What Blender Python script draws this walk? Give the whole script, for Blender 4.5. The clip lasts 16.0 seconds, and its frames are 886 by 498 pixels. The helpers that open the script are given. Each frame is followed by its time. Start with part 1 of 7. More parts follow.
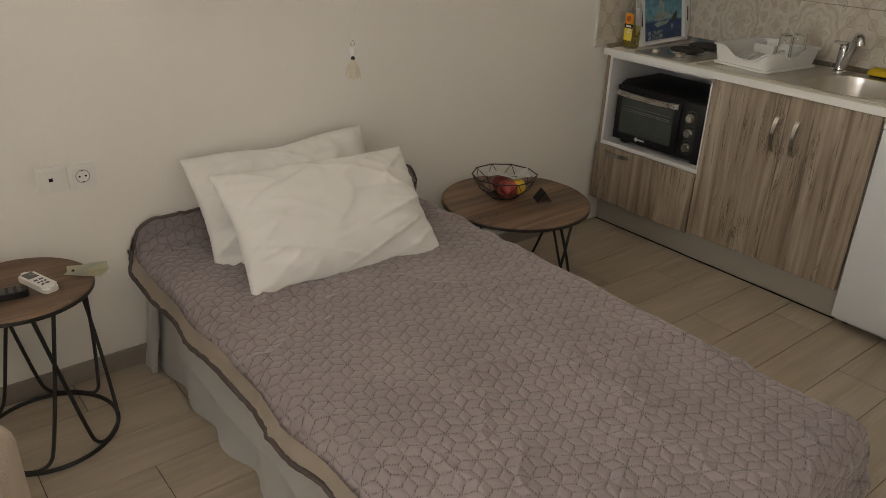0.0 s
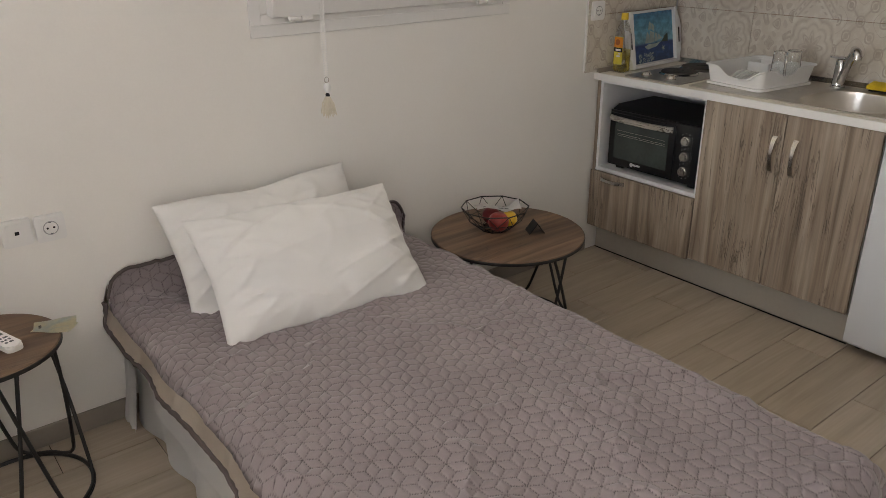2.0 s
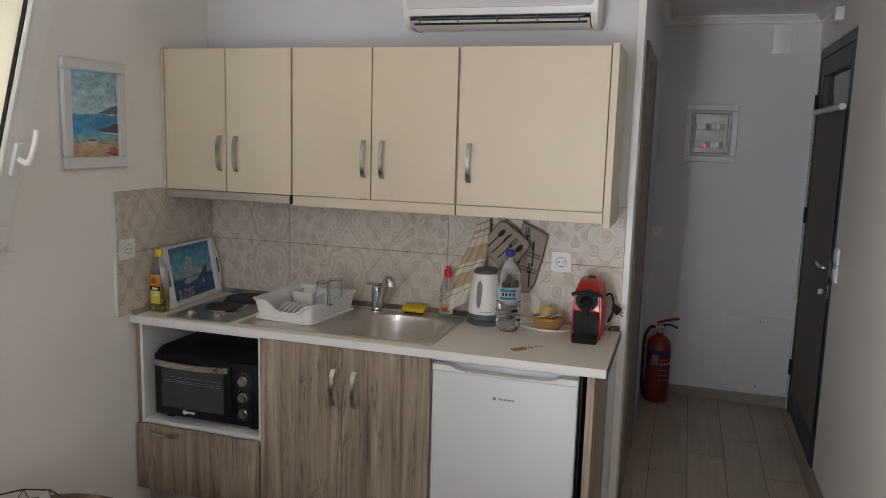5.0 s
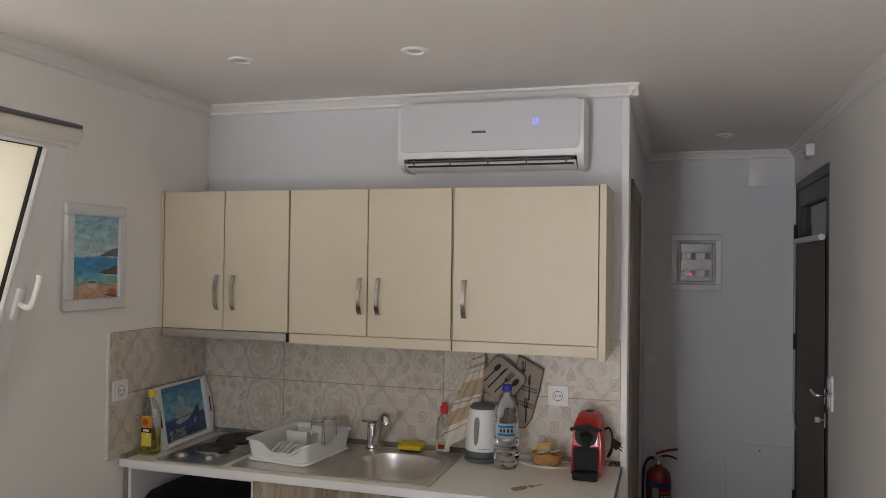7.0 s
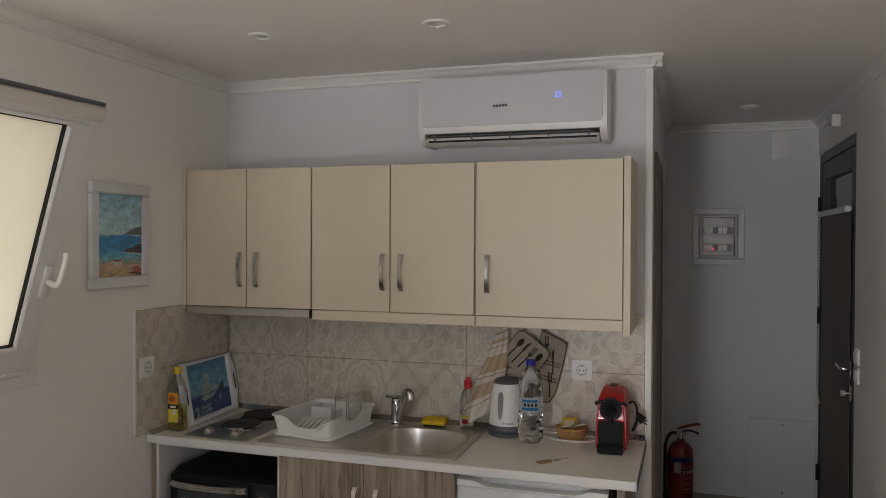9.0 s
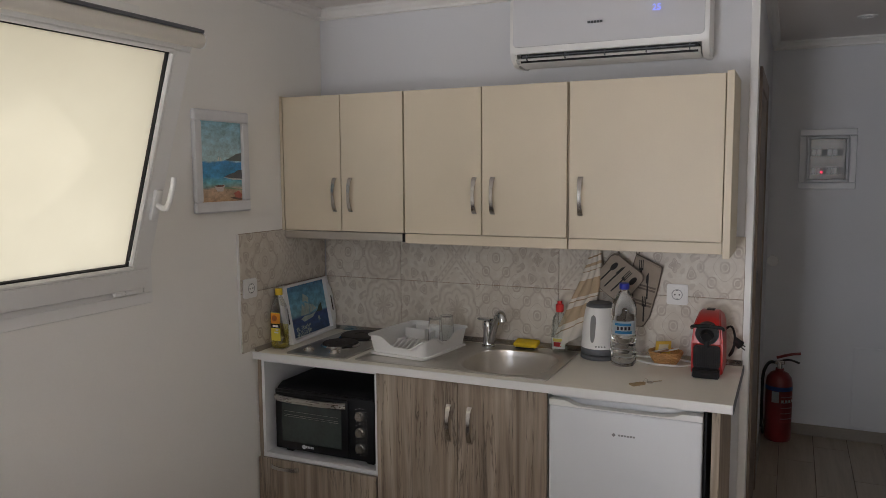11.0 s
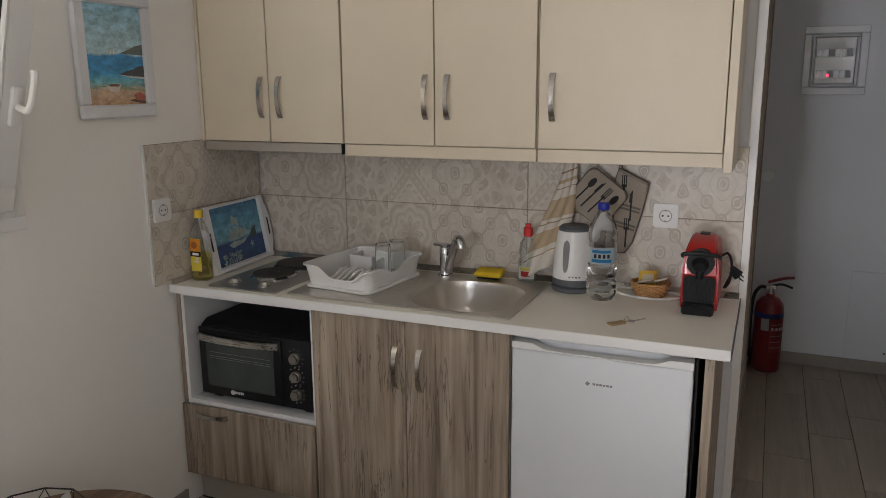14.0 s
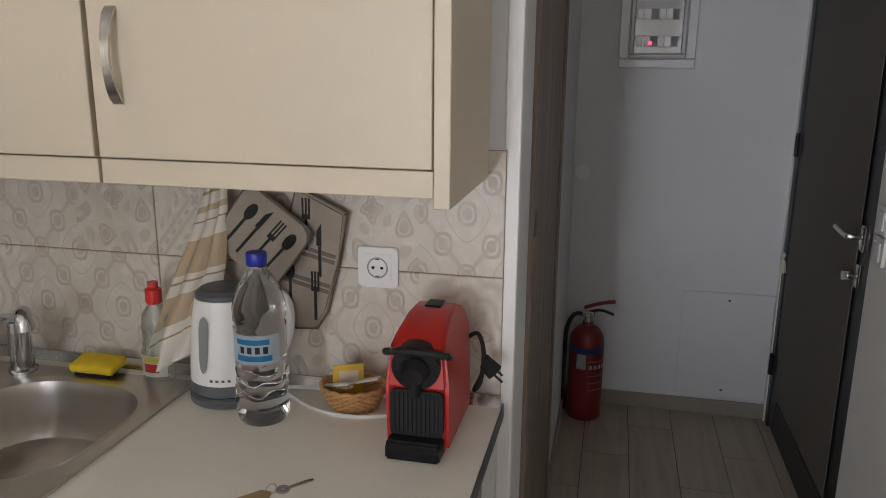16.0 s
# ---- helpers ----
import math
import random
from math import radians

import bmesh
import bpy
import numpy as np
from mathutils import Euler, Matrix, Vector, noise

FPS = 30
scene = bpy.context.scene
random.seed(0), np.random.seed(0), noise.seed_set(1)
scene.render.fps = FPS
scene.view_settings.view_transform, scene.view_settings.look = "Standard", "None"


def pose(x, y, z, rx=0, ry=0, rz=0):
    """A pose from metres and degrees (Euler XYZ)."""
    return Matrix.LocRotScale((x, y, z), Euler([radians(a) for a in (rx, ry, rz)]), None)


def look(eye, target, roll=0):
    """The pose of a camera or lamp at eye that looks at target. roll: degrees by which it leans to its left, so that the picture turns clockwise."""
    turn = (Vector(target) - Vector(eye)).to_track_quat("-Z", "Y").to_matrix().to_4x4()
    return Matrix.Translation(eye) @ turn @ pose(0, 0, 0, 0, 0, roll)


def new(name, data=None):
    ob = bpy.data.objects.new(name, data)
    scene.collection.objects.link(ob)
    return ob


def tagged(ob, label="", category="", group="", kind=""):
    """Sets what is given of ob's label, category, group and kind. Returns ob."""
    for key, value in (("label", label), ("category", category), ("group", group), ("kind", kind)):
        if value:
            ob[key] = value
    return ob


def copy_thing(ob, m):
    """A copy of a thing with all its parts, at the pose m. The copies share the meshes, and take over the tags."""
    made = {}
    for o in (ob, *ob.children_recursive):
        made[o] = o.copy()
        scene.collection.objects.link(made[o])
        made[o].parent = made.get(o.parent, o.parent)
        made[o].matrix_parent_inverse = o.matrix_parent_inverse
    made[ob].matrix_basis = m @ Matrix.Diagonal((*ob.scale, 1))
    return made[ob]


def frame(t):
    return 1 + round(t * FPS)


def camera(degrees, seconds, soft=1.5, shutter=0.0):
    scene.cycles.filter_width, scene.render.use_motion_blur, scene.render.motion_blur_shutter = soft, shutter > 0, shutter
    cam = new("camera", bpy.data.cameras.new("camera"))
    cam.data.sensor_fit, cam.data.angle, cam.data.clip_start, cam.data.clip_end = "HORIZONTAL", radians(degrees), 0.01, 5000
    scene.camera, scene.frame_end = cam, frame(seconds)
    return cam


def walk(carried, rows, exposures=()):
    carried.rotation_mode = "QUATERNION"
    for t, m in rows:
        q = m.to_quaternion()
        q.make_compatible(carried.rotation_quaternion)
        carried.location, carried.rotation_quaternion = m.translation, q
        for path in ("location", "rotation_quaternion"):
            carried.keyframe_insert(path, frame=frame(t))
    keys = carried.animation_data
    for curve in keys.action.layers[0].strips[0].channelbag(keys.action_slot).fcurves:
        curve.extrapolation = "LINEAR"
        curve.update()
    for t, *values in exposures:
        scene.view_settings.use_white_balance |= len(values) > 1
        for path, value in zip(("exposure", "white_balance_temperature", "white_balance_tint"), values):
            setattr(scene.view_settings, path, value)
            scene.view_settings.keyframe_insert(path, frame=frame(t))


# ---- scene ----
cam = camera(60.2, 16.0, soft=0.8)
PATH = [
    (0, (-0.6185, -0.5029, 1.5275), (0.4512, 0.8206, 0.7294), 2.0),
    (0.5, (-0.6119, -0.5029, 1.5096), (0.4907, 0.7887, 0.7031), 1.4),
    (1, (-0.6148, -0.4991, 1.5294), (0.4700, 0.8131, 0.7323), 0.8),
    (1.5, (-0.5772, -0.4963, 1.5153), (0.5010, 0.8338, 0.7379), 0.2),
    (2, (-0.4860, -0.4700, 1.5125), (0.5790, 0.8949, 0.7793), -0.6),
    (2.5, (-0.3685, -0.4061, 1.5397), (0.7031, 0.9748, 0.8469), -0.7),
    (3, (-0.2858, -0.3525, 1.5519), (1.0067, 0.8733, 0.9485), 0.5),
    (3.5, (-0.2303, -0.2594, 1.6130), (1.3057, 0.6890, 1.0885), 1.3),
    (4, (-0.2378, -0.1974, 1.6365), (1.4156, 0.5480, 1.1393), 1.2),
    (4.5, (-0.2754, -0.1739, 1.6036), (1.4373, 0.4691, 1.1694), 1.2),
    (5, (-0.2594, -0.2247, 1.6450), (1.5143, 0.3337, 1.3658), 1.6),
    (5.2, (-0.2651, -0.2237, 1.6700), (1.5303, 0.2989, 1.4773), 1.7),
    (7.3, (-0.3008, -0.2002, 1.6873), (1.4984, 0.3440, 1.7211), 0.7),
    (7.5, (-0.3008, -0.1974, 1.6845), (1.4946, 0.3591, 1.7099), 0.5),
    (8, (-0.3008, -0.1720, 1.6760), (1.4946, 0.3826, 1.6807), 0.2),
    (10.3, (-0.2961, -0.1748, 1.6488), (1.4514, 0.5095, 1.5341), -0.2),
    (10.5, (-0.2980, -0.1748, 1.6412), (1.4373, 0.5377, 1.5078), -0.3),
    (11, (-0.3055, -0.1664, 1.6347), (1.3959, 0.6110, 1.4467), -0.4),
    (11.5, (-0.3102, -0.1560, 1.6234), (1.3658, 0.6636, 1.3893), -0.2),
    (12, (-0.2980, -0.1485, 1.6206), (1.3743, 0.6693, 1.3555), 0.0),
    (12.5, (-0.2754, -0.1570, 1.6177), (1.4213, 0.6072, 1.3489), 0.1),
    (13, (-0.2660, -0.1532, 1.6318), (1.4589, 0.5461, 1.3658), 0.3),
    (13.5, (-0.0921, -0.1194, 1.6074), (1.6318, 0.5631, 1.2953), -0.0),
    (14, (0.1777, -0.0743, 1.5764), (1.8678, 0.6495, 1.1853), -0.4),
    (14.5, (0.3948, -0.0395, 1.5510), (2.0736, 0.6853, 1.1139), -0.1),
    (15, (0.6580, 0.0009, 1.5773), (2.3415, 0.7191, 1.1468), -0.3),
    (15.5, (1.0434, -0.0837, 1.5604), (2.7777, 0.5038, 1.1336), -0.2),
    (16, (1.4232, -0.2030, 1.5369), (3.2082, 0.1955, 1.0895), 0.5),
]
LIGHT = [(0.0, 0.12, 7000, 10), (0.5, 0.55, 6550, 12), (1.5, 0.52, 6400, 12), (2.5, 0.22, 6350, 13), (3.5, -0.15, 6750, 12), (4.5, 0.28, 6250, 13), (5.0, 0.30, 6150, 13), (7.5, -0.05, 6350, 14), (8.0, -0.34, 6450, 14),
         (10.5, -0.08, 6200, 14), (12.5, -0.06, 6150, 14), (13.5, 0.12, 6050, 13), (14.0, 0.18, 6200, 13), (14.5, 0.33, 6300, 13), (15.5, 0.48, 6200, 13), (16.0, 0.46, 6100, 13)]
walk(cam, [(t, look(eye, target, roll)) for t, eye, target, roll in PATH], LIGHT)

# ---- world, lights ----
world = bpy.data.worlds.new("sky")
scene.world = world
world.use_nodes = True
sky = world.node_tree.nodes.new("ShaderNodeTexSky")
sky.sky_type = "NISHITA"
sky.sun_disc = False
sky.sun_elevation = radians(48)
sky.sun_rotation = radians(60)
backing = world.node_tree.nodes["Background"]
backing.inputs["Strength"].default_value = 0.12
world.node_tree.links.new(sky.outputs["Color"], backing.inputs["Color"])


def area_lamp(name, m, sx, sy, watts, col):
    d = bpy.data.lights.new(name, "AREA")
    d.shape, d.size, d.size_y, d.energy, d.color = "RECTANGLE", sx, sy, watts, col
    ob = new(name, d)
    ob.matrix_world = m
    return ob


sun = new("sun", bpy.data.lights.new("sun", "SUN"))
sun.data.energy, sun.data.angle, sun.data.color = 3.0, radians(0.5), (1.0, 0.95, 0.87)
sun.matrix_world = look((8.0, 1.0, 9.0), (0.0, 0.0, 0.0))
# daylight in the two openings: the tilted window and the balcony door behind the walker
area_lamp("window_daylight", look((1.15, 2.30, 1.74), (1.15, 0.0, 1.57)), 1.27, 1.22, 8.5, (1.0, 0.92, 0.77))
area_lamp("balcony_daylight", look((-3.20, 0.83, 1.10), (3.0, 0.88, 1.75)), 0.74, 2.0, 64, (0.90, 0.95, 1.0))
# added warm fill lamp in the same door, aimed up to brighten the ceiling
area_lamp("balcony_bounce", look((-3.18, 0.83, 0.42), (0.0, 0.88, 3.0)), 0.74, 0.70, 50, (1.0, 0.955, 0.90))

# ---- materials ----


def start(name):
    m = bpy.data.materials.new(name)
    m.use_nodes = True
    nt = m.node_tree
    return m, nt, nt.nodes["Principled BSDF"]


def put(nt, sock, v):
    if isinstance(v, bpy.types.NodeSocket):
        nt.links.new(v, sock)
    elif v is not None:
        sock.default_value = v


def mth(nt, op, a, b=None, c=None):
    n = nt.nodes.new("ShaderNodeMath")
    n.operation = op
    put(nt, n.inputs[0], a)
    put(nt, n.inputs[1], b)
    put(nt, n.inputs[2], c)
    return n.outputs[0]


def mix(nt, fac, a, b, blend="MIX"):
    n = nt.nodes.new("ShaderNodeMixRGB")
    n.blend_type = blend
    put(nt, n.inputs[0], fac)
    for s, v in ((n.inputs[1], a), (n.inputs[2], b)):
        put(nt, s, (*v, 1) if isinstance(v, tuple) and len(v) == 3 else v)
    return n.outputs[0]


def coords(nt, scale=(1, 1, 1), world_space=False, shift=False):
    if world_space:
        v = nt.nodes.new("ShaderNodeNewGeometry").outputs["Position"]
    else:
        v = nt.nodes.new("ShaderNodeTexCoord").outputs["Object"]
    if shift:
        oi = nt.nodes.new("ShaderNodeObjectInfo").outputs["Random"]
        a = nt.nodes.new("ShaderNodeVectorMath")
        a.operation = "ADD"
        c = nt.nodes.new("ShaderNodeCombineXYZ")
        for i, k in enumerate((37.0, 53.0, 71.0)):
            put(nt, c.inputs[i], mth(nt, "MULTIPLY", oi, k))
        nt.links.new(v, a.inputs[0])
        nt.links.new(c.outputs[0], a.inputs[1])
        v = a.outputs[0]
    mp = nt.nodes.new("ShaderNodeMapping")
    nt.links.new(v, mp.inputs[0])
    mp.inputs["Scale"].default_value = scale
    return mp.outputs[0]


def noi(nt, vec, scale, detail=4.0, rough=0.55, warp=0.0):
    n = nt.nodes.new("ShaderNodeTexNoise")
    put(nt, n.inputs["Vector"], vec)
    n.inputs["Scale"].default_value = scale
    n.inputs["Detail"].default_value = detail
    n.inputs["Roughness"].default_value = rough
    n.inputs["Distortion"].default_value = warp
    return n.outputs["Fac"]


def ramp(nt, fac, *stops):
    n = nt.nodes.new("ShaderNodeValToRGB")
    put(nt, n.inputs[0], fac)
    els = n.color_ramp.elements
    while len(els) < len(stops):
        els.new(0.5)
    for e, (p, c) in zip(els, stops):
        e.position = p
        e.color = (c, c, c, 1) if isinstance(c, (int, float)) else (*c, 1)
    return n.outputs[0]


def bump(nt, b, height, strength, dist=0.002):
    n = nt.nodes.new("ShaderNodeBump")
    n.inputs["Strength"].default_value = strength
    n.inputs["Distance"].default_value = dist
    nt.links.new(height, n.inputs["Height"])
    nt.links.new(n.outputs[0], b.inputs["Normal"])


def shade(c, k):
    return tuple(min(1.0, x * k) for x in c)


def plain(name, col, rough=0.5, metal=0.0, var=0.06, scale=2.5, fine=60.0, bump_s=0.08, coat=0.0, sheen=0.0, rvar=0.08):
    """A surface with broad and fine variation in colour, gloss and relief."""
    m, nt, b = start(name)
    v = coords(nt)
    big, small = noi(nt, v, scale, 3), noi(nt, v, fine, 3)
    both = mth(nt, "ADD", mth(nt, "MULTIPLY", big, 0.65), mth(nt, "MULTIPLY", small, 0.35))
    nt.links.new(ramp(nt, both, (0.3, shade(col, 1 - var)), (0.7, shade(col, 1 + var))), b.inputs["Base Color"])
    put(nt, b.inputs["Roughness"], mth(nt, "MULTIPLY_ADD", big, rvar * 2, rough - rvar))
    b.inputs["Metallic"].default_value = metal
    b.inputs["Coat Weight"].default_value = coat
    b.inputs["Sheen Weight"].default_value = sheen
    if bump_s:
        bump(nt, b, small, bump_s, 0.001)
    return m


def wood_grain(name, dark, mid, light, along=2, rough=0.5, shift=True, crack=0.6, fine=1.0):
    """Wood-look surface with streaks along one axis."""
    m, nt, b = start(name)
    s = [14.0 * fine] * 3
    s[along] = 0.9 * fine
    v = coords(nt, tuple(s), shift=shift)
    streak = noi(nt, v, 1.0, 6, 0.6, 1.2)
    s2 = [60.0 * fine] * 3
    s2[along] = 2.0 * fine
    hair = noi(nt, coords(nt, tuple(s2), shift=shift), 1.0, 4, 0.6)
    s3 = [9.0 * fine] * 3
    s3[along] = 0.5 * fine
    knots = noi(nt, coords(nt, tuple(s3), shift=shift), 1.0, 5, 0.65, 2.2)
    base = ramp(nt, streak, (0.28, dark), (0.48, mid), (0.72, light))
    base = mix(nt, 0.55, base, ramp(nt, hair, (0.3, 0.48), (0.7, 1.12)), "MULTIPLY")
    line = ramp(nt, mth(nt, "ABSOLUTE", mth(nt, "SUBTRACT", knots, 0.53)), (0.0, 1.0), (0.018, 0.0))
    line = mth(nt, "MULTIPLY", mth(nt, "MULTIPLY", line, crack), ramp(nt, noi(nt, coords(nt, (3, 3, 3), shift=shift), 1.0, 2), (0.42, 0.0), (0.54, 1.0)))
    base = mix(nt, line, base, shade(dark, 0.4))
    nt.links.new(base, b.inputs["Base Color"])
    put(nt, b.inputs["Roughness"], mth(nt, "MULTIPLY_ADD", hair, 0.2, rough - 0.1))
    bump(nt, b, hair, 0.12, 0.001)
    return m


MAT = {}
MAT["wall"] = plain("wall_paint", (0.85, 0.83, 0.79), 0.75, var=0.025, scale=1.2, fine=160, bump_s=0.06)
# white paint set darker and cooler, with the hallway's shade in its colour
MAT["wall_kitchen"] = plain("wall_paint_shaded", (0.70, 0.70, 0.715), 0.75, var=0.025, scale=1.2, fine=160, bump_s=0.06)
MAT["ceiling"] = plain("ceiling_paint", (0.86, 0.82, 0.79), 0.8, var=0.02, scale=1.0, fine=140, bump_s=0.05)
MAT["cornice"] = plain("cornice_plaster", (0.82, 0.80, 0.77), 0.7, var=0.02)
MAT["wood"] = wood_grain("grey_oak_laminate", (0.175, 0.127, 0.092), (0.335, 0.262, 0.195), (0.50, 0.415, 0.325), 2, 0.5, True, 0.9, 1.1)
MAT["wood_door"] = wood_grain("brown_door_laminate", (0.13, 0.095, 0.07), (0.22, 0.165, 0.125), (0.30, 0.235, 0.18), 2, 0.5)
MAT["table_wood"] = wood_grain("rustic_table_wood", (0.07, 0.041, 0.024), (0.165, 0.098, 0.057), (0.30, 0.195, 0.12), 0, 0.50, True, 0.5, 0.8)
MAT["cream"] = plain("cream_laminate", (0.655, 0.565, 0.425), 0.42, var=0.03, scale=4, fine=220, bump_s=0.05)
MAT["white_board"] = plain("white_melamine", (0.78, 0.78, 0.78), 0.45, var=0.02)
MAT["white_plastic"] = plain("white_plastic", (0.80, 0.79, 0.77), 0.35, var=0.02, bump_s=0.02)
MAT["white_enamel"] = plain("white_enamel", (0.68, 0.69, 0.71), 0.40, var=0.015, fine=300, bump_s=0.04, coat=0.0)
MAT["pvc"] = plain("white_pvc", (0.80, 0.79, 0.77), 0.38, var=0.02, bump_s=0.02)
MAT["counter"] = plain("cream_worktop", (0.82, 0.785, 0.70), 0.38, var=0.035, scale=6, fine=180, bump_s=0.05)
MAT["black"] = plain("black_plastic", (0.011, 0.011, 0.012), 0.4, var=0.15, bump_s=0.04)
MAT["black_metal"] = plain("black_powdercoat", (0.016, 0.015, 0.015), 0.45, var=0.2, fine=300)
MAT["socket_rim"] = plain("pale_grey_rim", (0.36, 0.36, 0.36), 0.4, var=0.03)
MAT["rubber"] = plain("dark_rubber", (0.02, 0.02, 0.021), 0.7, var=0.1)
MAT["dark_glass"] = plain("dark_glass", (0.02, 0.024, 0.024), 0.08, var=0.1, bump_s=0.0, rvar=0.02, coat=0.1)
MAT["anthracite"] = plain("anthracite_aluminium", (0.022, 0.023, 0.025), 0.42, var=0.1, fine=250)
MAT["grey_plastic"] = plain("grey_plastic", (0.10, 0.105, 0.115), 0.45, var=0.06)
for k in ("black", "rubber", "dark_glass"):
    MAT[k].node_tree.nodes["Principled BSDF"].inputs["Specular IOR Level"].default_value = 0.25
MAT["red"] = plain("red_gloss_plastic", (0.46, 0.018, 0.015), 0.36, var=0.05, coat=0.15, bump_s=0.0)
MAT["red_paint"] = plain("red_cylinder_paint", (0.19, 0.010, 0.012), 0.32, var=0.1, coat=0.3)
MAT["sheet"] = plain("white_cotton", (0.80, 0.79, 0.77), 0.85, var=0.03, scale=5, fine=400, bump_s=0.15, sheen=0.2)
MAT["beige_hem"] = plain("beige_lining", (0.66, 0.58, 0.49), 0.85, var=0.08, scale=8, fine=300, bump_s=0.15)
MAT["piping"] = plain("dark_taupe_binding", (0.10, 0.08, 0.075), 0.85, var=0.1)
MAT["baseboard"] = plain("taupe_tile_skirting", (0.30, 0.265, 0.225), 0.4, var=0.08, scale=5)
MAT["grout"] = plain("dark_grout", (0.10, 0.078, 0.058), 0.85, var=0.12, fine=300)
MAT["grout_tile"] = plain("brown_tile_grout", (0.30, 0.21, 0.15), 0.85, var=0.1, fine=300)
MAT["taupe_blind"] = plain("taupe_blind_fabric", (0.15, 0.13, 0.11), 0.8, var=0.05, fine=500, bump_s=0.1)
MAT["blind"] = plain("cream_blind_fabric", (0.66, 0.62, 0.55), 0.75, var=0.04, fine=400)
MAT["yellow"] = plain("yellow_sponge", (0.72, 0.50, 0.015), 0.85, var=0.12, scale=40, fine=300, bump_s=0.4)
MAT["kraft"] = plain("kraft_tag", (0.36, 0.25, 0.13), 0.8, var=0.08)
MAT["plinth"] = plain("brushed_plinth", (0.50, 0.47, 0.42), 0.42, 0.35, var=0.06, scale=3)


def brushed(name, col, rough, along):
    m, nt, b = start(name)
    s = [220.0] * 3
    s[along] = 6.0
    hair = noi(nt, coords(nt, tuple(s)), 1.0, 3)
    big = noi(nt, coords(nt), 7.0, 4)
    nt.links.new(ramp(nt, hair, (0.3, shade(col, 0.86)), (0.7, shade(col, 1.1))), b.inputs["Base Color"])
    put(nt, b.inputs["Roughness"], mth(nt, "ADD", mth(nt, "MULTIPLY", hair, 0.12), mth(nt, "MULTIPLY_ADD", big, 0.12, rough - 0.12)))
    b.inputs["Metallic"].default_value = 1.0
    bump(nt, b, hair, 0.06, 0.0005)
    return m


MAT["steel"] = brushed("brushed_steel", (0.56, 0.54, 0.50), 0.28, 1)
MAT["basin_steel"] = plain("basin_steel", (0.60, 0.57, 0.53), 0.30, 1.0, var=0.05, scale=9, fine=260, bump_s=0.03, rvar=0.06)
MAT["steel_x"] = brushed("brushed_steel_hob", (0.46, 0.44, 0.42), 0.32, 0)
MAT["nickel"] = brushed("satin_nickel", (0.62, 0.60, 0.57), 0.24, 2)
MAT["chrome"] = plain("chrome", (0.56, 0.565, 0.575), 0.08, 1.0, var=0.03, bump_s=0.0, rvar=0.03)
MAT["mirror_plastic"] = plain("glossy_tinted_cover", (0.26, 0.27, 0.29), 0.06, 0.55, var=0.05, bump_s=0.0, rvar=0.02)


def floor_plank():
    m, nt, b = start("wood_look_porcelain")
    v = coords(nt, (1.4, 16, 16), shift=True)
    streak = noi(nt, v, 1.0, 6, 0.6, 0.8)
    hair = noi(nt, coords(nt, (4, 110, 110), shift=True), 1.0, 3)
    cloud = noi(nt, coords(nt, (3, 3, 3), shift=True), 1.0, 3)
    base = ramp(nt, streak, (0.25, (0.40, 0.33, 0.245)), (0.5, (0.49, 0.41, 0.315)), (0.75, (0.57, 0.485, 0.385)))
    base = mix(nt, 0.25, base, ramp(nt, hair, (0.35, 0.7), (0.65, 1.0)), "MULTIPLY")
    base = mix(nt, 0.5, base, ramp(nt, cloud, (0.3, 0.84), (0.7, 1.0)), "MULTIPLY")
    oi = nt.nodes.new("ShaderNodeObjectInfo").outputs["Random"]
    base = mix(nt, 1.0, base, ramp(nt, oi, (0.0, 0.88), (1.0, 1.0)), "MULTIPLY")
    nt.links.new(base, b.inputs["Base Color"])
    put(nt, b.inputs["Roughness"], mth(nt, "MULTIPLY_ADD", cloud, 0.2, 0.26))
    bump(nt, b, hair, 0.08, 0.001)
    return m


MAT["plank"] = floor_plank()


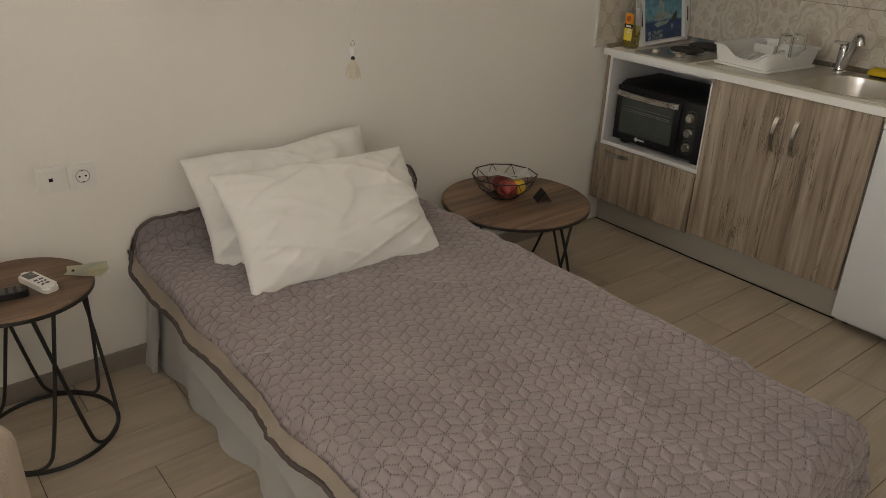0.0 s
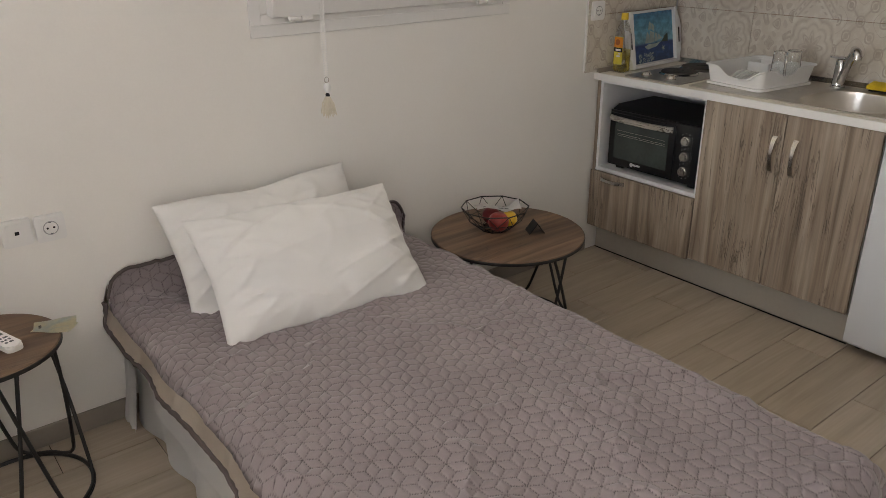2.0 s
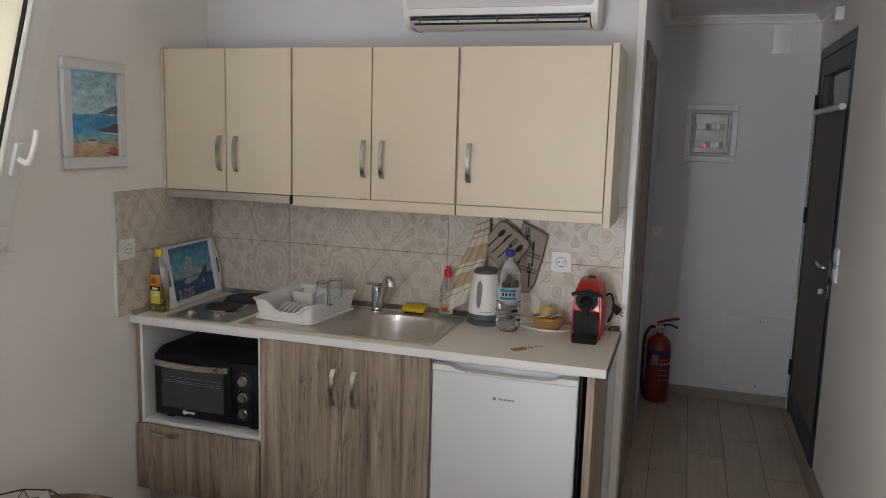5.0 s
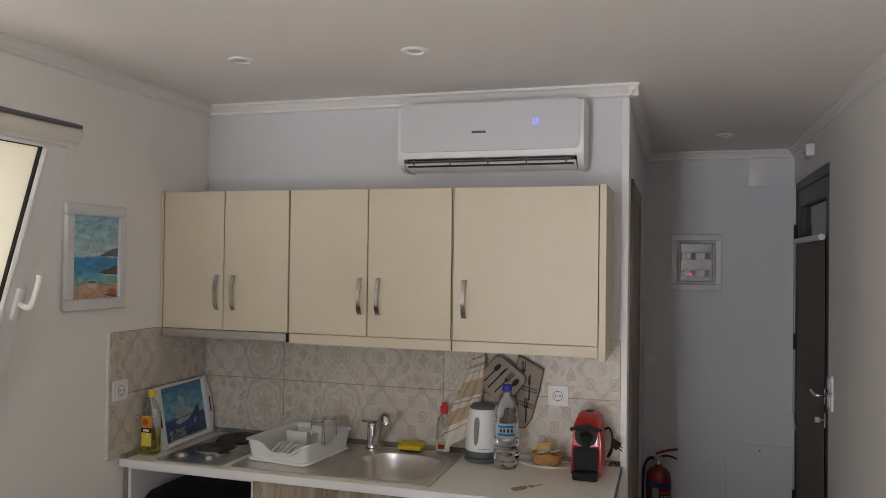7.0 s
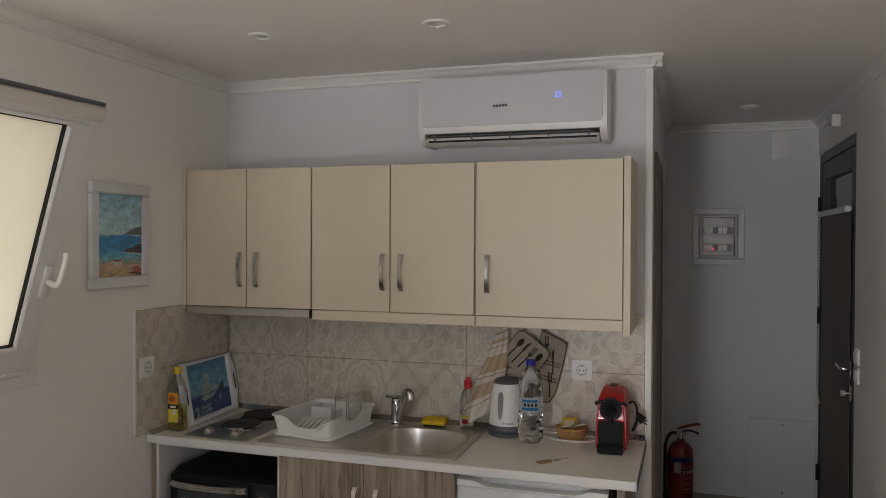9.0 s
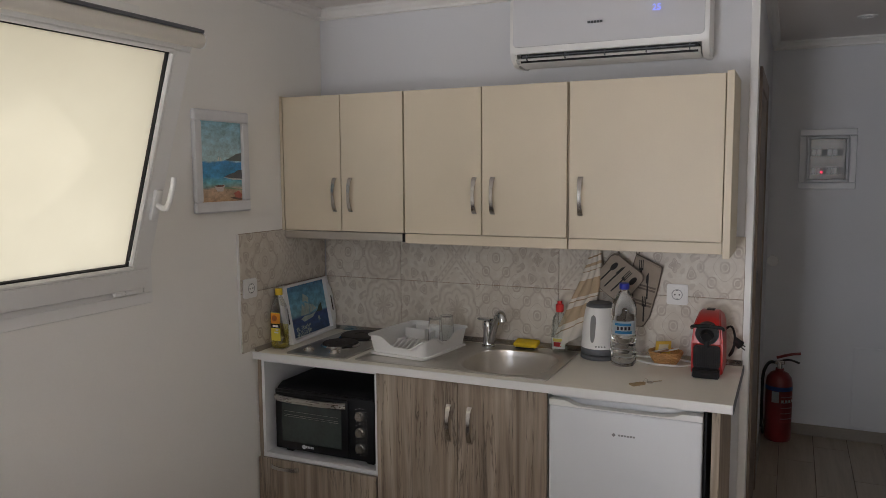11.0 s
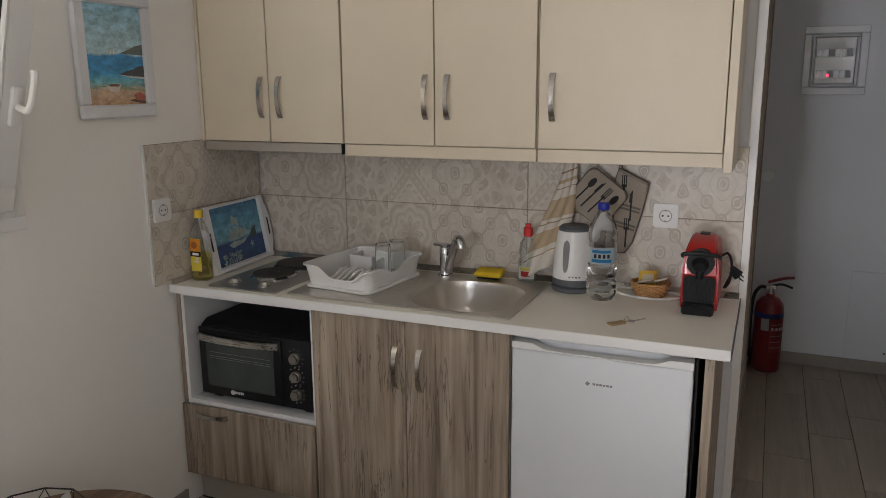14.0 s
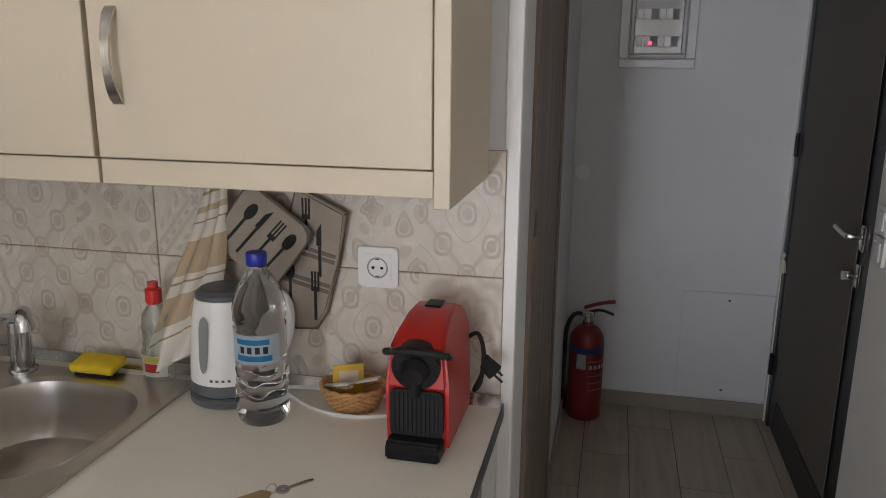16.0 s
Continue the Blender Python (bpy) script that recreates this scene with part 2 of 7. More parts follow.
def tile_pattern(name, axis):
    """Beige patchwork tile: worn ornaments that change from square to square. axis: the wall's run."""
    m, nt, b = start(name)
    g = nt.nodes.new("ShaderNodeNewGeometry")
    sep = nt.nodes.new("ShaderNodeSeparateXYZ")
    nt.links.new(g.outputs["Position"], sep.inputs[0])
    a = mth(nt, "DIVIDE", mth(nt, "SUBTRACT", sep.outputs[axis], 0.72 if axis == 1 else 2.06), 0.1885)
    c = mth(nt, "DIVIDE", mth(nt, "SUBTRACT", sep.outputs[2], 0.8958), 0.2425)
    ia, ic = mth(nt, "FLOOR", a), mth(nt, "FLOOR", c)
    u = mth(nt, "MULTIPLY_ADD", mth(nt, "FRACT", a), 2.0, -1.0)
    w = mth(nt, "MULTIPLY_ADD", mth(nt, "FRACT", c), 2.0, -1.0)
    cv = nt.nodes.new("ShaderNodeCombineXYZ")
    nt.links.new(ia, cv.inputs[0])
    nt.links.new(ic, cv.inputs[1])
    wn = nt.nodes.new("ShaderNodeTexWhiteNoise")
    nt.links.new(cv.outputs[0], wn.inputs["Vector"])
    pick = wn.outputs["Value"]
    au, aw = mth(nt, "ABSOLUTE", u), mth(nt, "ABSOLUTE", w)
    r = mth(nt, "SQRT", mth(nt, "ADD", mth(nt, "MULTIPLY", u, u), mth(nt, "MULTIPLY", w, w)))
    th = mth(nt, "ARCTAN2", w, u)

    def step(v, edge, soft=0.05):
        n = nt.nodes.new("ShaderNodeMapRange")
        n.inputs["From Min"].default_value = edge - soft
        n.inputs["From Max"].default_value = edge + soft
        nt.links.new(v, n.inputs["Value"])
        return n.outputs[0]

    def band(v, lo, hi):
        return mth(nt, "MULTIPLY", step(v, lo), mth(nt, "SUBTRACT", 1.0, step(v, hi)))

    def lines(v, freq, cut=0.0):
        """Repeated outlines of a shape."""
        return step(mth(nt, "SINE", mth(nt, "MULTIPLY", v, freq)), cut, 0.35)

    def most(a, b):
        return mth(nt, "MAXIMUM", a, b)

    def cosn(v, k):
        return mth(nt, "COSINE", mth(nt, "MULTIPLY", v, k * math.pi))

    def add(a, b):
        return mth(nt, "ADD", a, b)

    def mul(a, b):
        return mth(nt, "MULTIPLY", a, b)

    def no(a):
        return mth(nt, "SUBTRACT", 1.0, a)

    # eight-petalled flower within a scalloped ring
    petal = mth(nt, "SUBTRACT", mth(nt, "MULTIPLY_ADD", mth(nt, "COSINE", mul(th, 8.0)), 0.13, 0.46), r)
    scallop = mth(nt, "MULTIPLY_ADD", mth(nt, "ABSOLUTE", mth(nt, "COSINE", mul(th, 4.0))), -0.13, r)
    m1 = most(mul(step(petal, 0.0), no(band(petal, 0.10, 0.17))), most(band(scallop, 0.62, 0.70), mul(step(scallop, 0.88), no(step(scallop, 1.02)))))
    # curling damask leaves
    leaf = add(mul(cosn(u, 3.0), cosn(w, 1.0)), mul(cosn(u, 1.0), cosn(w, 3.0)))
    twist = add(leaf, mul(mth(nt, "SINE", mth(nt, "MULTIPLY_ADD", r, 9.0, mul(th, 4.0))), 0.45))
    m2 = most(mul(step(twist, 0.38), no(band(twist, 0.95, 1.10))), mul(no(step(twist, -0.95)), 0.7))
    # quatrefoil outline with a filled middle
    lobes = add(add(cosn(u, 2.0), cosn(w, 2.0)), mul(mul(cosn(u, 1.0), cosn(w, 1.0)), 1.6))
    buds = mul(cosn(u, 2.0), cosn(w, 2.0))
    m3 = most(mul(step(buds, 0.30), no(band(buds, 0.62, 0.80))), most(band(add(au, aw), 0.93, 1.04), band(lobes, 0.24, 0.40)))
    # crossed bars with stepped edges
    d1, d2 = mth(nt, "ABSOLUTE", add(u, w)), mth(nt, "ABSOLUTE", mth(nt, "SUBTRACT", u, w))
    arm = mth(nt, "MINIMUM", d1, d2)
    m4 = most(band(arm, 0.10, 0.19), most(mul(band(arm, 0.34, 0.44), lines(add(d1, d2), 16.0)), mul(no(step(arm, 0.06)), lines(add(au, aw), 18.0))))
    pat = mix(nt, step(pick, 0.30, 0.001), m1, m2)
    pat = mix(nt, step(pick, 0.58, 0.001), pat, m3)
    pat = mix(nt, step(pick, 0.80, 0.001), pat, m4)
    worn = noi(nt, g.outputs["Position"], 26.0, 6, 0.7)
    cloud = noi(nt, g.outputs["Position"], 4.0, 4)
    fac = mth(nt, "MULTIPLY", pat, ramp(nt, worn, (0.30, 0.25), (0.60, 1.0)))
    ground = ramp(nt, cloud, (0.3, (0.56, 0.50, 0.425)), (0.7, (0.64, 0.585, 0.505)))
    base = mix(nt, mth(nt, "MULTIPLY", fac, 0.64), ground, (0.37, 0.305, 0.25))
    light = mth(nt, "MULTIPLY", mth(nt, "SUBTRACT", 1.0, pat), ramp(nt, worn, (0.47, 0.0), (0.64, 0.55)))
    base = mix(nt, light, base, (0.72, 0.69, 0.62))
    nt.links.new(base, b.inputs["Base Color"])
    put(nt, b.inputs["Roughness"], mth(nt, "MULTIPLY_ADD", worn, 0.2, 0.3))
    bump(nt, b, worn, 0.06, 0.001)
    return m


MAT["tile_back"] = tile_pattern("patchwork_tile_back", 1)
MAT["tile_side"] = tile_pattern("patchwork_tile_side", 0)


def frosted():
    m, nt, b = start("frosted_glass")
    out = nt.nodes["Material Output"]
    tr = nt.nodes.new("ShaderNodeBsdfTranslucent")
    gl = nt.nodes.new("ShaderNodeBsdfGlossy")
    mx = nt.nodes.new("ShaderNodeMixShader")
    cloud = noi(nt, coords(nt), 3.0, 3)
    nt.links.new(ramp(nt, cloud, (0.3, (0.71, 0.69, 0.61)), (0.7, (0.76, 0.74, 0.66))), tr.inputs["Color"])
    gl.inputs["Roughness"].default_value = 0.35
    gl.inputs["Color"].default_value = (0.8, 0.8, 0.8, 1)
    mx.inputs[0].default_value = 0.06
    nt.links.new(tr.outputs[0], mx.inputs[1])
    nt.links.new(gl.outputs[0], mx.inputs[2])
    nt.links.new(mx.outputs[0], out.inputs["Surface"])
    return m


MAT["frosted"] = frosted()


def clear(name, col, rough=0.03, ior=1.45):
    m, nt, b = start(name)
    cloud = noi(nt, coords(nt), 20.0, 2)
    nt.links.new(ramp(nt, cloud, (0.3, shade(col, 0.97)), (0.7, col)), b.inputs["Base Color"])
    b.inputs["Transmission Weight"].default_value = 1.0
    b.inputs["Roughness"].default_value = rough
    b.inputs["IOR"].default_value = ior
    return m




def thin(name, tint, gloss, rough, rim=0.7):
    """A thin clear skin: it lets light pass straight and glints at the rim."""
    m, nt, b = start(name)
    out = nt.nodes["Material Output"]
    tr, gl, mx = nt.nodes.new("ShaderNodeBsdfTransparent"), nt.nodes.new("ShaderNodeBsdfGlossy"), nt.nodes.new("ShaderNodeMixShader")
    cloud = noi(nt, coords(nt), 30, 3)
    nt.links.new(ramp(nt, cloud, (0.3, shade(tint, 0.93)), (0.7, tint)), tr.inputs["Color"])
    gl.inputs["Roughness"].default_value = rough
    lw = nt.nodes.new("ShaderNodeLayerWeight")
    lw.inputs["Blend"].default_value = 0.35
    put(nt, mx.inputs[0], mth(nt, "MULTIPLY_ADD", lw.outputs["Fresnel"], rim, gloss))
    nt.links.new(tr.outputs[0], mx.inputs[1])
    nt.links.new(gl.outputs[0], mx.inputs[2])
    nt.links.new(mx.outputs[0], out.inputs["Surface"])
    return m


MAT["glass"] = clear("clear_glass", (0.99, 1.0, 1.0), 0.01, 1.45)
MAT["water"] = clear("bottled_water", (0.97, 0.99, 1.0), 0.02, 1.33)
MAT["pet"] = thin("clear_plastic", (0.98, 0.986, 0.99), 0.06, 0.16, 0.42)
MAT["oil"] = thin("sunflower_oil", (1.0, 0.94, 0.52), 0.03, 0.06, 0.35)
MAT["soap"] = thin("dish_soap_bottle", (0.93, 0.96, 0.95), 0.06, 0.2, 0.4)


def glow(name, col, strength):
    m, nt, b = start(name)
    b.inputs["Base Color"].default_value = (*col, 1)
    b.inputs["Emission Color"].default_value = (*col, 1)
    b.inputs["Emission Strength"].default_value = strength
    return m


MAT["display"] = glow("blue_display", (0.25, 0.30, 1.0), 1.2)
MAT["red_led"] = glow("red_indicator", (1.0, 0.05, 0.1), 2.0)


def ink(name, col, rough=0.6, var=0.08):
    return plain(name, col, rough, var=var, scale=20, fine=200, bump_s=0.0)


# ---- mesh helpers ----
# The plan is drawn in units of K metres, with the worktop's height as its datum; FZ is the floor in the plan.
K, FZ = 0.94, -0.055
PLAN = {}


def metres(p):
    return Vector((p[0] * K, p[1] * K, (p[2] - FZ) * K))


def box(bm, x0, x1, y0, y1, z0, z1, bevel=0.0, seg=1):
    r = bmesh.ops.create_cube(bm, size=1.0, matrix=Matrix.LocRotScale(((x0 + x1) / 2, (y0 + y1) / 2, (z0 + z1) / 2), None, (abs(x1 - x0), abs(y1 - y0), abs(z1 - z0))))
    if bevel:
        edges = list({e for v in r["verts"] for e in v.link_edges})
        bmesh.ops.bevel(bm, geom=edges, offset=bevel, segments=seg, profile=0.5, affect="EDGES")


def cyl(bm, p, q, r0, r1=None, n=20, caps=True):
    p, q = Vector(p), Vector(q)
    d = q - p
    m = Matrix.Translation((p + q) / 2) @ d.to_track_quat("Z", "Y").to_matrix().to_4x4()
    bmesh.ops.create_cone(bm, cap_ends=caps, segments=n, radius1=r0, radius2=r0 if r1 is None else r1, depth=d.length, matrix=m)


def lathe(bm, base, profile, n=28, sx=1.0, sy=1.0):
    """Rings of (radius, height) turned about the vertical through base."""
    rings = []
    for r, h in profile:
        if r < 1e-5:
            rings.append([bm.verts.new((base[0], base[1], base[2] + h))])
        else:
            rings.append([bm.verts.new((base[0] + sx * r * math.cos(k * math.tau / n), base[1] + sy * r * math.sin(k * math.tau / n), base[2] + h)) for k in range(n)])
    for a, b in zip(rings, rings[1:]):
        for k in range(n):
            j = (k + 1) % n
            if len(a) == 1 and len(b) > 1:
                bm.faces.new((a[0], b[j], b[k]))
            elif len(b) == 1 and len(a) > 1:
                bm.faces.new((a[k], a[j], b[0]))
            elif len(a) > 1:
                bm.faces.new((a[k], a[j], b[j], b[k]))


def tube(bm, pts, r, n=8, closed=False):
    pts = [Vector(p) for p in pts]
    count = len(pts)
    rings = []
    side = None
    for i, p in enumerate(pts):
        a = pts[(i - 1) % count] if (closed or i) else p
        b = pts[(i + 1) % count] if (closed or i < count - 1) else p
        d = (b - a).normalized()
        if side is None:
            side = d.orthogonal().normalized()
        side = (side - d * side.dot(d)).normalized()
        up = d.cross(side)
        rr = r[i] if isinstance(r, (list, tuple)) else r
        rings.append([bm.verts.new(p + side * rr * math.cos(k * math.tau / n) + up * rr * math.sin(k * math.tau / n)) for k in range(n)])
    for i in range(count if closed else count - 1):
        a, b = rings[i], rings[(i + 1) % count]
        off = 0
        if closed and i == count - 1:
            off = min(range(n), key=lambda s: (a[0].co - b[s].co).length)
        for k in range(n):
            bm.faces.new((a[k], a[(k + 1) % n], b[(k + 1 + off) % n], b[(k + off) % n]))
    if not closed:
        bm.faces.new(rings[0][::-1])
        bm.faces.new(rings[-1])


def prism(bm, outline, lo, hi, axis="y"):
    """A closed outline drawn in the plane across the axis, extended from lo to hi."""
    def at(a, b, t):
        return {"x": (t, a, b), "y": (a, t, b), "z": (a, b, t)}[axis]
    p = [bm.verts.new(at(a, b, lo)) for a, b in outline]
    q = [bm.verts.new(at(a, b, hi)) for a, b in outline]
    n = len(p)
    bm.faces.new(p)
    bm.faces.new(q[::-1])
    for i in range(n):
        bm.faces.new((p[i], q[i], q[(i + 1) % n], p[(i + 1) % n]))


def rounded(w, h, r, cx=0.0, cy=0.0, n=6):
    out = []
    for sx, sy, a0 in ((1, 1, 0), (-1, 1, 90), (-1, -1, 180), (1, -1, 270)):
        for k in range(n + 1):
            a = radians(a0 + 90 * k / n)
            out.append((cx + sx * (w / 2 - r) + r * math.cos(a), cy + sy * (h / 2 - r) + r * math.sin(a)))
    return out


def grid(bm, nu, nv, fn):
    vs = [[bm.verts.new(fn(i / nu, j / nv)) for j in range(nv + 1)] for i in range(nu + 1)]
    for i in range(nu):
        for j in range(nv):
            bm.faces.new((vs[i][j], vs[i + 1][j], vs[i + 1][j + 1], vs[i][j + 1]))
    return vs


def smooth_path(pts, k=6):
    pts = [Vector(p) for p in pts]
    out = []
    for i in range(len(pts) - 1):
        a, b = pts[max(i - 1, 0)], pts[i]
        c, d = pts[i + 1], pts[min(i + 2, len(pts) - 1)]
        for s in range(k):
            t = s / k
            out.append(0.5 * (2 * b + (c - a) * t + (2 * a - 5 * b + 4 * c - d) * t * t + (3 * b - a - 3 * c + d) * t ** 3))
    out.append(pts[-1])
    return out


def finish(bm, name, smooth):
    bmesh.ops.recalc_face_normals(bm, faces=bm.faces)
    me = bpy.data.meshes.new(name)
    bm.to_mesh(me)
    bm.free()
    if smooth:
        me.polygons.foreach_set("use_smooth", [True] * len(me.polygons))
        me.set_sharp_from_angle(angle=radians(smooth))
    return me


def thing(name, base, label, category, group="", kind=""):
    ob = new(name)
    ob.location, ob.scale = metres(base), (K, K, K)
    PLAN[ob.name] = Vector(base)
    ob.empty_display_size = 0.05
    return tagged(ob, label, category, group, kind)


def root_of(ob):
    while ob.parent:
        ob = ob.parent
    return ob


def part(name, bm, material, parent, label="", smooth=35):
    """One mesh under a thing or a part; the bmesh is drawn in world places."""
    base = PLAN[root_of(parent).name]
    bmesh.ops.translate(bm, verts=bm.verts, vec=-base)
    ob = new(name, finish(bm, name, smooth))
    ob.parent = parent
    ob.data.materials.append(material)
    return tagged(ob, label)


def single(name, bm, material, base, label, category, group="", kind="", smooth=35):
    """A thing that is one mesh."""
    base = Vector(base)
    bmesh.ops.translate(bm, verts=bm.verts, vec=-base)
    ob = new(name, finish(bm, name, smooth))
    ob.location, ob.scale = metres(base), (K, K, K)
    PLAN[ob.name] = base
    ob.data.materials.append(material)
    return tagged(ob, label, category, group, kind)


def B(*a, **k):
    bm = bmesh.new()
    box(bm, *a, **k)
    return bm


def spin(bm, m):
    bmesh.ops.transform(bm, matrix=m, verts=bm.verts)
    return bm


def words(text, height, m, material, parent, name="lettering"):
    """Letters of the built-in font, flat in the xy plane of m."""
    cu = bpy.data.curves.new("text", "FONT")
    cu.body, cu.size, cu.extrude = text, height / 0.7, 0.0004
    ob = new("text", cu)
    me = bpy.data.meshes.new_from_object(ob.evaluated_get(bpy.context.evaluated_depsgraph_get()))
    bpy.data.objects.remove(ob)
    me.transform(Matrix.Translation(-PLAN[root_of(parent).name]) @ m)
    me.materials.clear()
    me.materials.append(material)
    o = new(name, me)
    o.parent = parent
    return o


# ---- the room ----
WEST, EAST, SOUTH, NORTH, TOP = -3.2, 5.11, -0.975, 2.015, 2.495
BACK, PARTITION = 3.0, -0.034


def structure(name, bm, material, label, smooth=0):
    return single(name, bm, material, (0, 0, 0), label, "structure", kind="structure", smooth=smooth)


bm = bmesh.new()
box(bm, WEST - 0.2, EAST + 0.2, SOUTH - 0.2, NORTH + 0.25, FZ - 0.12, FZ - 0.004)
floor = structure("floor", bm, MAT["grout"], "dark grout bed under beige wood-look floor tiles")
structure("ceiling", B(WEST - 0.2, EAST + 0.2, SOUTH - 0.2, NORTH + 0.25, TOP, TOP + 0.12), MAT["ceiling"], "smooth white painted ceiling with recessed spots")

# north wall with the opening of the tilted window
WX0, WX1, WZ0, WZ1 = 0.655, 1.785, 1.235, 2.262
bm = bmesh.new()
box(bm, WEST - 0.2, WX0, NORTH, NORTH + 0.25, FZ, TOP)
box(bm, WX1, BACK + 0.2, NORTH, NORTH + 0.25, FZ, TOP)
box(bm, WX0, WX1, NORTH, NORTH + 0.25, FZ, WZ0)
box(bm, WX0, WX1, NORTH, NORTH + 0.25, WZ1, TOP)
structure("wall_north", bm, MAT["wall"], "warm white painted wall above the bed")
# kitchen wall and hall wall with the bathroom door
DX0, DX1, DZ = 3.28, 4.06, 2.07
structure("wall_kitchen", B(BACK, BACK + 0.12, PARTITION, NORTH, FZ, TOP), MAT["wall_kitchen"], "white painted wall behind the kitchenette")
bm = bmesh.new()
box(bm, BACK + 0.12, DX0, PARTITION, PARTITION + 0.1, FZ, TOP)
box(bm, DX1, EAST, PARTITION, PARTITION + 0.1, FZ, TOP)
box(bm, DX0, DX1, PARTITION, PARTITION + 0.1, DZ, TOP)
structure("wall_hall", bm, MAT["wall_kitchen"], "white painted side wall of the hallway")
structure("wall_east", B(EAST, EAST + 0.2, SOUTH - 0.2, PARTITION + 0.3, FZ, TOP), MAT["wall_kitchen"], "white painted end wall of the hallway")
# south wall with the entrance door
EX0, EX1, EZ = 3.94, 5.085, 2.27
bm = bmesh.new()
box(bm, WEST - 0.2, EX0, SOUTH - 0.2, SOUTH, FZ, TOP)
box(bm, EX1, EAST, SOUTH - 0.2, SOUTH, FZ, TOP)
box(bm, EX0, EX1, SOUTH - 0.2, SOUTH, EZ, TOP)
structure("wall_south", bm, MAT["wall"], "warm white painted long wall running into the hallway")
# west wall with the balcony door, and an unseen block added in its corner
bm = bmesh.new()
GY0, GY1 = 0.44, 1.26
box(bm, WEST - 0.15, WEST, SOUTH, GY0, FZ, TOP)
box(bm, WEST - 0.15, WEST, GY1, NORTH, FZ, TOP)
box(bm, WEST - 0.15, WEST, GY0, GY1, 2.25, TOP)
# added block, out of view, keeps the door's light off the bedside corner
box(bm, WEST, -1.45, 1.27, NORTH, FZ, TOP)
structure("wall_west", bm, MAT["wall"], "white painted wall with a balcony door and an added block shading the bedside")
bm = bmesh.new()
for y in (GY0 + 0.035, (GY0 + GY1) / 2, GY1 - 0.035):
    box(bm, WEST - 0.1, WEST - 0.04, y - 0.035, y + 0.035, FZ, 2.25, 0.004)
for z in (0.0, 0.95, 2.21):
    box(bm, WEST - 0.098, WEST - 0.042, GY0, GY1, z - 0.035, z + 0.035, 0.004)
structure("balcony_door", bm, MAT["pvc"], "white framed glazed balcony door")


def cornice(bm, p, q, inward):
    """A stepped plaster moulding below the ceiling."""
    p, q, w = Vector(p), Vector(q), Vector(inward)
    prof = [(0, 0), (0.045, 0), (0.045, 0.010), (0.032, 0.016), (0.024, 0.030), (0.014, 0.036), (0.014, 0.048), (0, 0.052)]
    rows = [[bm.verts.new(e + w * a + Vector((0, 0, -b))) for a, b in prof] for e in (p, q)]
    n = len(prof)
    for i in range(n):
        bm.faces.new((rows[0][i], rows[0][(i + 1) % n], rows[1][(i + 1) % n], rows[1][i]))
    bm.faces.new(rows[0])
    bm.faces.new(rows[1][::-1])


for p, q, w in (((WEST, NORTH, TOP), (BACK, NORTH, TOP), (0, -1, 0)), ((BACK, NORTH, TOP), (BACK, PARTITION - 0.04, TOP), (-1, 0, 0)),
                ((BACK - 0.04, PARTITION, TOP), (EAST, PARTITION, TOP), (0, -1, 0)), ((EAST, PARTITION, TOP), (EAST, SOUTH, TOP), (-1, 0, 0)),
                ((WEST, SOUTH, TOP), (EAST, SOUTH, TOP), (0, 1, 0))):
    bm = bmesh.new()
    cornice(bm, p, q, w)
    structure("cornice_trim", bm, MAT["cornice"], "white stepped plaster cornice", 30)

for x0, x1, y0, y1 in ((WEST, 2.40, NORTH - 0.011, NORTH), (EAST - 0.011, EAST, SOUTH, PARTITION), (WEST, EX0, SOUTH, SOUTH + 0.011),
                       (BACK + 0.003, DX0, PARTITION - 0.011, PARTITION), (DX1, EAST - 0.011, PARTITION - 0.011, PARTITION),
                       (BACK - 0.011, BACK, PARTITION - 0.011, 0.015)):
    structure("baseboard", B(x0, x1, y0, y1, FZ, FZ + 0.075, bevel=0.002), MAT["baseboard"], "taupe tile skirting along the wall")
structure("corner_trim", B(BACK - 0.004, BACK + 0.02, PARTITION - 0.004, PARTITION + 0.028, FZ + 0.078, TOP - 0.055, bevel=0.002), MAT["white_plastic"], "white corner strip at the end of the kitchen wall")

# ---- window, tilted into the room at its top ----
win = thing("window_1", (1.22, NORTH, 1.20), "white frosted window tilted open, bottom-hinged in the wall", "window", kind="structure")


def frame_of(bm, x0, x1, z0, z1, w, y0, y1, bevel=0.003):
    box(bm, x0, x1, y0, y1, z0, z0 + w, bevel)
    box(bm, x0, x1, y0, y1, z1 - w, z1, bevel)
    box(bm, x0, x0 + w, y0, y1, z0 + w, z1 - w, bevel)
    box(bm, x1 - w, x1, y0, y1, z0 + w, z1 - w, bevel)


bm = bmesh.new()
frame_of(bm, 0.622, 1.816, 1.203, 2.293, 0.042, NORTH - 0.008, NORTH + 0.004, 0.002)
frame_of(bm, 0.655, 1.785, 1.235, 2.262, 0.045, NORTH - 0.004, NORTH + 0.06)
part("window_frame", bm, MAT["pvc"], win)
tilt = Matrix.Translation((0, 2.0, 1.275)) @ Matrix.Rotation(radians(17.5), 4, "X") @ Matrix.Translation((0, -2.0, -1.275))
S0, S1, SZ0, SZ1 = 0.690, 1.761, 1.270, 2.226
bm = bmesh.new()
frame_of(bm, S0, S1, SZ0, SZ1, 0.080, 1.982, 2.045, 0.005)
sash = part("sash", spin(bm, tilt), MAT["pvc"], win, "white sash leaning inward")
bm = bmesh.new()
frame_of(bm, S0 + 0.076, S1 - 0.076, SZ0 + 0.076, SZ1 - 0.076, 0.018, 1.979, 2.01, 0.006)
part("glazing_bead", spin(bm, tilt), MAT["white_plastic"], sash)
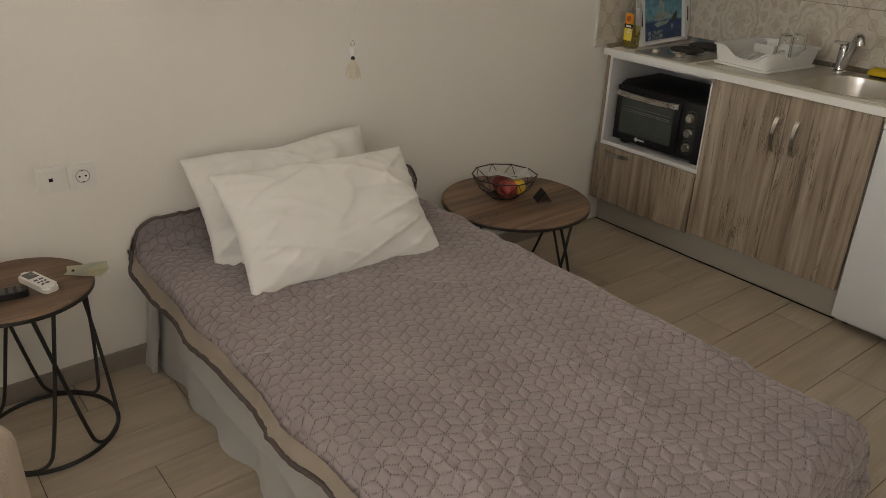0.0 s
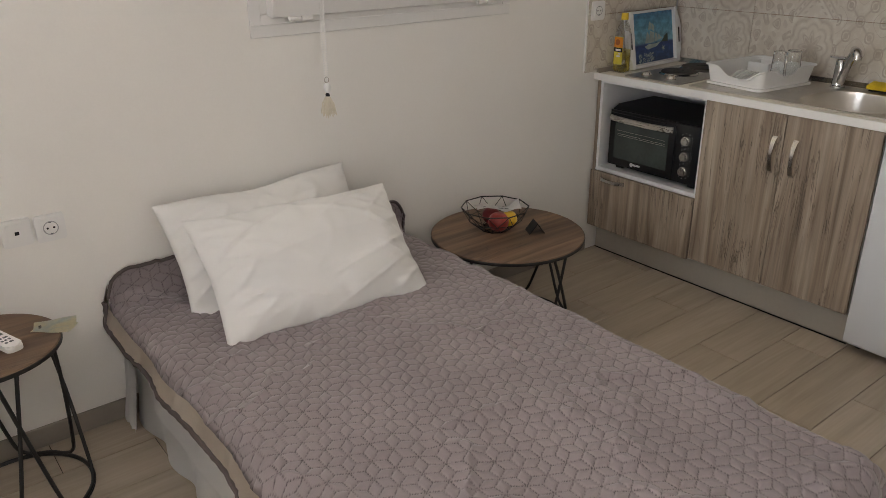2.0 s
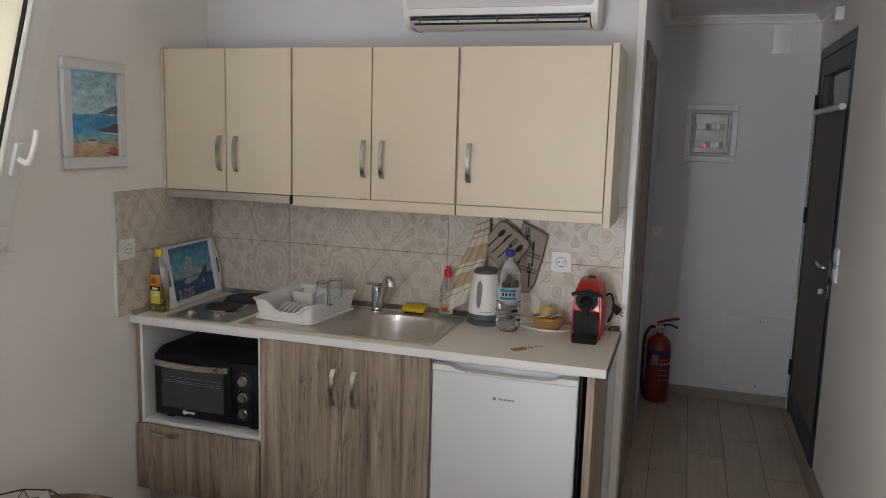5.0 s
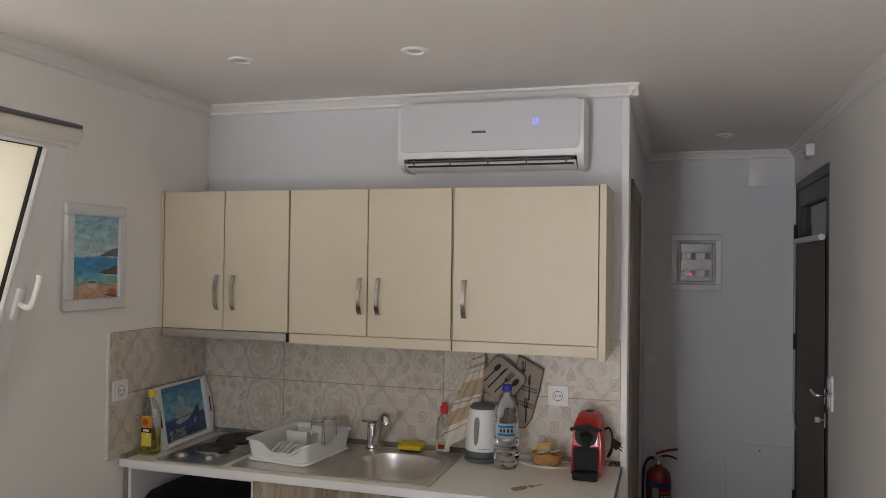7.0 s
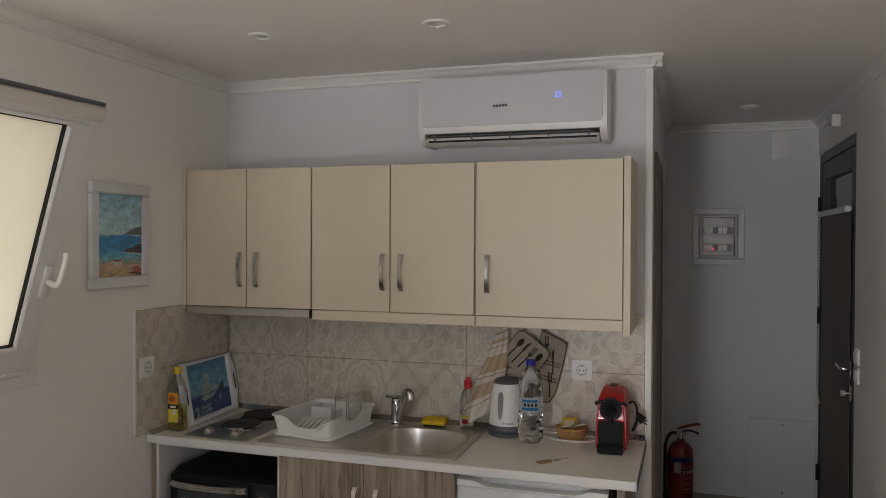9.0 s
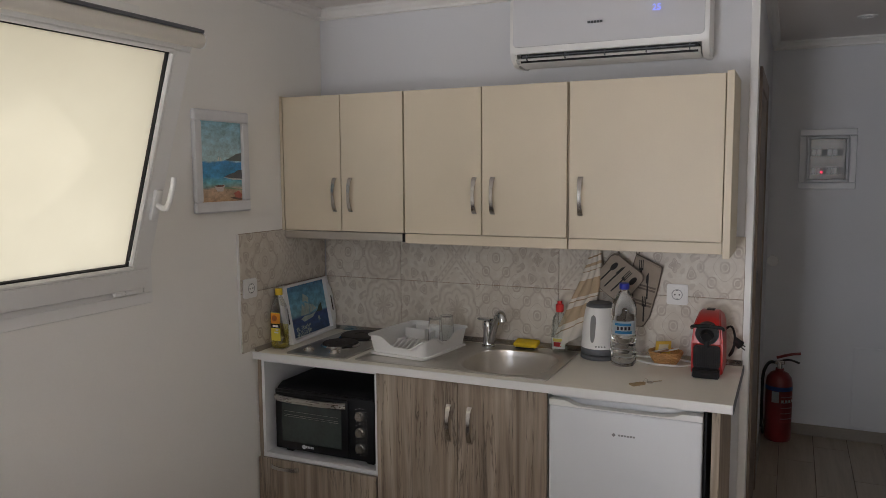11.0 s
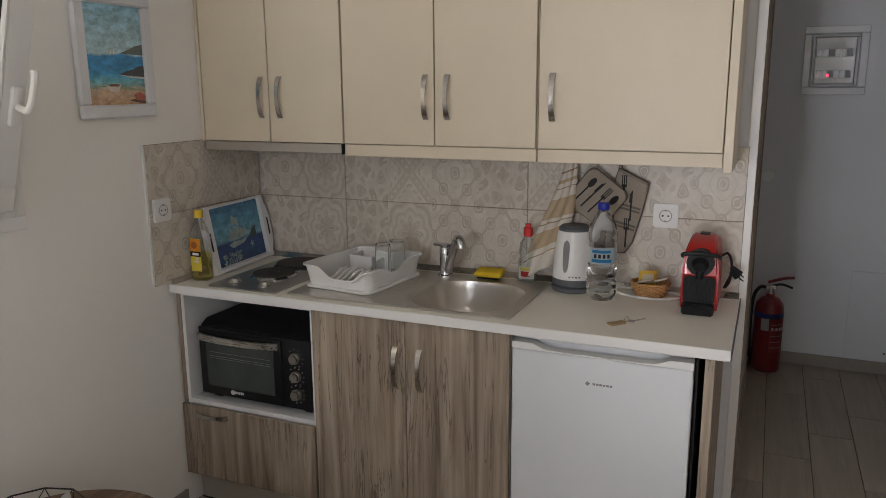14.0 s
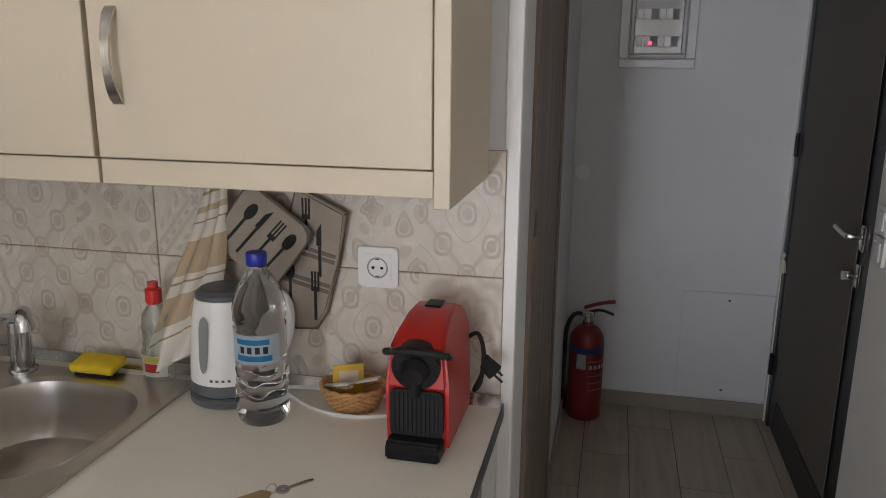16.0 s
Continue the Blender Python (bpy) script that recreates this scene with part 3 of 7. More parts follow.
bm = bmesh.new()
frame_of(bm, S0 + 0.092, S1 - 0.092, SZ0 + 0.092, SZ1 - 0.092, 0.007, 1.991, 2.012, 0.001)
part("gasket", spin(bm, tilt), MAT["rubber"], sash, "black rubber gasket")
pane = part("pane", spin(B(S0 + 0.09, S1 - 0.09, 2.004, 2.010, SZ0 + 0.09, SZ1 - 0.09), tilt), MAT["frosted"], sash, "frosted glass glowing with daylight")
pane.visible_shadow = False
bm = bmesh.new()
cyl(bm, (S0 + 0.005, 1.962, SZ1 - 0.035), (S1 + 0.004, 1.962, SZ1 - 0.035), 0.026, n=24)
part("roller_blind", spin(bm, tilt), MAT["blind"], win, "rolled-up cream blind on the sash")
bm = bmesh.new()
box(bm, S0, S1 + 0.006, 1.950, 1.985, SZ1 - 0.008, SZ1 + 0.004, 0.002)
part("blind_rail", spin(bm, tilt), MAT["grey_plastic"], win)
bm = bmesh.new()
cyl(bm, (S1 + 0.004, 1.962, SZ1 - 0.035), (S1 + 0.009, 1.962, SZ1 - 0.035), 0.028, n=24)
part("end_cap", spin(bm, tilt), MAT["white_plastic"], win)
hz = 1.60
bm = bmesh.new()
box(bm, S1 - 0.055, S1 - 0.020, 1.966, 1.984, hz - 0.06, hz + 0.055, 0.007, 2)
tube(bm, smooth_path([(S1 - 0.036, 1.972, hz), (S1 - 0.036, 1.935, hz - 0.002), (S1 - 0.034, 1.922, hz + 0.02), (S1 - 0.032, 1.920, hz + 0.085), (S1 - 0.031, 1.926, hz + 0.115)]), 0.0105, 10)
part("window_handle", spin(bm, tilt), MAT["white_plastic"], sash, "white lever handle")
for x in (0.80, 1.655):
    bm = bmesh.new()
    cyl(bm, (x - 0.045, 1.978, 1.262), (x - 0.002, 1.978, 1.262), 0.008, n=12)
    cyl(bm, (x + 0.002, 1.978, 1.262), (x + 0.045, 1.978, 1.262), 0.008, n=12)
    part("hinge", bm, MAT["white_plastic"], win)

# bead chain of the blind with its tassel
ch = thing("blind_chain", (0.72, 1.69, 1.04), "pearly bead chain with a cream tassel hanging before the window", "blind chain")


def chain_beads(bm, x, y, z0, z1, step, r):
    z = z0
    while z < z1:
        bmesh.ops.create_icosphere(bm, subdivisions=1, radius=r, matrix=Matrix.Translation((x, y, z)))
        z += step


for dx in (-0.006, 0.006):
    bm = bmesh.new()
    chain_beads(bm, 0.722 + dx, 1.690, 1.105, 2.14, 0.0075, 0.0029)
    tagged(part("bead_strand", bm, MAT["white_plastic"], ch), kind="stuff")
bm = bmesh.new()
tube(bm, [(0.722 + 0.008 * math.cos(a), 1.690, 1.098 + 0.009 * math.sin(a)) for a in [k * math.tau / 14 for k in range(14)]], 0.0014, 6, True)
part("ring", bm, MAT["nickel"], ch)
bm = bmesh.new()
lathe(bm, (0.722, 1.690, 1.055), [(0, 0), (0.009, 0.004), (0.0125, 0.016), (0.010, 0.029), (0, 0.035)], 14)
part("bead", bm, MAT["white_plastic"], ch)
bm = bmesh.new()
lathe(bm, (0.722, 1.690, 1.042), [(0, 0), (0.007, 0.0), (0.007, 0.010), (0.003, 0.014), (0, 0.014)], 12)
part("tassel_cap", bm, MAT["black"], ch)
bm = bmesh.new()
for k in range(70):
    a, r = random.uniform(0, math.tau), random.uniform(0.003, 0.030)
    e = Vector((0.722 + r * math.cos(a), 1.690 + r * math.sin(a), 0.986 - random.uniform(-0.010, 0.008)))
    s = Vector((0.722 + 0.006 * math.cos(a), 1.690 + 0.006 * math.sin(a), 1.045))
    tube(bm, [s, (s + e) / 2 + Vector((0.004 * math.cos(a), 0.004 * math.sin(a), 0.004)), e], 0.0012, 4)
part("tassel", bm, ink("tassel_cotton", (0.74, 0.68, 0.56), 0.9), ch)

# ---- bed ----
BX0, BX1, BY0, BY1, BZ = 0.03, 1.20, 0.0, 1.995, 0.385


def quilt_material():
    m, nt, b = start("taupe_quilted_cotton")
    v = coords(nt)
    weave, cloud = noi(nt, v, 420, 2), noi(nt, v, 3.5, 4)
    base = ramp(nt, cloud, (0.3, (0.262, 0.220, 0.228)), (0.7, (0.322, 0.272, 0.278)))
    at = nt.nodes.new("ShaderNodeAttribute")
    at.attribute_name = "stitch"
    base = mix(nt, mth(nt, "MULTIPLY", at.outputs["Fac"], 0.95), base, (0.045, 0.034, 0.036))
    base = mix(nt, 0.3, base, ramp(nt, weave, (0.3, 0.75), (0.7, 1.0)), "MULTIPLY")
    nt.links.new(base, b.inputs["Base Color"])
    b.inputs["Roughness"].default_value = 0.62
    b.inputs["Sheen Weight"].default_value = 0.5
    b.inputs["Sheen Roughness"].default_value = 0.4
    bump(nt, b, weave, 0.15, 0.0006)
    return m


MAT["quilt"] = quilt_material()


def stitch_height(s, t, cell=0.064):
    """Distance to the seams of a tumbling-block quilt, by flat coordinates."""
    s, t = s / cell, t / cell
    h3 = math.sqrt(3)
    ax, ay = np.mod(s, 1) - 0.5, np.mod(t, h3) - h3 / 2
    bx, by = np.mod(s - 0.5, 1) - 0.5, np.mod(t - h3 / 2, h3) - h3 / 2
    use = ax * ax + ay * ay < bx * bx + by * by
    gx, gy = np.where(use, ax, bx), np.where(use, ay, by)
    hexd = 0.5 - np.maximum(np.abs(gx), 0.5 * np.abs(gx) + h3 / 2 * np.abs(gy))
    d = hexd
    for ang in (30, 150, 270):
        c, n = math.cos(radians(ang)), math.sin(radians(ang))
        along, off = gx * c + gy * n, np.abs(-gx * n + gy * c)
        d = np.minimum(d, np.where(along > 0, off, 9))
    return d * cell


def quilt_mesh():
    nu, nv = 400, 720
    u, v = np.meshgrid(np.linspace(0, 1, nu + 1), np.linspace(0, 1, nv + 1), indexing="ij")
    drop_l, drop_r, drop_f, rise = 0.055, 0.16, 0.24, 0.10
    wide = BX1 - BX0
    s = -drop_l + u * (wide + drop_l + drop_r)
    ln = BY1 - BY0
    t = -rise + v * (ln + rise + drop_f)
    n1 = np.array([[noise.noise((a * 3.1, b * 2.7, 0.3)) for b in np.linspace(0, 2.2, nv + 1)] for a in np.linspace(0, 1.3, nu + 1)])
    n2 = np.array([[noise.noise((a * 11, b * 9, 4.3)) for b in np.linspace(0, 2.2, nv + 1)] for a in np.linspace(0, 1.3, nu + 1)])
    r = 0.05

    def over(q, limit):
        """How far out and how far down a cloth runs that passes an edge, with a round of radius r."""
        e = np.clip(q - (limit - r), 0, None)
        a = np.clip(e / r, 0, math.pi / 2)
        return np.where(e > 0, limit - r + r * np.sin(a), q), np.where(e > 0, r * (1 - np.cos(a)) + np.clip(e - r * math.pi / 2, 0, None), 0)

    xr, dr = over(s, wide)
    xl, dl = over(wide - s, wide)
    x = np.where(s > wide / 2, xr, wide - xl)
    yy, df = over(t, ln)
    yh, dh = over(ln - t, ln)
    y = np.where(t > ln / 2, yy, ln - yh)
    side = np.maximum(dr, dl)
    z = -np.sqrt(side ** 2 + df ** 2) + dh * 0.9
    z = np.where((side > 0) & (df > 0), -np.maximum(side, df) - 0.25 * np.minimum(side, df), z)
    flare = 0.12
    x = x + np.where(s > wide / 2, dr, -dl) * flare
    yw = BY1 - y - df * flare + 0.0
    puff = stitch_height(s + 0.012 * n1, t + 0.012 * n1)
    h = 0.0042 * (1 - np.exp(-puff / 0.0045)) + 0.011 * n1 + 0.007 * n2 + 0.010 * np.clip(1 - 5 * np.abs(n1 + 0.35 * n2), 0, 1) ** 2
    crease = np.exp(-((s - 0.80 - 0.12 * (t - 0.9)) / 0.016) ** 2) * np.exp(-((t - 1.02) / 0.13) ** 2)
    h = h + 0.012 * crease - 0.006 * np.exp(-((s - 0.83 - 0.12 * (t - 0.9)) / 0.016) ** 2) * np.exp(-((t - 1.02) / 0.13) ** 2)
    edge = np.clip((side + df) / 0.05, 0, 1)
    dxo = np.where(dr > 0, 1.0, np.where(dl > 0, -1.0, 0)) * edge
    xw = BX0 + x + h * dxo
    yw = yw - h * np.where(df > 0, edge, 0)
    zw = BZ + z + h * (1 - edge * 0.8)
    zw = zw + (0.012 * np.sin(t * 9 + 1.0) + 0.008 * np.sin(t * 21)) * np.clip(dl / 0.05, 0, 1)
    xw = xw - 0.006 * (1 + np.sin(t * 12 + 0.6)) * np.clip(dl / 0.05, 0, 1)
    stitch = np.exp(-(puff / 0.0017) ** 2) * (0.55 + 0.45 * np.sign(np.sin(s * 700) * np.sin(t * 700)))
    return xw, yw, zw, stitch, nu, nv


bed = thing("bed", (0.6, 1.0, FZ), "single bed with a taupe quilted bedspread and white valance", "bed")
xw, yw, zw, st, nu, nv = quilt_mesh()
me = bpy.data.meshes.new("bedspread")
verts = np.stack([xw - 0.6, yw - 1.0, zw], -1).reshape(-1, 3)
ids = np.arange((nu + 1) * (nv + 1)).reshape(nu + 1, nv + 1)
quads = np.stack([ids[:-1, :-1], ids[1:, :-1], ids[1:, 1:], ids[:-1, 1:]], -1).reshape(-1, 4)
me.from_pydata(verts.tolist(), [], quads[:, ::-1].tolist())
att = me.attributes.new("stitch", "FLOAT", "POINT")
att.data.foreach_set("value", st.reshape(-1).astype(np.float32))
me.polygons.foreach_set("use_smooth", [True] * len(me.polygons))
me.materials.append(MAT["quilt"])
me.update()
spread = single("bedspread", bmesh.new(), MAT["quilt"], (0.6, 1.0, 0.0), "taupe quilted bedspread with stitched cube pattern, on the bed", "bedspread")
spread.data = me
thick = spread.modifiers.new("thickness", "SOLIDIFY")
thick.thickness, thick.offset = 0.008, -1.0


def edge_line(i, off_x, off_z, k=6):
    return [(xw[i, j] + off_x, yw[i, j], zw[i, j] + off_z) for j in range(0, nv + 1, k)]


bm = bmesh.new()
tube(bm, edge_line(0, -0.016, -0.006), 0.0085, 8)
part("binding", bm, MAT["piping"], spread, "dark taupe bound edge")
bm = bmesh.new()
tube(bm, [(xw[i, 0], yw[i, 0], zw[i, 0] + 0.003) for i in range(0, nu + 1, 5)], 0.0065, 8)
part("binding", bm, MAT["piping"], spread)
# turned-up lining between the edge and the top
bm = bmesh.new()
ra = edge_line(0, -0.0150, 0.000, 4)
rb = [(xw[int(nu * 0.030), j] - 0.010, yw[int(nu * 0.030), j], zw[int(nu * 0.030), j] + 0.007) for j in range(0, nv + 1, 4)]
va, vb = [bm.verts.new(p) for p in ra], [bm.verts.new(p) for p in rb]
for i in range(len(va) - 1):
    bm.faces.new((va[i], va[i + 1], vb[i + 1], vb[i]))
bmesh.ops.solidify(bm, geom=list(bm.faces), thickness=0.002)
part("lining", bm, MAT["beige_hem"], spread, "beige lining showing at the turned edge")

bm = bmesh.new()
box(bm, BX0 + 0.03, BX1 - 0.03, BY0 + 0.03, BY1 - 0.005, 0.17, 0.345, 0.03, 3)
part("mattress", bm, MAT["sheet"], bed)
bm = bmesh.new()
box(bm, BX0 + 0.05, BX1 - 0.05, BY0 + 0.05, BY1 - 0.01, 0.10, 0.168, 0.01)
for x in (BX0 + 0.10, BX1 - 0.10):
    for y in (BY0 + 0.12, BY1 - 0.15):
        cyl(bm, (x, y, FZ), (x, y, 0.10), 0.025)
part("bed_base", bm, MAT["wood_door"], bed)


def valance(p0, p1, out, top=0.345, folds=5.5, seed=0.0, amp=0.012, flare=0.012, hem=FZ + 0.006):
    bm = bmesh.new()
    p0, p1, out = Vector(p0), Vector(p1), Vector(out)

    def fn(u, v):
        d = v * v * flare + amp * (0.3 + v) * (math.sin(u * folds * math.tau) * 0.6 + noise.noise((u * 9, v * 1.2, seed)) * 1.1)
        low = hem + 0.012 * (0.5 + 0.5 * math.sin(u * folds * math.tau + 1)) + 0.034 * max(0, noise.noise((u * 6, 3, seed)))
        return p0.lerp(p1, u) + out * d + Vector((0, 0, top + (low - top) * v))
    grid(bm, 120, 14, fn)
    bmesh.ops.solidify(bm, geom=list(bm.faces), thickness=0.002)
    return bm


part("valance", valance((BX0 + 0.010, BY1 - 0.05, 0), (BX0 + 0.010, BY0, 0), (-1, 0, 0), folds=7.5, seed=2.0, amp=0.015), MAT["sheet"], bed, "white gathered valance down to the floor", 60)
part("valance", valance((BX0, BY0 + 0.012, 0), (BX1, BY0 + 0.012, 0), (0, -1, 0), seed=7.0, flare=0.02), MAT["sheet"], bed, "", 60)
part("valance", valance((BX1 - 0.02, BY0, 0), (BX1 - 0.02, BY1, 0), (1, 0, 0), seed=9.0, flare=0.02), MAT["sheet"], bed, "", 60)
# overlapping sheet panel on the side and loose corner by the wall
part("sheet_overhang", valance((BX0 - 0.006, 1.66, 0), (BX0 - 0.006, BY0, 0), (-1, 0, 0), 0.345, 2.0, 4.0, 0.006, 0.016, 0.150), MAT["sheet"], bed, "white sheet hanging over the valance", 60)
bm = valance((BX0 - 0.004, BY1 - 0.01, 0), (BX0 - 0.010, BY1 - 0.13, 0), (-1, 0, 0), 0.35, 1.0, 5.0, 0.01, 0.035)
part("sheet_corner", bm, MAT["sheet"], bed, "", 60)


def pillow(name, width, height, puff, m, seed, label):
    bm = bmesh.new()
    nu, nv = 110, 76

    def side(sign):
        def fn(u, v):
            a, b = 2 * u - 1, 2 * v - 1
            body = max(0.0, (1 - abs(a) ** 2.3)) ** 0.62 * max(0.0, (1 - abs(b) ** 2.1)) ** 0.66
            pinch = 1 - (0.075 + 0.03 * math.sin(a * 5 + seed)) * (1 - abs(a) ** 1.5) * abs(b) ** 3
            pinch2 = 1 - 0.06 * (1 - abs(b) ** 1.5) * abs(a) ** 3
            x, y = a * width / 2 * pinch2, b * height / 2 * pinch
            w = noise.noise((a * 1.3 + seed, b * 1.5, seed)) * 0.016
            ea, eb = abs(a) ** 3, abs(b) ** 3
            # gathers that run in from the seams, fine near the edge and fading inward
            fold = 0.022 * eb * noise.noise((a * 7.5 + 0.8 * b, b * 0.9, seed + 2)) + 0.024 * ea * noise.noise((a * 0.9, b * 6.5 + 0.9 * a, seed + 4))
            # long drag lines towards the corners
            for k, (ang, freq) in enumerate(((0.62, 4.2), (-0.55, 5.0), (0.15, 3.4))):
                p, q = a * math.cos(ang) + b * math.sin(ang), -a * math.sin(ang) + b * math.cos(ang)
                rid = 1 - abs(noise.noise((p * 0.9 + seed, q * freq * 0.8, seed * 2 + k))) * 3.4
                fold += (0.015, 0.013, 0.009)[k] * max(0.0, rid) ** 2 * (0.25 + 0.75 * min(1.0, abs(a) ** 2 + 0.7 * b * b))
            fold += noise.noise((a * 9, b * 6, seed + sign)) * 0.0018
            z = sign * (puff / 2 * body + (w + fold) * min(1.0, body * 1.6)) + 0.004 * noise.noise((a * 3, b * 3, 8.0 + seed))
            return Vector((x, y, z + sign * 0.002))
        return fn
    grid(bm, nu, nv, side(1))
    grid(bm, nu, nv, side(-1))
    bmesh.ops.remove_doubles(bm, verts=bm.verts, dist=0.0045)
    spin(bm, m)
    return single(name, bm, MAT["sheet"], m.translation, label, "pillow", "pillows on the bed", smooth=80)


# pillows: the plane of each leans back towards the wall
def lean(cx, cy, cz, back, turn, roll):
    return Matrix.Translation((cx, cy, cz)) @ Matrix.Rotation(radians(turn), 4, "Z") @ Matrix.Rotation(radians(back), 4, "X") @ Matrix.Rotation(radians(roll), 4, "Z")


pillow("pillow", 0.73, 0.46, 0.20, lean(0.555, 1.840, 0.522, 60, 0, 1.0), 1.7, "plump white cotton pillow leaning against the wall")
pillow("pillow", 0.75, 0.46, 0.20, lean(0.590, 1.625, 0.525, 45, -1, -2.0), 5.2, "white cotton pillow leaning on the pillow behind it")

# ---- kitchen: base units ----
FRONT = 2.42


def bow_handle(bm, m, length=0.155):
    """A flat arched handle along local z, standing out along local x."""
    pts = []
    n = 14
    for i in range(n + 1):
        t = i / n
        pts.append((0.026 * math.sin(math.pi * t) ** 0.6, t * length))
    vs = []
    for i, (d, z) in enumerate(pts):
        w = 0.0065 + 0.004 * abs(2 * i / n - 1)
        th = 0.004
        vs.append([bm.verts.new(m @ Vector(p)) for p in ((d, -w, z), (d, w, z), (d - th - 0.001, w, z), (d - th - 0.001, -w, z))])
    for a, b in zip(vs, vs[1:]):
        for k in range(4):
            bm.faces.new((a[k], a[(k + 1) % 4], b[(k + 1) % 4], b[k]))
    bm.faces.new(vs[0])
    bm.faces.new(vs[-1][::-1])


def toward_room(x, y, z, flat=False):
    m = Matrix.Translation((x, y, z)) @ Matrix.Rotation(math.pi, 4, "Z")
    if flat:
        m = m @ Matrix.Rotation(radians(90), 4, "X")
    return m


oven_unit = thing("oven_unit", (2.70, 1.70, FZ), "low kitchen unit with open white oven niche and drawer", "cabinet", "kitchen base units")
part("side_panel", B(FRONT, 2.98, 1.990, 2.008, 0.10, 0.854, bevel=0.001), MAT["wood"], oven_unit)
for nm, y0, y1, z0, z1 in (("niche_side", 1.974, 1.989, 0.10, 0.854), ("niche_side", 1.385, 1.401, 0.10, 0.854), ("shelf", 1.4015, 1.9735, 0.396, 0.414), ("top_rail", 1.4015, 1.9735, 0.838, 0.854)):
    part(nm, B(FRONT + 0.003, 2.98, y0, y1, z0, z1), MAT["white_board"], oven_unit, "white melamine board")
part("back_board", B(2.96, 2.98, 1.4015, 1.9735, 0.415, 0.837), MAT["white_board"], oven_unit)
dr = part("drawer_front", B(FRONT - 0.018, FRONT, 1.389, 2.004, 0.096, 0.395, bevel=0.0015), MAT["wood"], oven_unit, "grey oak drawer front")
bm = bmesh.new()
bow_handle(bm, toward_room(FRONT - 0.018, 1.783, 0.365, True))
part("handle", bm, MAT["nickel"], dr, "arched satin nickel handle")

sink_unit = thing("sink_unit", (2.70, 1.01, FZ), "two-door grey oak sink cabinet", "cabinet", "kitchen base units")
for y0, y1, z0, z1 in ((1.366, 1.382, 0.10, 0.854), (0.642, 0.658, 0.10, 0.854), (0.659, 1.365, 0.10, 0.118)):
    part("carcass_board", B(FRONT + 0.003, 2.98, y0, y1, z0, z1), MAT["white_board"], sink_unit)
for y0, y1, hy in ((1.0125, 1.381, 1.048), (0.642, 1.0095, 0.958)):
    d = part("door", B(FRONT - 0.018, FRONT, y0, y1, 0.108, 0.851, bevel=0.0015), MAT["wood"], sink_unit)
    bm = bmesh.new()
    bow_handle(bm, toward_room(FRONT - 0.018, hy, 0.602))
    part("handle", bm, MAT["nickel"], d)
end = single("end_panel", B(FRONT - 0.005, 2.985, 0.022, 0.050, FZ, 0.854, bevel=0.001), MAT["wood"], (2.7, 0.035, FZ), "grey oak end panel beside the fridge", "panel")
pl = thing("plinth", (2.50, 1.33, FZ), "brushed grey plinth strip under the base units", "plinth")
part("strip", B(FRONT + 0.062, FRONT + 0.078, 0.645, 2.005, FZ + 0.006, 0.098, bevel=0.001), MAT["plinth"], pl)
part("seal", B(FRONT + 0.059, FRONT + 0.0615, 0.645, 2.005, FZ, FZ + 0.0055), MAT["rubber"], pl)
bm = bmesh.new()
box(bm, FRONT + 0.079, FRONT + 0.13, 0.66, 1.99, FZ, 0.0995)
part("foot_rail", bm, MAT["rubber"], pl)

# worktop with cut-outs filled by hob and sink
CT, CU = 0.886, 0.8545
worktop = thing("worktop", (2.7, 1.0, CU), "cream laminate worktop with white front edge", "worktop")
bm = bmesh.new()
CX0, CX1 = 2.392, 2.985
for x0, x1, y0, y1 in ((CX0, CX1, 1.495, 2.010), (CX0, 2.465, 0.665, 1.495), (2.885, CX1, 0.665, 1.495), (CX0, CX1, -0.018, 0.665), (2.465, 2.885, 1.085, 1.495)):
    box(bm, x0, x1, y0, y1, CU, CT)
bmesh.ops.remove_doubles(bm, verts=bm.verts, dist=0.0001)
part("slab", bm, MAT["counter"], worktop)
part("front_edge", B(CX0 - 0.004, CX0 - 0.0005, -0.018, 2.010, CU - 0.001, CT + 0.0005, bevel=0.0015), MAT["white_plastic"], worktop)
part("end_edge", B(CX0 - 0.004, CX1, -0.0215, -0.0185, CU, CT + 0.001, bevel=0.001), MAT["grey_plastic"], worktop, "dark end edging")
bm = bmesh.new()
prism(bm, [(CX1 - 0.022, CT), (CX1, CT), (CX1, CT + 0.020), (CX1 - 0.006, CT + 0.020)], -0.015, 2.005, "y")
part("upstand", bm, MAT["nickel"], worktop, "thin metal upstand strip along the tiles")
bm = bmesh.new()
prism(bm, [(1.985, CT), (2.005, CT), (2.005, CT + 0.018), (1.999, CT + 0.018)], 2.40, CX1 - 0.024, "x")
part("upstand", bm, MAT["baseboard"], worktop)

# fridge
fridge = thing("fridge", (2.68, 0.36, FZ), "white under-counter refrigerator with one door", "refrigerator")
FX = 2.405
part("body", B(FX + 0.05, 2.93, 0.082, 0.632, FZ + 0.018, 0.835, bevel=0.006, seg=2), MAT["white_enamel"], fridge)
# black sheet stands in for the shade between fridge and end panel
part("side_panel", B(FX + 0.052, 2.93, 0.070, 0.0815, FZ + 0.02, 0.83), MAT["black"], fridge, "black sheet for the shade in the gap beside the fridge")
fd = part("door", B(FX, FX + 0.044, 0.080, 0.634, -0.008, 0.806, bevel=0.008, seg=3), MAT["white_enamel"], fridge)
bm = bmesh.new()
top = []
for i in range(25):
    t = i / 24
    y = 0.634 - t * 0.554
    d = 0.012 * (1 / (1 + math.exp((abs(t - 0.5) - 0.33) * 60)))
    top.append((y, 0.829 - d - 0.006 * (abs(t - 0.5) < 0.34)))
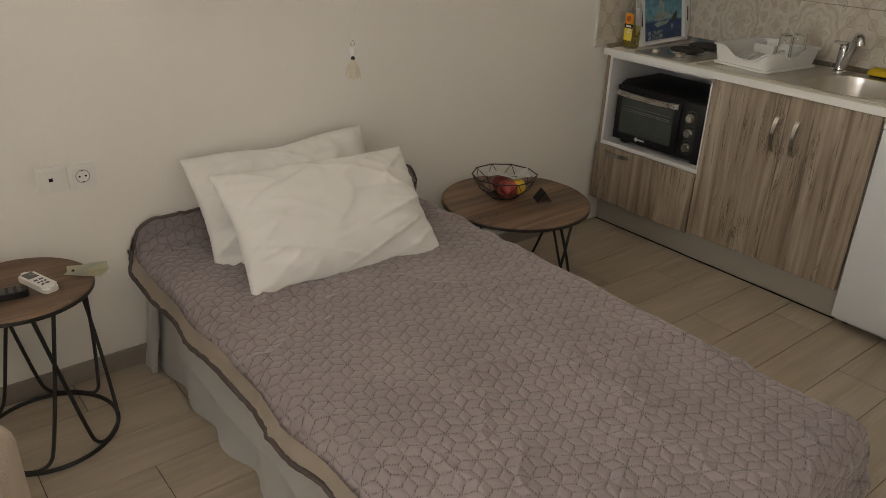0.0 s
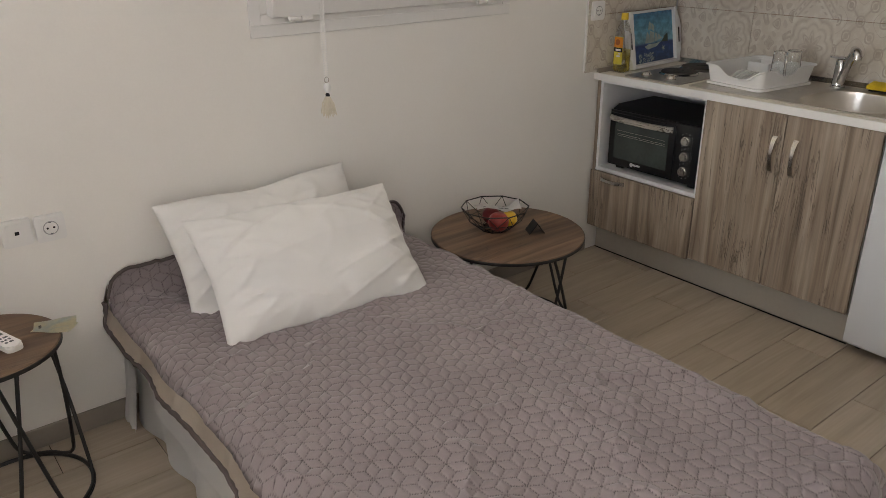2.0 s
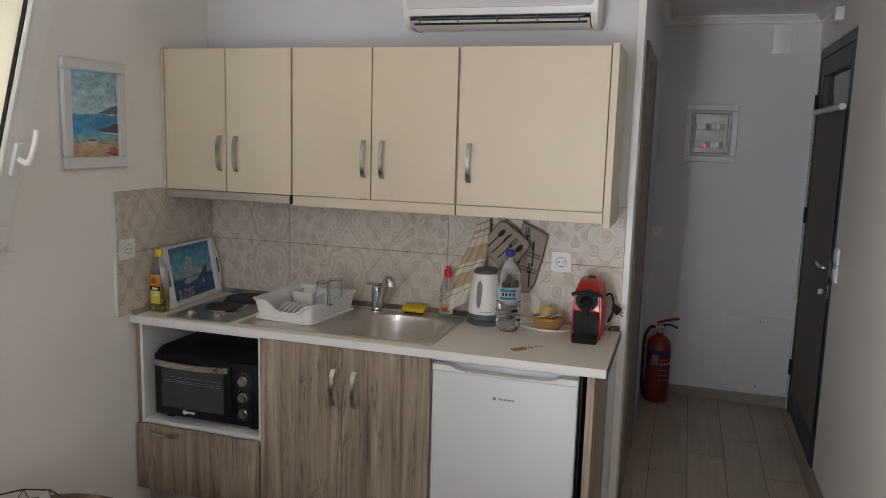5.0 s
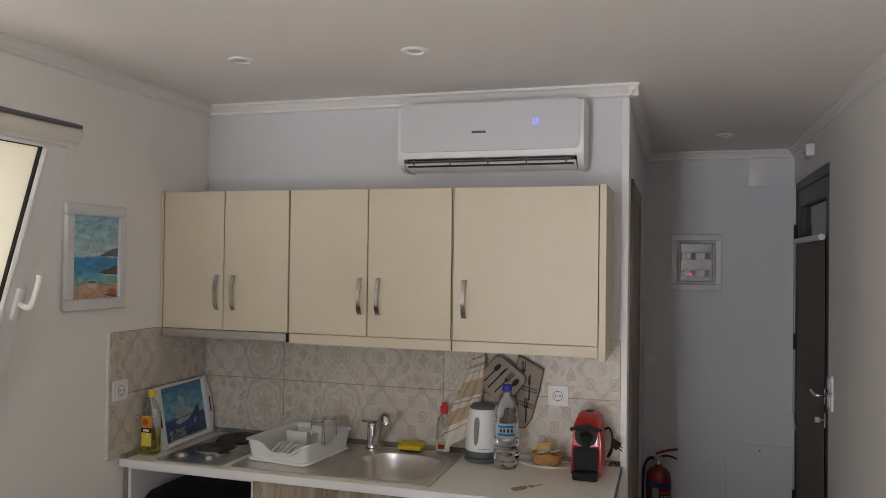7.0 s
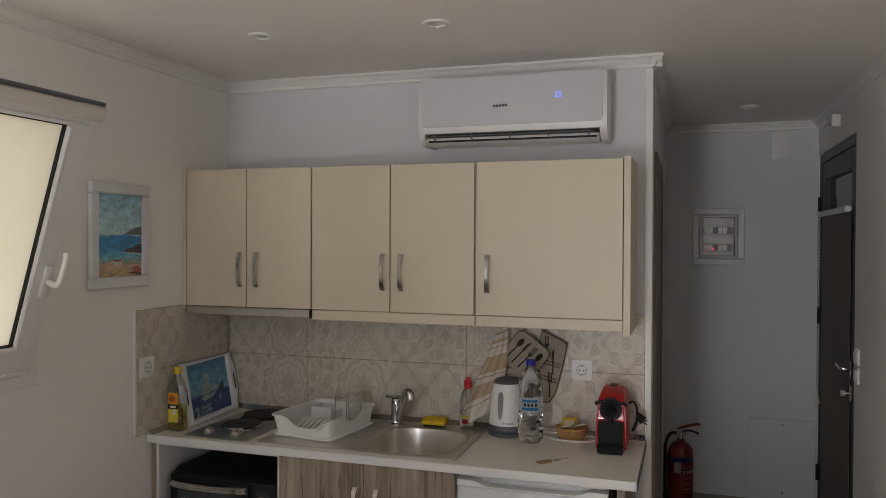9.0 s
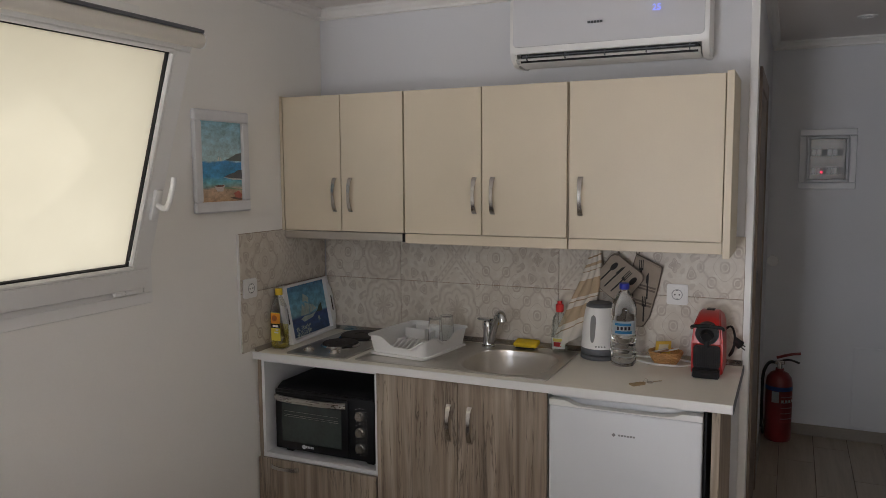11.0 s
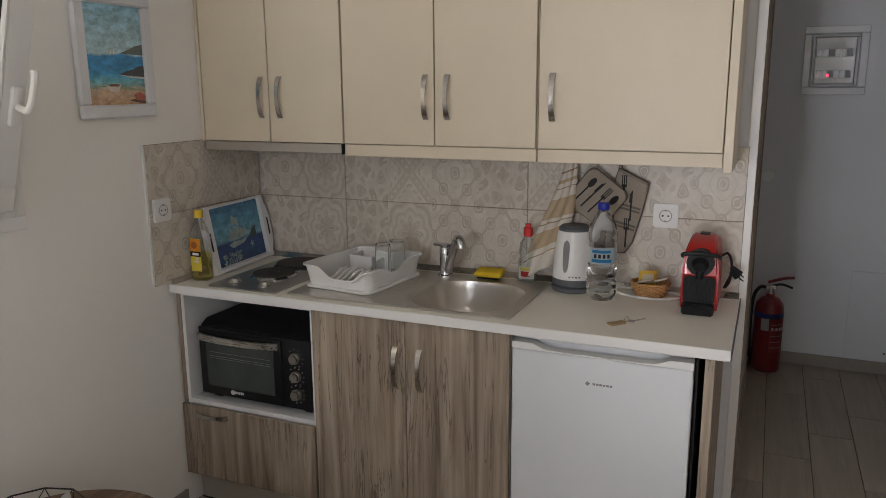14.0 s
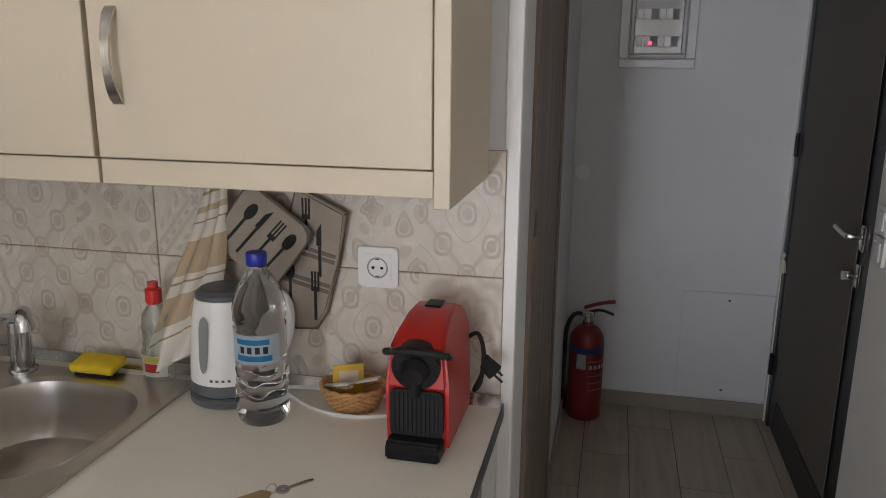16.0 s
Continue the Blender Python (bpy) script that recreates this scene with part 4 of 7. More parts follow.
prism(bm, [(0.634, 0.807)] + [(0.080, 0.807)] + [(y, z) for y, z in reversed(top)], FX + 0.001, FX + 0.040, "x")
part("grip_rail", bm, MAT["white_plastic"], fd, "moulded white grip along the door top")
part("gasket", B(FX + 0.0445, FX + 0.0495, 0.09, 0.624, 0.0, 0.80), MAT["grey_plastic"], fridge)
part("top_cover", B(FX + 0.028, 2.93, 0.080, 0.634, 0.8355, 0.846, bevel=0.003), MAT["white_plastic"], fridge)
bm = bmesh.new()
spin_d = Matrix.Translation((FX - 0.0005, 0.388, 0.722)) @ Matrix.Rotation(radians(45), 4, "X")
box(bm, -0.0006, 0.0006, -0.0055, 0.0055, -0.0055, 0.0055)
spin(bm, spin_d)
for k in range(6):
    y = 0.372 - k * 0.0105
    box(bm, FX - 0.001, FX + 0.0005, y - 0.008, y, 0.719, 0.7255)
part("badge", bm, ink("badge_grey", (0.22, 0.22, 0.23), 0.4), fd, "small grey maker's badge")
for y in (0.11, 0.60):
    for x in (2.50, 2.88):
        bm = bmesh.new()
        cyl(bm, (x, y, FZ), (x, y, FZ + 0.02), 0.018, n=14)
        part("foot", bm, MAT["black"], fridge)

# ---- kitchen: upper units ----
UX, UZ0, UZ1 = 2.640, 1.420, 2.035


def upper_unit(name, y0, y1, doors, label, pelmet=True):
    u = thing(name, ((UX + BACK) / 2, (y0 + y1) / 2, UZ0), label, "cabinet", "kitchen wall units")
    part("body", B(UX + 0.019, BACK - 0.012, y0 + 0.001, y1 - 0.001, UZ0 - 0.002, UZ1, bevel=0.001), MAT["cream"], u)
    for a, b, hy in doors:
        d = part("door", B(UX, UX + 0.018, a + 0.0018, b - 0.0018, UZ0, UZ1 - 0.002, bevel=0.0015), MAT["cream"], u)
        bm = bmesh.new()
        bow_handle(bm, toward_room(UX, hy, 1.508))
        part("handle", bm, MAT["nickel"], d, "arched satin nickel handle")
    if pelmet:
        part("pelmet", B(UX + 0.004, UX + 0.022, y0 + 0.001, y1 - 0.001, 1.375, UZ0 - 0.003, bevel=0.001), MAT["cream"], u)
    return u


hood_unit = upper_unit("hood_unit", 1.366, 1.998, ((1.684, 1.996, 1.716), (1.366, 1.683, 1.634)), "cream wall cabinet above the extractor hood", False)
upper_unit("wall_unit", 0.634, 1.362, ((1.000, 1.362, 1.032), (0.636, 0.999, 0.951)), "cream two-door wall cabinet")
upper_unit("wall_unit", 0.052, 0.630, ((0.052, 0.630, 0.582),), "wide cream single-door wall cabinet")
side = single("wall_end_panel", B(UX - 0.006, BACK - 0.012, 0.024, 0.050, 1.360, UZ1 + 0.006, bevel=0.0015), MAT["cream"], (2.8, 0.037, 1.36), "cream end panel closing the wall cabinets", "panel")
single("wall_end_panel", B(UX + 0.0, BACK - 0.012, 1.999, 2.013, UZ0 - 0.003, UZ1 + 0.004, bevel=0.001), MAT["cream"], (2.8, 2.0, 1.41), "narrow cream filler panel against the side wall", "panel")
hood = thing("extractor_hood", (2.8, 1.68, 1.378), "slim built-in extractor hood with steel front", "hood")
part("steel_front", B(UX - 0.006, UX + 0.012, 1.370, 1.992, 1.382, 1.417, bevel=0.002), MAT["basin_steel"], hood, "brushed steel front strip")
part("housing", B(UX + 0.0125, BACK - 0.03, 1.372, 1.990, 1.385, 1.417, bevel=0.002), MAT["grey_plastic"], hood)
part("end_cap", B(UX - 0.008, UX + 0.012, 1.364, 1.3695, 1.380, 1.419, bevel=0.001), MAT["black"], hood)
bm = bmesh.new()
cyl(bm, (2.93, 1.89, UZ1), (2.93, 1.89, UZ1 + 0.012), 0.010, n=14)
single("hook_bracket", bm, MAT["nickel"], (2.93, 1.89, UZ1), "small metal mounting bracket on the wall cabinet", "bracket")

# ---- wall air conditioner ----
ac = thing("air_conditioner", (2.9, 0.535, 2.13), "white split air conditioner on the wall, running", "air conditioner")
AY0, AY1 = 0.145, 0.925
bm = bmesh.new()
prism(bm, [(2.998, 2.150), (2.998, 2.425), (2.86, 2.428), (2.820, 2.418), (2.812, 2.400), (2.806, 2.215), (2.815, 2.190), (2.93, 2.190), (2.93, 2.150)], AY0 + 0.004, AY1 - 0.004, "y")
part("casing", bm, MAT["white_plastic"], ac)
for y0, y1 in ((AY0 - 0.012, AY0 + 0.016), (AY1 - 0.016, AY1 + 0.012)):
    bm = bmesh.new()
    prism(bm, [(2.998, 2.142), (2.998, 2.426), (2.85, 2.429), (2.824, 2.421), (2.813, 2.405), (2.807, 2.205), (2.822, 2.170), (2.87, 2.140)], y0, y1, "y")
    bmesh.ops.bevel(bm, geom=[e for e in bm.edges if e.calc_length() > 0.02 and len(e.link_faces) == 2 and abs(e.verts[0].co.y - e.verts[1].co.y) < 1e-4], offset=0.004, segments=2, affect="EDGES")
    part("side_cheek", bm, MAT["white_plastic"], ac)
bm = bmesh.new()
prism(bm, rounded(AY1 - AY0 - 0.01, 0.205, 0.018, (AY0 + AY1) / 2, 2.319), 0.0, 0.010, "x")
spin(bm, Matrix.Translation((2.800, 0, 0)) @ Matrix.Translation((0, 0, 2.22)) @ Matrix.Rotation(radians(2.0), 4, "Y") @ Matrix.Translation((0, 0, -2.22)))
fp = part("front_panel", bm, plain("gloss_white_panel", (0.66, 0.66, 0.68), 0.10, var=0.015, bump_s=0.0, rvar=0.03), ac, "glossy white front panel", 30)
part("outlet", B(2.832, 2.928, AY0 + 0.03, AY1 - 0.03, 2.155, 2.1895), MAT["black"], ac, "dark air outlet")
bm = bmesh.new()
prism(bm, [(2.822, 2.170), (2.850, 2.149), (2.925, 2.140), (2.928, 2.152), (2.86, 2.157), (2.832, 2.174)], AY0 + 0.02, AY1 - 0.02, "y")
part("flap", bm, MAT["white_plastic"], ac, "open white swing flap")
part("vane_bar", B(2.815, 2.823, AY0 + 0.04, AY1 - 0.04, 2.176, 2.181, bevel=0.001), MAT["grey_plastic"], ac)
for k in range(5):
    y = AY0 + 0.06 + k * (AY1 - AY0 - 0.12) / 4
    part("vane", B(2.817, 2.86, y - 0.002, y + 0.002, 2.163, 2.188), MAT["grey_plastic"], ac)
words("25", 0.024, Matrix.Translation((2.7925, 0.345, 2.318)) @ Matrix.Rotation(radians(-90), 4, "Z") @ Matrix.Rotation(radians(88), 4, "X"), MAT["display"], fp, "display_digits")
bm = bmesh.new()
for k in range(5):
    box(bm, 2.7935, 2.7965, 0.590 - k * 0.0125, 0.600 - k * 0.0125, 2.290, 2.299)
part("badge", bm, MAT["grey_plastic"], fp, "small grey maker's badge")
bm = bmesh.new()
for k in range(7):
    box(bm, 2.8335, 2.8350, 0.80 - k * 0.014, 0.81 - k * 0.014, 2.160, 2.164)
part("small_print", bm, MAT["grey_plastic"], ac)

ac.location.z -= 0.012 * K

# ---- recessed ceiling spots ----
spot0 = thing("ceiling_spot", (2.242, 1.368, TOP), "white recessed ceiling spot, switched off", "ceiling lamp", "recessed spots")
bm = bmesh.new()
lathe(bm, (2.242, 1.368, TOP), [(0.030, -0.002), (0.034, -0.008), (0.048, -0.006), (0.050, 0.0)], 30)
part("rim", bm, MAT["white_plastic"], spot0)
bm = bmesh.new()
lathe(bm, (2.242, 1.368, TOP), [(0, -0.003), (0.022, -0.004), (0.0305, -0.001)], 24)
part("lens", bm, MAT["nickel"], spot0)
for p in ((2.275, 0.68), (4.40, -0.508), (-0.4, 1.0), (-0.4, -0.2)):
    copy_thing(spot0, Matrix.Translation(metres((*p, TOP))))

# ---- tabletop oven in the niche ----
oven = thing("mini_oven", (2.68, 1.68, 0.414), "black tabletop mini oven in the white niche", "oven")
OY0, OY1, OZ0, OZ1, OX = 1.420, 1.935, 0.434, 0.731, 2.446
bm = bmesh.new()
prism(bm, [(OX + 0.012, OZ0), (2.80, OZ0), (2.80, OZ1 - 0.02), (2.78, OZ1), (OX + 0.055, OZ1), (OX + 0.020, OZ1 - 0.018)], OY0, OY1, "y")
part("housing", bm, MAT["black"], oven)
part("fascia", B(OX, OX + 0.012, OY0, OY1, OZ0 + 0.002, OZ1 - 0.020, bevel=0.004, seg=2), MAT["black"], oven)
od = part("oven_door", B(OX - 0.012, OX - 0.0005, 1.543, OY1 - 0.012, OZ0 + 0.012, OZ1 - 0.030, bevel=0.004, seg=2), MAT["black"], oven, "black framed glass door")
part("door_glass", B(OX - 0.0145, OX - 0.0122, 1.575, OY1 - 0.045, OZ0 + 0.045, OZ1 - 0.075, bevel=0.001), plain("oven_door_glass", (0.050, 0.062, 0.058), 0.10, var=0.25, scale=9, bump_s=0.0, rvar=0.02), od, "dark reflective glass")
for z in (OZ1 - 0.112, OZ1 - 0.128, OZ1 - 0.136):
    part("wire_shelf", B(OX - 0.0155, OX - 0.0147, 1.590, OY1 - 0.060, z, z + 0.0013), MAT["nickel"], od)
bm = bmesh.new()
n = 16
rows = []
for i in range(n + 1):
    t = i / n
    y = OY1 - 0.012 - t * (OY1 - 0.024 - 1.540)
    d = 0.010 + 0.026 * math.sin(math.pi * t) ** 0.6
    rows.append([bm.verts.new(p) for p in ((OX - 0.012 - d, y, OZ1 - 0.040), (OX - 0.012 - d, y, OZ1 - 0.064), (OX - 0.020 - d + 0.014, y, OZ1 - 0.066), (OX - 0.020 - d + 0.014, y, OZ1 - 0.038))])
for a, b in zip(rows, rows[1:]):
    for k in range(4):
        bm.faces.new((a[k], a[(k + 1) % 4], b[(k + 1) % 4], b[k]))
bm.faces.new(rows[0])
bm.faces.new(rows[-1][::-1])
part("handle", bm, MAT["steel"], od, "curved steel handle")
for z in (0.638, 0.566, 0.496):
    bm = bmesh.new()
    cyl(bm, (OX - 0.0005, 1.487, z), (OX - 0.010, 1.487, z), 0.024, 0.021, 24)
    cyl(bm, (OX - 0.010, 1.487, z), (OX - 0.022, 1.487, z), 0.0175, 0.0165, 24)
    box(bm, OX - 0.0235, OX - 0.022, 1.4862, 1.4878, z + 0.004, z + 0.015)
    part("knob", bm, MAT["nickel"], oven, "silver control knob")
    bm = bmesh.new()
    for k in range(9):
        a = radians(-40 + k * 32)
        y, zz = 1.487 - 0.034 * math.sin(a), z + 0.034 * math.cos(a)
        box(bm, OX - 0.0008, OX - 0.0002, y - 0.0018, y + 0.0018, zz - 0.0014, zz + 0.0014)
    tagged(part("dial_marks", bm, MAT["white_plastic"], oven), kind="stuff")
bm = bmesh.new()
cyl(bm, (OX - 0.0128, 1.775, 0.463), (OX - 0.0121, 1.775, 0.463), 0.010, n=20)
for k in range(5):
    box(bm, OX - 0.0128, OX - 0.0121, 1.758 - k * 0.0085, 1.7645 - k * 0.0085, 0.459, 0.469)
part("badge", bm, MAT["white_board"], od, "pale maker's badge")
for y in (OY0 + 0.04, OY1 - 0.05):
    for x in (OX + 0.05, 2.76):
        part("foot", B(x - 0.018, x + 0.018, y - 0.02, y + 0.02, 0.414, 0.4345, bevel=0.003), MAT["black"], oven)

# ---- hob ----
hob = thing("electric_hob", (2.68, 1.70, CT), "steel two-plate electric hob set in the worktop", "hob")
HX0, HX1, HY0, HY1 = 2.418, 2.925, 1.545, 1.850
bm = bmesh.new()
prism(bm, rounded(HX1 - HX0, HY1 - HY0, 0.012, (HX0 + HX1) / 2, (HY0 + HY1) / 2), CT, CT + 0.006, "z")
part("steel_plate", bm, MAT["steel_x"], hob, "brushed steel plate")
for x, y, r in ((2.635, 1.700, 0.082), (2.825, 1.702, 0.098)):
    bm = bmesh.new()
    lathe(bm, (x, y, CT + 0.006), [(r + 0.010, 0), (r + 0.010, 0.003), (r + 0.001, 0.009), (r, 0.004)], 40)
    part("ring", bm, MAT["chrome"], hob)
    bm = bmesh.new()
    lathe(bm, (x, y, CT + 0.006), [(r, 0.0), (r, 0.013), (r - 0.004, 0.016), (r * 0.3, 0.016), (r * 0.28, 0.013), (0, 0.013)], 40)
    part("hotplate", bm, ink("cast_iron_plate", (0.028, 0.024, 0.022), 0.6, 0.25), hob, "black cast-iron plate")
for y in (1.775, 1.640):
    bm = bmesh.new()
    lathe(bm, (2.490, y, CT + 0.006), [(0.026, 0), (0.026, 0.004), (0.022, 0.007), (0.019, 0.013), (0.016, 0.016), (0, 0.016)], 24)
    box(bm, 2.472, 2.508, y - 0.004, y + 0.004, CT + 0.016, CT + 0.026, 0.002)
    part("knob", bm, MAT["nickel"], hob)

# ---- sink with drainer and tap ----
sink = thing("steel_sink", (2.67, 1.07, CT), "inset stainless sink with drainer, beside the hob", "sink")
SX0, SX1, SY0, SY1 = 2.432, 2.925, 0.652, 1.505
BXC, BYC, BW, BH = 2.672, 0.884, 0.400, 0.368


def sink_mesh():
    bm = bmesh.new()
    inner = rounded(BW, BH, 0.135, BXC, BYC, 8)
    outer = rounded(SX1 - SX0, SY1 - SY0, 0.012, (SX0 + SX1) / 2, (SY0 + SY1) / 2, 8)

    def ring(pts, z):
        return [bm.verts.new((a, b, z)) for a, b in pts]

    def link(p, q):
        n = len(p)
        for i in range(n):
            bm.faces.new((p[i], p[(i + 1) % n], q[(i + 1) % n], q[i]))
    lip = rounded(SX1 - SX0 - 0.02, SY1 - SY0 - 0.02, 0.012, (SX0 + SX1) / 2, (SY0 + SY1) / 2, 8)
    a, b = ring(outer, CT + 0.001), ring(outer, CT + 0.006)
    c = ring(lip, CT + 0.004)
    link(a, b)
    link(b, c)
    c2 = ring(rounded(SX1 - SX0 - 0.026, SY1 - SY0 - 0.026, 0.012, (SX0 + SX1) / 2, (SY0 + SY1) / 2, 8), CT + 0.004)
    link(c, c2)
    c = c2
    # deck: fan between the lip and the bowl's rim, by angle round the bowl
    wide = rounded(BW + 0.03, BH + 0.03, 0.148, BXC, BYC, 8)
    d0 = ring(rounded(BW + 0.038, BH + 0.038, 0.152, BXC, BYC, 8), CT + 0.004)
    link(c, d0)
    d = ring(wide, CT + 0.0038)
    link(d0, d)
    e = ring(inner, CT - 0.002)
    link(d, e)
    for k, (sc, dz) in enumerate(((0.975, -0.03), (0.95, -0.10), (0.90, -0.128), (0.80, -0.138))):
        f = ring([(BXC + (x - BXC) * sc, BYC + (y - BYC) * sc) for x, y in inner], CT + dz)
        link(e, f)
        e = f
    bm.faces.new(e)
    return bm


part("basin", sink_mesh(), MAT["basin_steel"], sink, "brushed stainless bowl and deck", 40)
for k in range(7):
    bm = bmesh.new()
    x = 2.515 + k * 0.052
    tube(bm, [(x, 1.115 + 0.02 * abs(k - 3) / 3, CT + 0.0005), (x, 1.45, CT + 0.0020)], 0.0050, 8)
    part("drainer_rib", bm, MAT["basin_steel"], sink)
bm = bmesh.new()
lathe(bm, (BXC - 0.02, BYC + 0.01, CT - 0.138), [(0, 0.003), (0.012, 0.004), (0.03, 0.003), (0.042, 0.001), (0.043, -0.002)], 28)
part("drain", bm, MAT["chrome"], sink)
for k in range(3):
    part("overflow_slot", B(2.535 + k * 0.011, 2.541 + k * 0.011, BYC + BH / 2 - 0.0065, BYC + BH / 2 - 0.003, CT - 0.045, CT - 0.022), MAT["rubber"], sink)
TAPX, TAPY, TZ = 2.890, 1.066, CT + 0.004
tap = thing("mixer_tap", (TAPX, TAPY, TZ), "chrome single-lever mixer tap on the sink", "tap")
bm = bmesh.new()
lathe(bm, (TAPX, TAPY, TZ), [(0.031, 0), (0.031, 0.006), (0.026, 0.011), (0.0245, 0.020), (0.0235, 0.092), (0.0225, 0.112), (0.018, 0.118), (0, 0.119)], 28)
part("tap_body", bm, MAT["chrome"], tap)
bm = bmesh.new()
pts = smooth_path([(TAPX - 0.008, TAPY - 0.012, TZ + 0.022), (TAPX - 0.024, TAPY - 0.030, TZ + 0.070), (TAPX - 0.044, TAPY - 0.052, TZ + 0.122), (TAPX - 0.058, TAPY - 0.068, TZ + 0.152), (TAPX - 0.072, TAPY - 0.082, TZ + 0.166), (TAPX - 0.088, TAPY - 0.096, TZ + 0.163), (TAPX - 0.093, TAPY - 0.101, TZ + 0.145)])
tube(bm, pts, [0.0165 + 0.0015 * i / len(pts) for i in range(len(pts))], 18)
spout = part("spout", bm, MAT["chrome"], tap)
bm = bmesh.new()
cyl(bm, (TAPX - 0.093, TAPY - 0.101, TZ + 0.150), (TAPX - 0.095, TAPY - 0.103, TZ + 0.136), 0.0195, 0.0185, 22)
part("aerator", bm, MAT["nickel"], spout)
bm = bmesh.new()
prism(bm, rounded(0.030, 0.075, 0.012, TAPX + 0.002, TAPY + 0.016), TZ + 0.120, TZ + 0.129, "z")
bmesh.ops.bevel(bm, geom=[e for e in bm.edges if abs(e.verts[0].co.z - e.verts[1].co.z) < 1e-5], offset=0.003, segments=2, affect="EDGES")
part("lever", bm, MAT["chrome"], tap, "flat chrome lever plate")

# ---- dish rack with glasses ----
rack = thing("dish_rack", (2.70, 1.31, CT + 0.006), "white plastic dish rack with slanted plate ribs on the drainer", "dish rack")
RX0, RX1, RY0, RY1, RZ = 2.515, 2.885, 1.178, 1.478, CT + 0.007


def rack_shell():
    bm = bmesh.new()
    cx, cy = (RX0 + RX1) / 2, (RY0 + RY1) / 2
    w, h = RX1 - RX0, RY1 - RY0
    loops = []
    for sc, z, dip in ((0.985, 0.0, 0), (0.99, 0.004, 0), (0.985, 0.009, 0), (0.925, 0.011, 0), (0.935, 0.02, 0), (0.96, 0.045, 0.0), (1.0, 0.086, 1.0), (1.035, 0.088, 1.0), (1.035, 0.082, 1.0), (0.985, 0.078, 1.0), (0.945, 0.042, 0.0), (0.905, 0.012, 0), (0.90, 0.008, 0)):
        loop = []
        ring = rounded(w * sc, h * sc, 0.03, cx, cy, 6)
        dense = []
        for (a, b), (c, d) in zip(ring, ring[1:] + ring[:1]):
            cuts = 14 if math.hypot(c - a, d - b) > 0.05 else 1
            dense += [(a + (c - a) * i / cuts, b + (d - b) * i / cuts) for i in range(cuts)]
        for a, b in dense:
            low = dip * (0.042 * math.exp(-((b - cy + 0.035) / 0.085) ** 4) * (a < cx - w * 0.40) + 0.030 * math.exp(-((a - cx + 0.02) / 0.06) ** 4) * (b < cy - h * 0.40))
            loop.append(bm.verts.new((a, b, RZ + z - low)))
        loops.append(loop)
    for p, q in zip(loops, loops[1:]):
        n = len(p)
        for i in range(n):
            bm.faces.new((p[i], p[(i + 1) % n], q[(i + 1) % n], q[i]))
    n = len(loops[0])
    for i in range(n):
        bm.faces.new((loops[-1][i], loops[-1][(i + 1) % n], loops[0][(i + 1) % n], loops[0][i]))
    return bm


for k in range(6):
    y = RY0 + 0.040 + k * 0.044
    part("floor_bar", B(RX0 + 0.012, RX1 - 0.012, y - 0.005, y + 0.005, RZ + 0.003, RZ + 0.009, bevel=0.0015), MAT["white_plastic"], rack)
part("tray", rack_shell(), MAT["white_plastic"], rack, "", 40)
for k in range(8):
    bm = bmesh.new()
    y = RY0 + 0.035 + k * 0.025
    side_view = [(0.030, 0.010), (0.050, 0.026), (0.110, 0.050), (0.150, 0.056), (0.158, 0.050), (0.150, 0.040), (0.105, 0.032), (0.060, 0.010)]
    prism(bm, [(RX0 + a, RZ + b) for a, b in side_view], y - 0.0045, y + 0.0045, "y")
    bmesh.ops.bevel(bm, geom=list(bm.edges), offset=0.0015, segments=1, affect="EDGES")
    part("plate_rib", bm, MAT["white_plastic"], rack)
part("rib_rail", B(RX0 + 0.140, RX0 + 0.150, RY0 + 0.028, RY1 - 0.06, RZ + 0.010, RZ + 0.048, bevel=0.002), MAT["white_plastic"], rack)
bm = bmesh.new()
cx, cy = RX1 - 0.060, RY1 - 0.075
frame_of(bm, cx - 0.045, cx + 0.045, 0, 0.11, 0.003, 0, 0.060, 0.001)
spin(bm, Matrix.Translation((0, cy + 0.055, RZ + 0.012)) @ Matrix.Rotation(radians(90), 4, "X"))
part("cutlery_holder", bm, MAT["white_plastic"], rack)
rack.rotation_euler = (0, 0, radians(-7))


def tumbler(x, y, z, flip):
    bm = bmesh.new()
    prof = [(0, 0.008), (0.026, 0.008), (0.031, 0.110), (0.033, 0.112), (0.034, 0.110), (0.029, 0.002), (0.027, 0), (0, 0)]
    if flip:
        prof = [(r, 0.112 - h) for r, h in prof]
    lathe(bm, (x, y, z), prof, 28)
    return single("drinking_glass", bm, MAT["glass"], (x, y, z), "clear drinking glass upside down in the dish rack", "glass", "glasses in the dish rack", smooth=40)


tumbler(2.735, 1.262, RZ + 0.030, True)
tumbler(2.812, 1.240, RZ + 0.030, True)

# ---- things on the worktop ----
ob0 = thing("oil_bottle", (2.502, 1.940, CT), "half-full sunflower oil bottle with yellow cap", "bottle")


def squarish(bm, base, rows, n=28, sq=4.0, flat=0.8):
    """Rounded-square rings of (half width, height)."""
    rings = []
    for r, h in rows:
        ring = []
        for k in range(n):
            a = k * math.tau / n
            c, s = math.cos(a), math.sin(a)
            f = (abs(c) ** sq + abs(s) ** sq) ** (-1 / sq)
            ring.append(bm.verts.new((base[0] + r * f * c * flat, base[1] + r * f * s, base[2] + h)))
        rings.append(ring)
    for p, q in zip(rings, rings[1:]):
        for i in range(n):
            bm.faces.new((p[i], p[(i + 1) % n], q[(i + 1) % n], q[i]))
    bm.faces.new(rings[0])
    bm.faces.new(rings[-1][::-1])


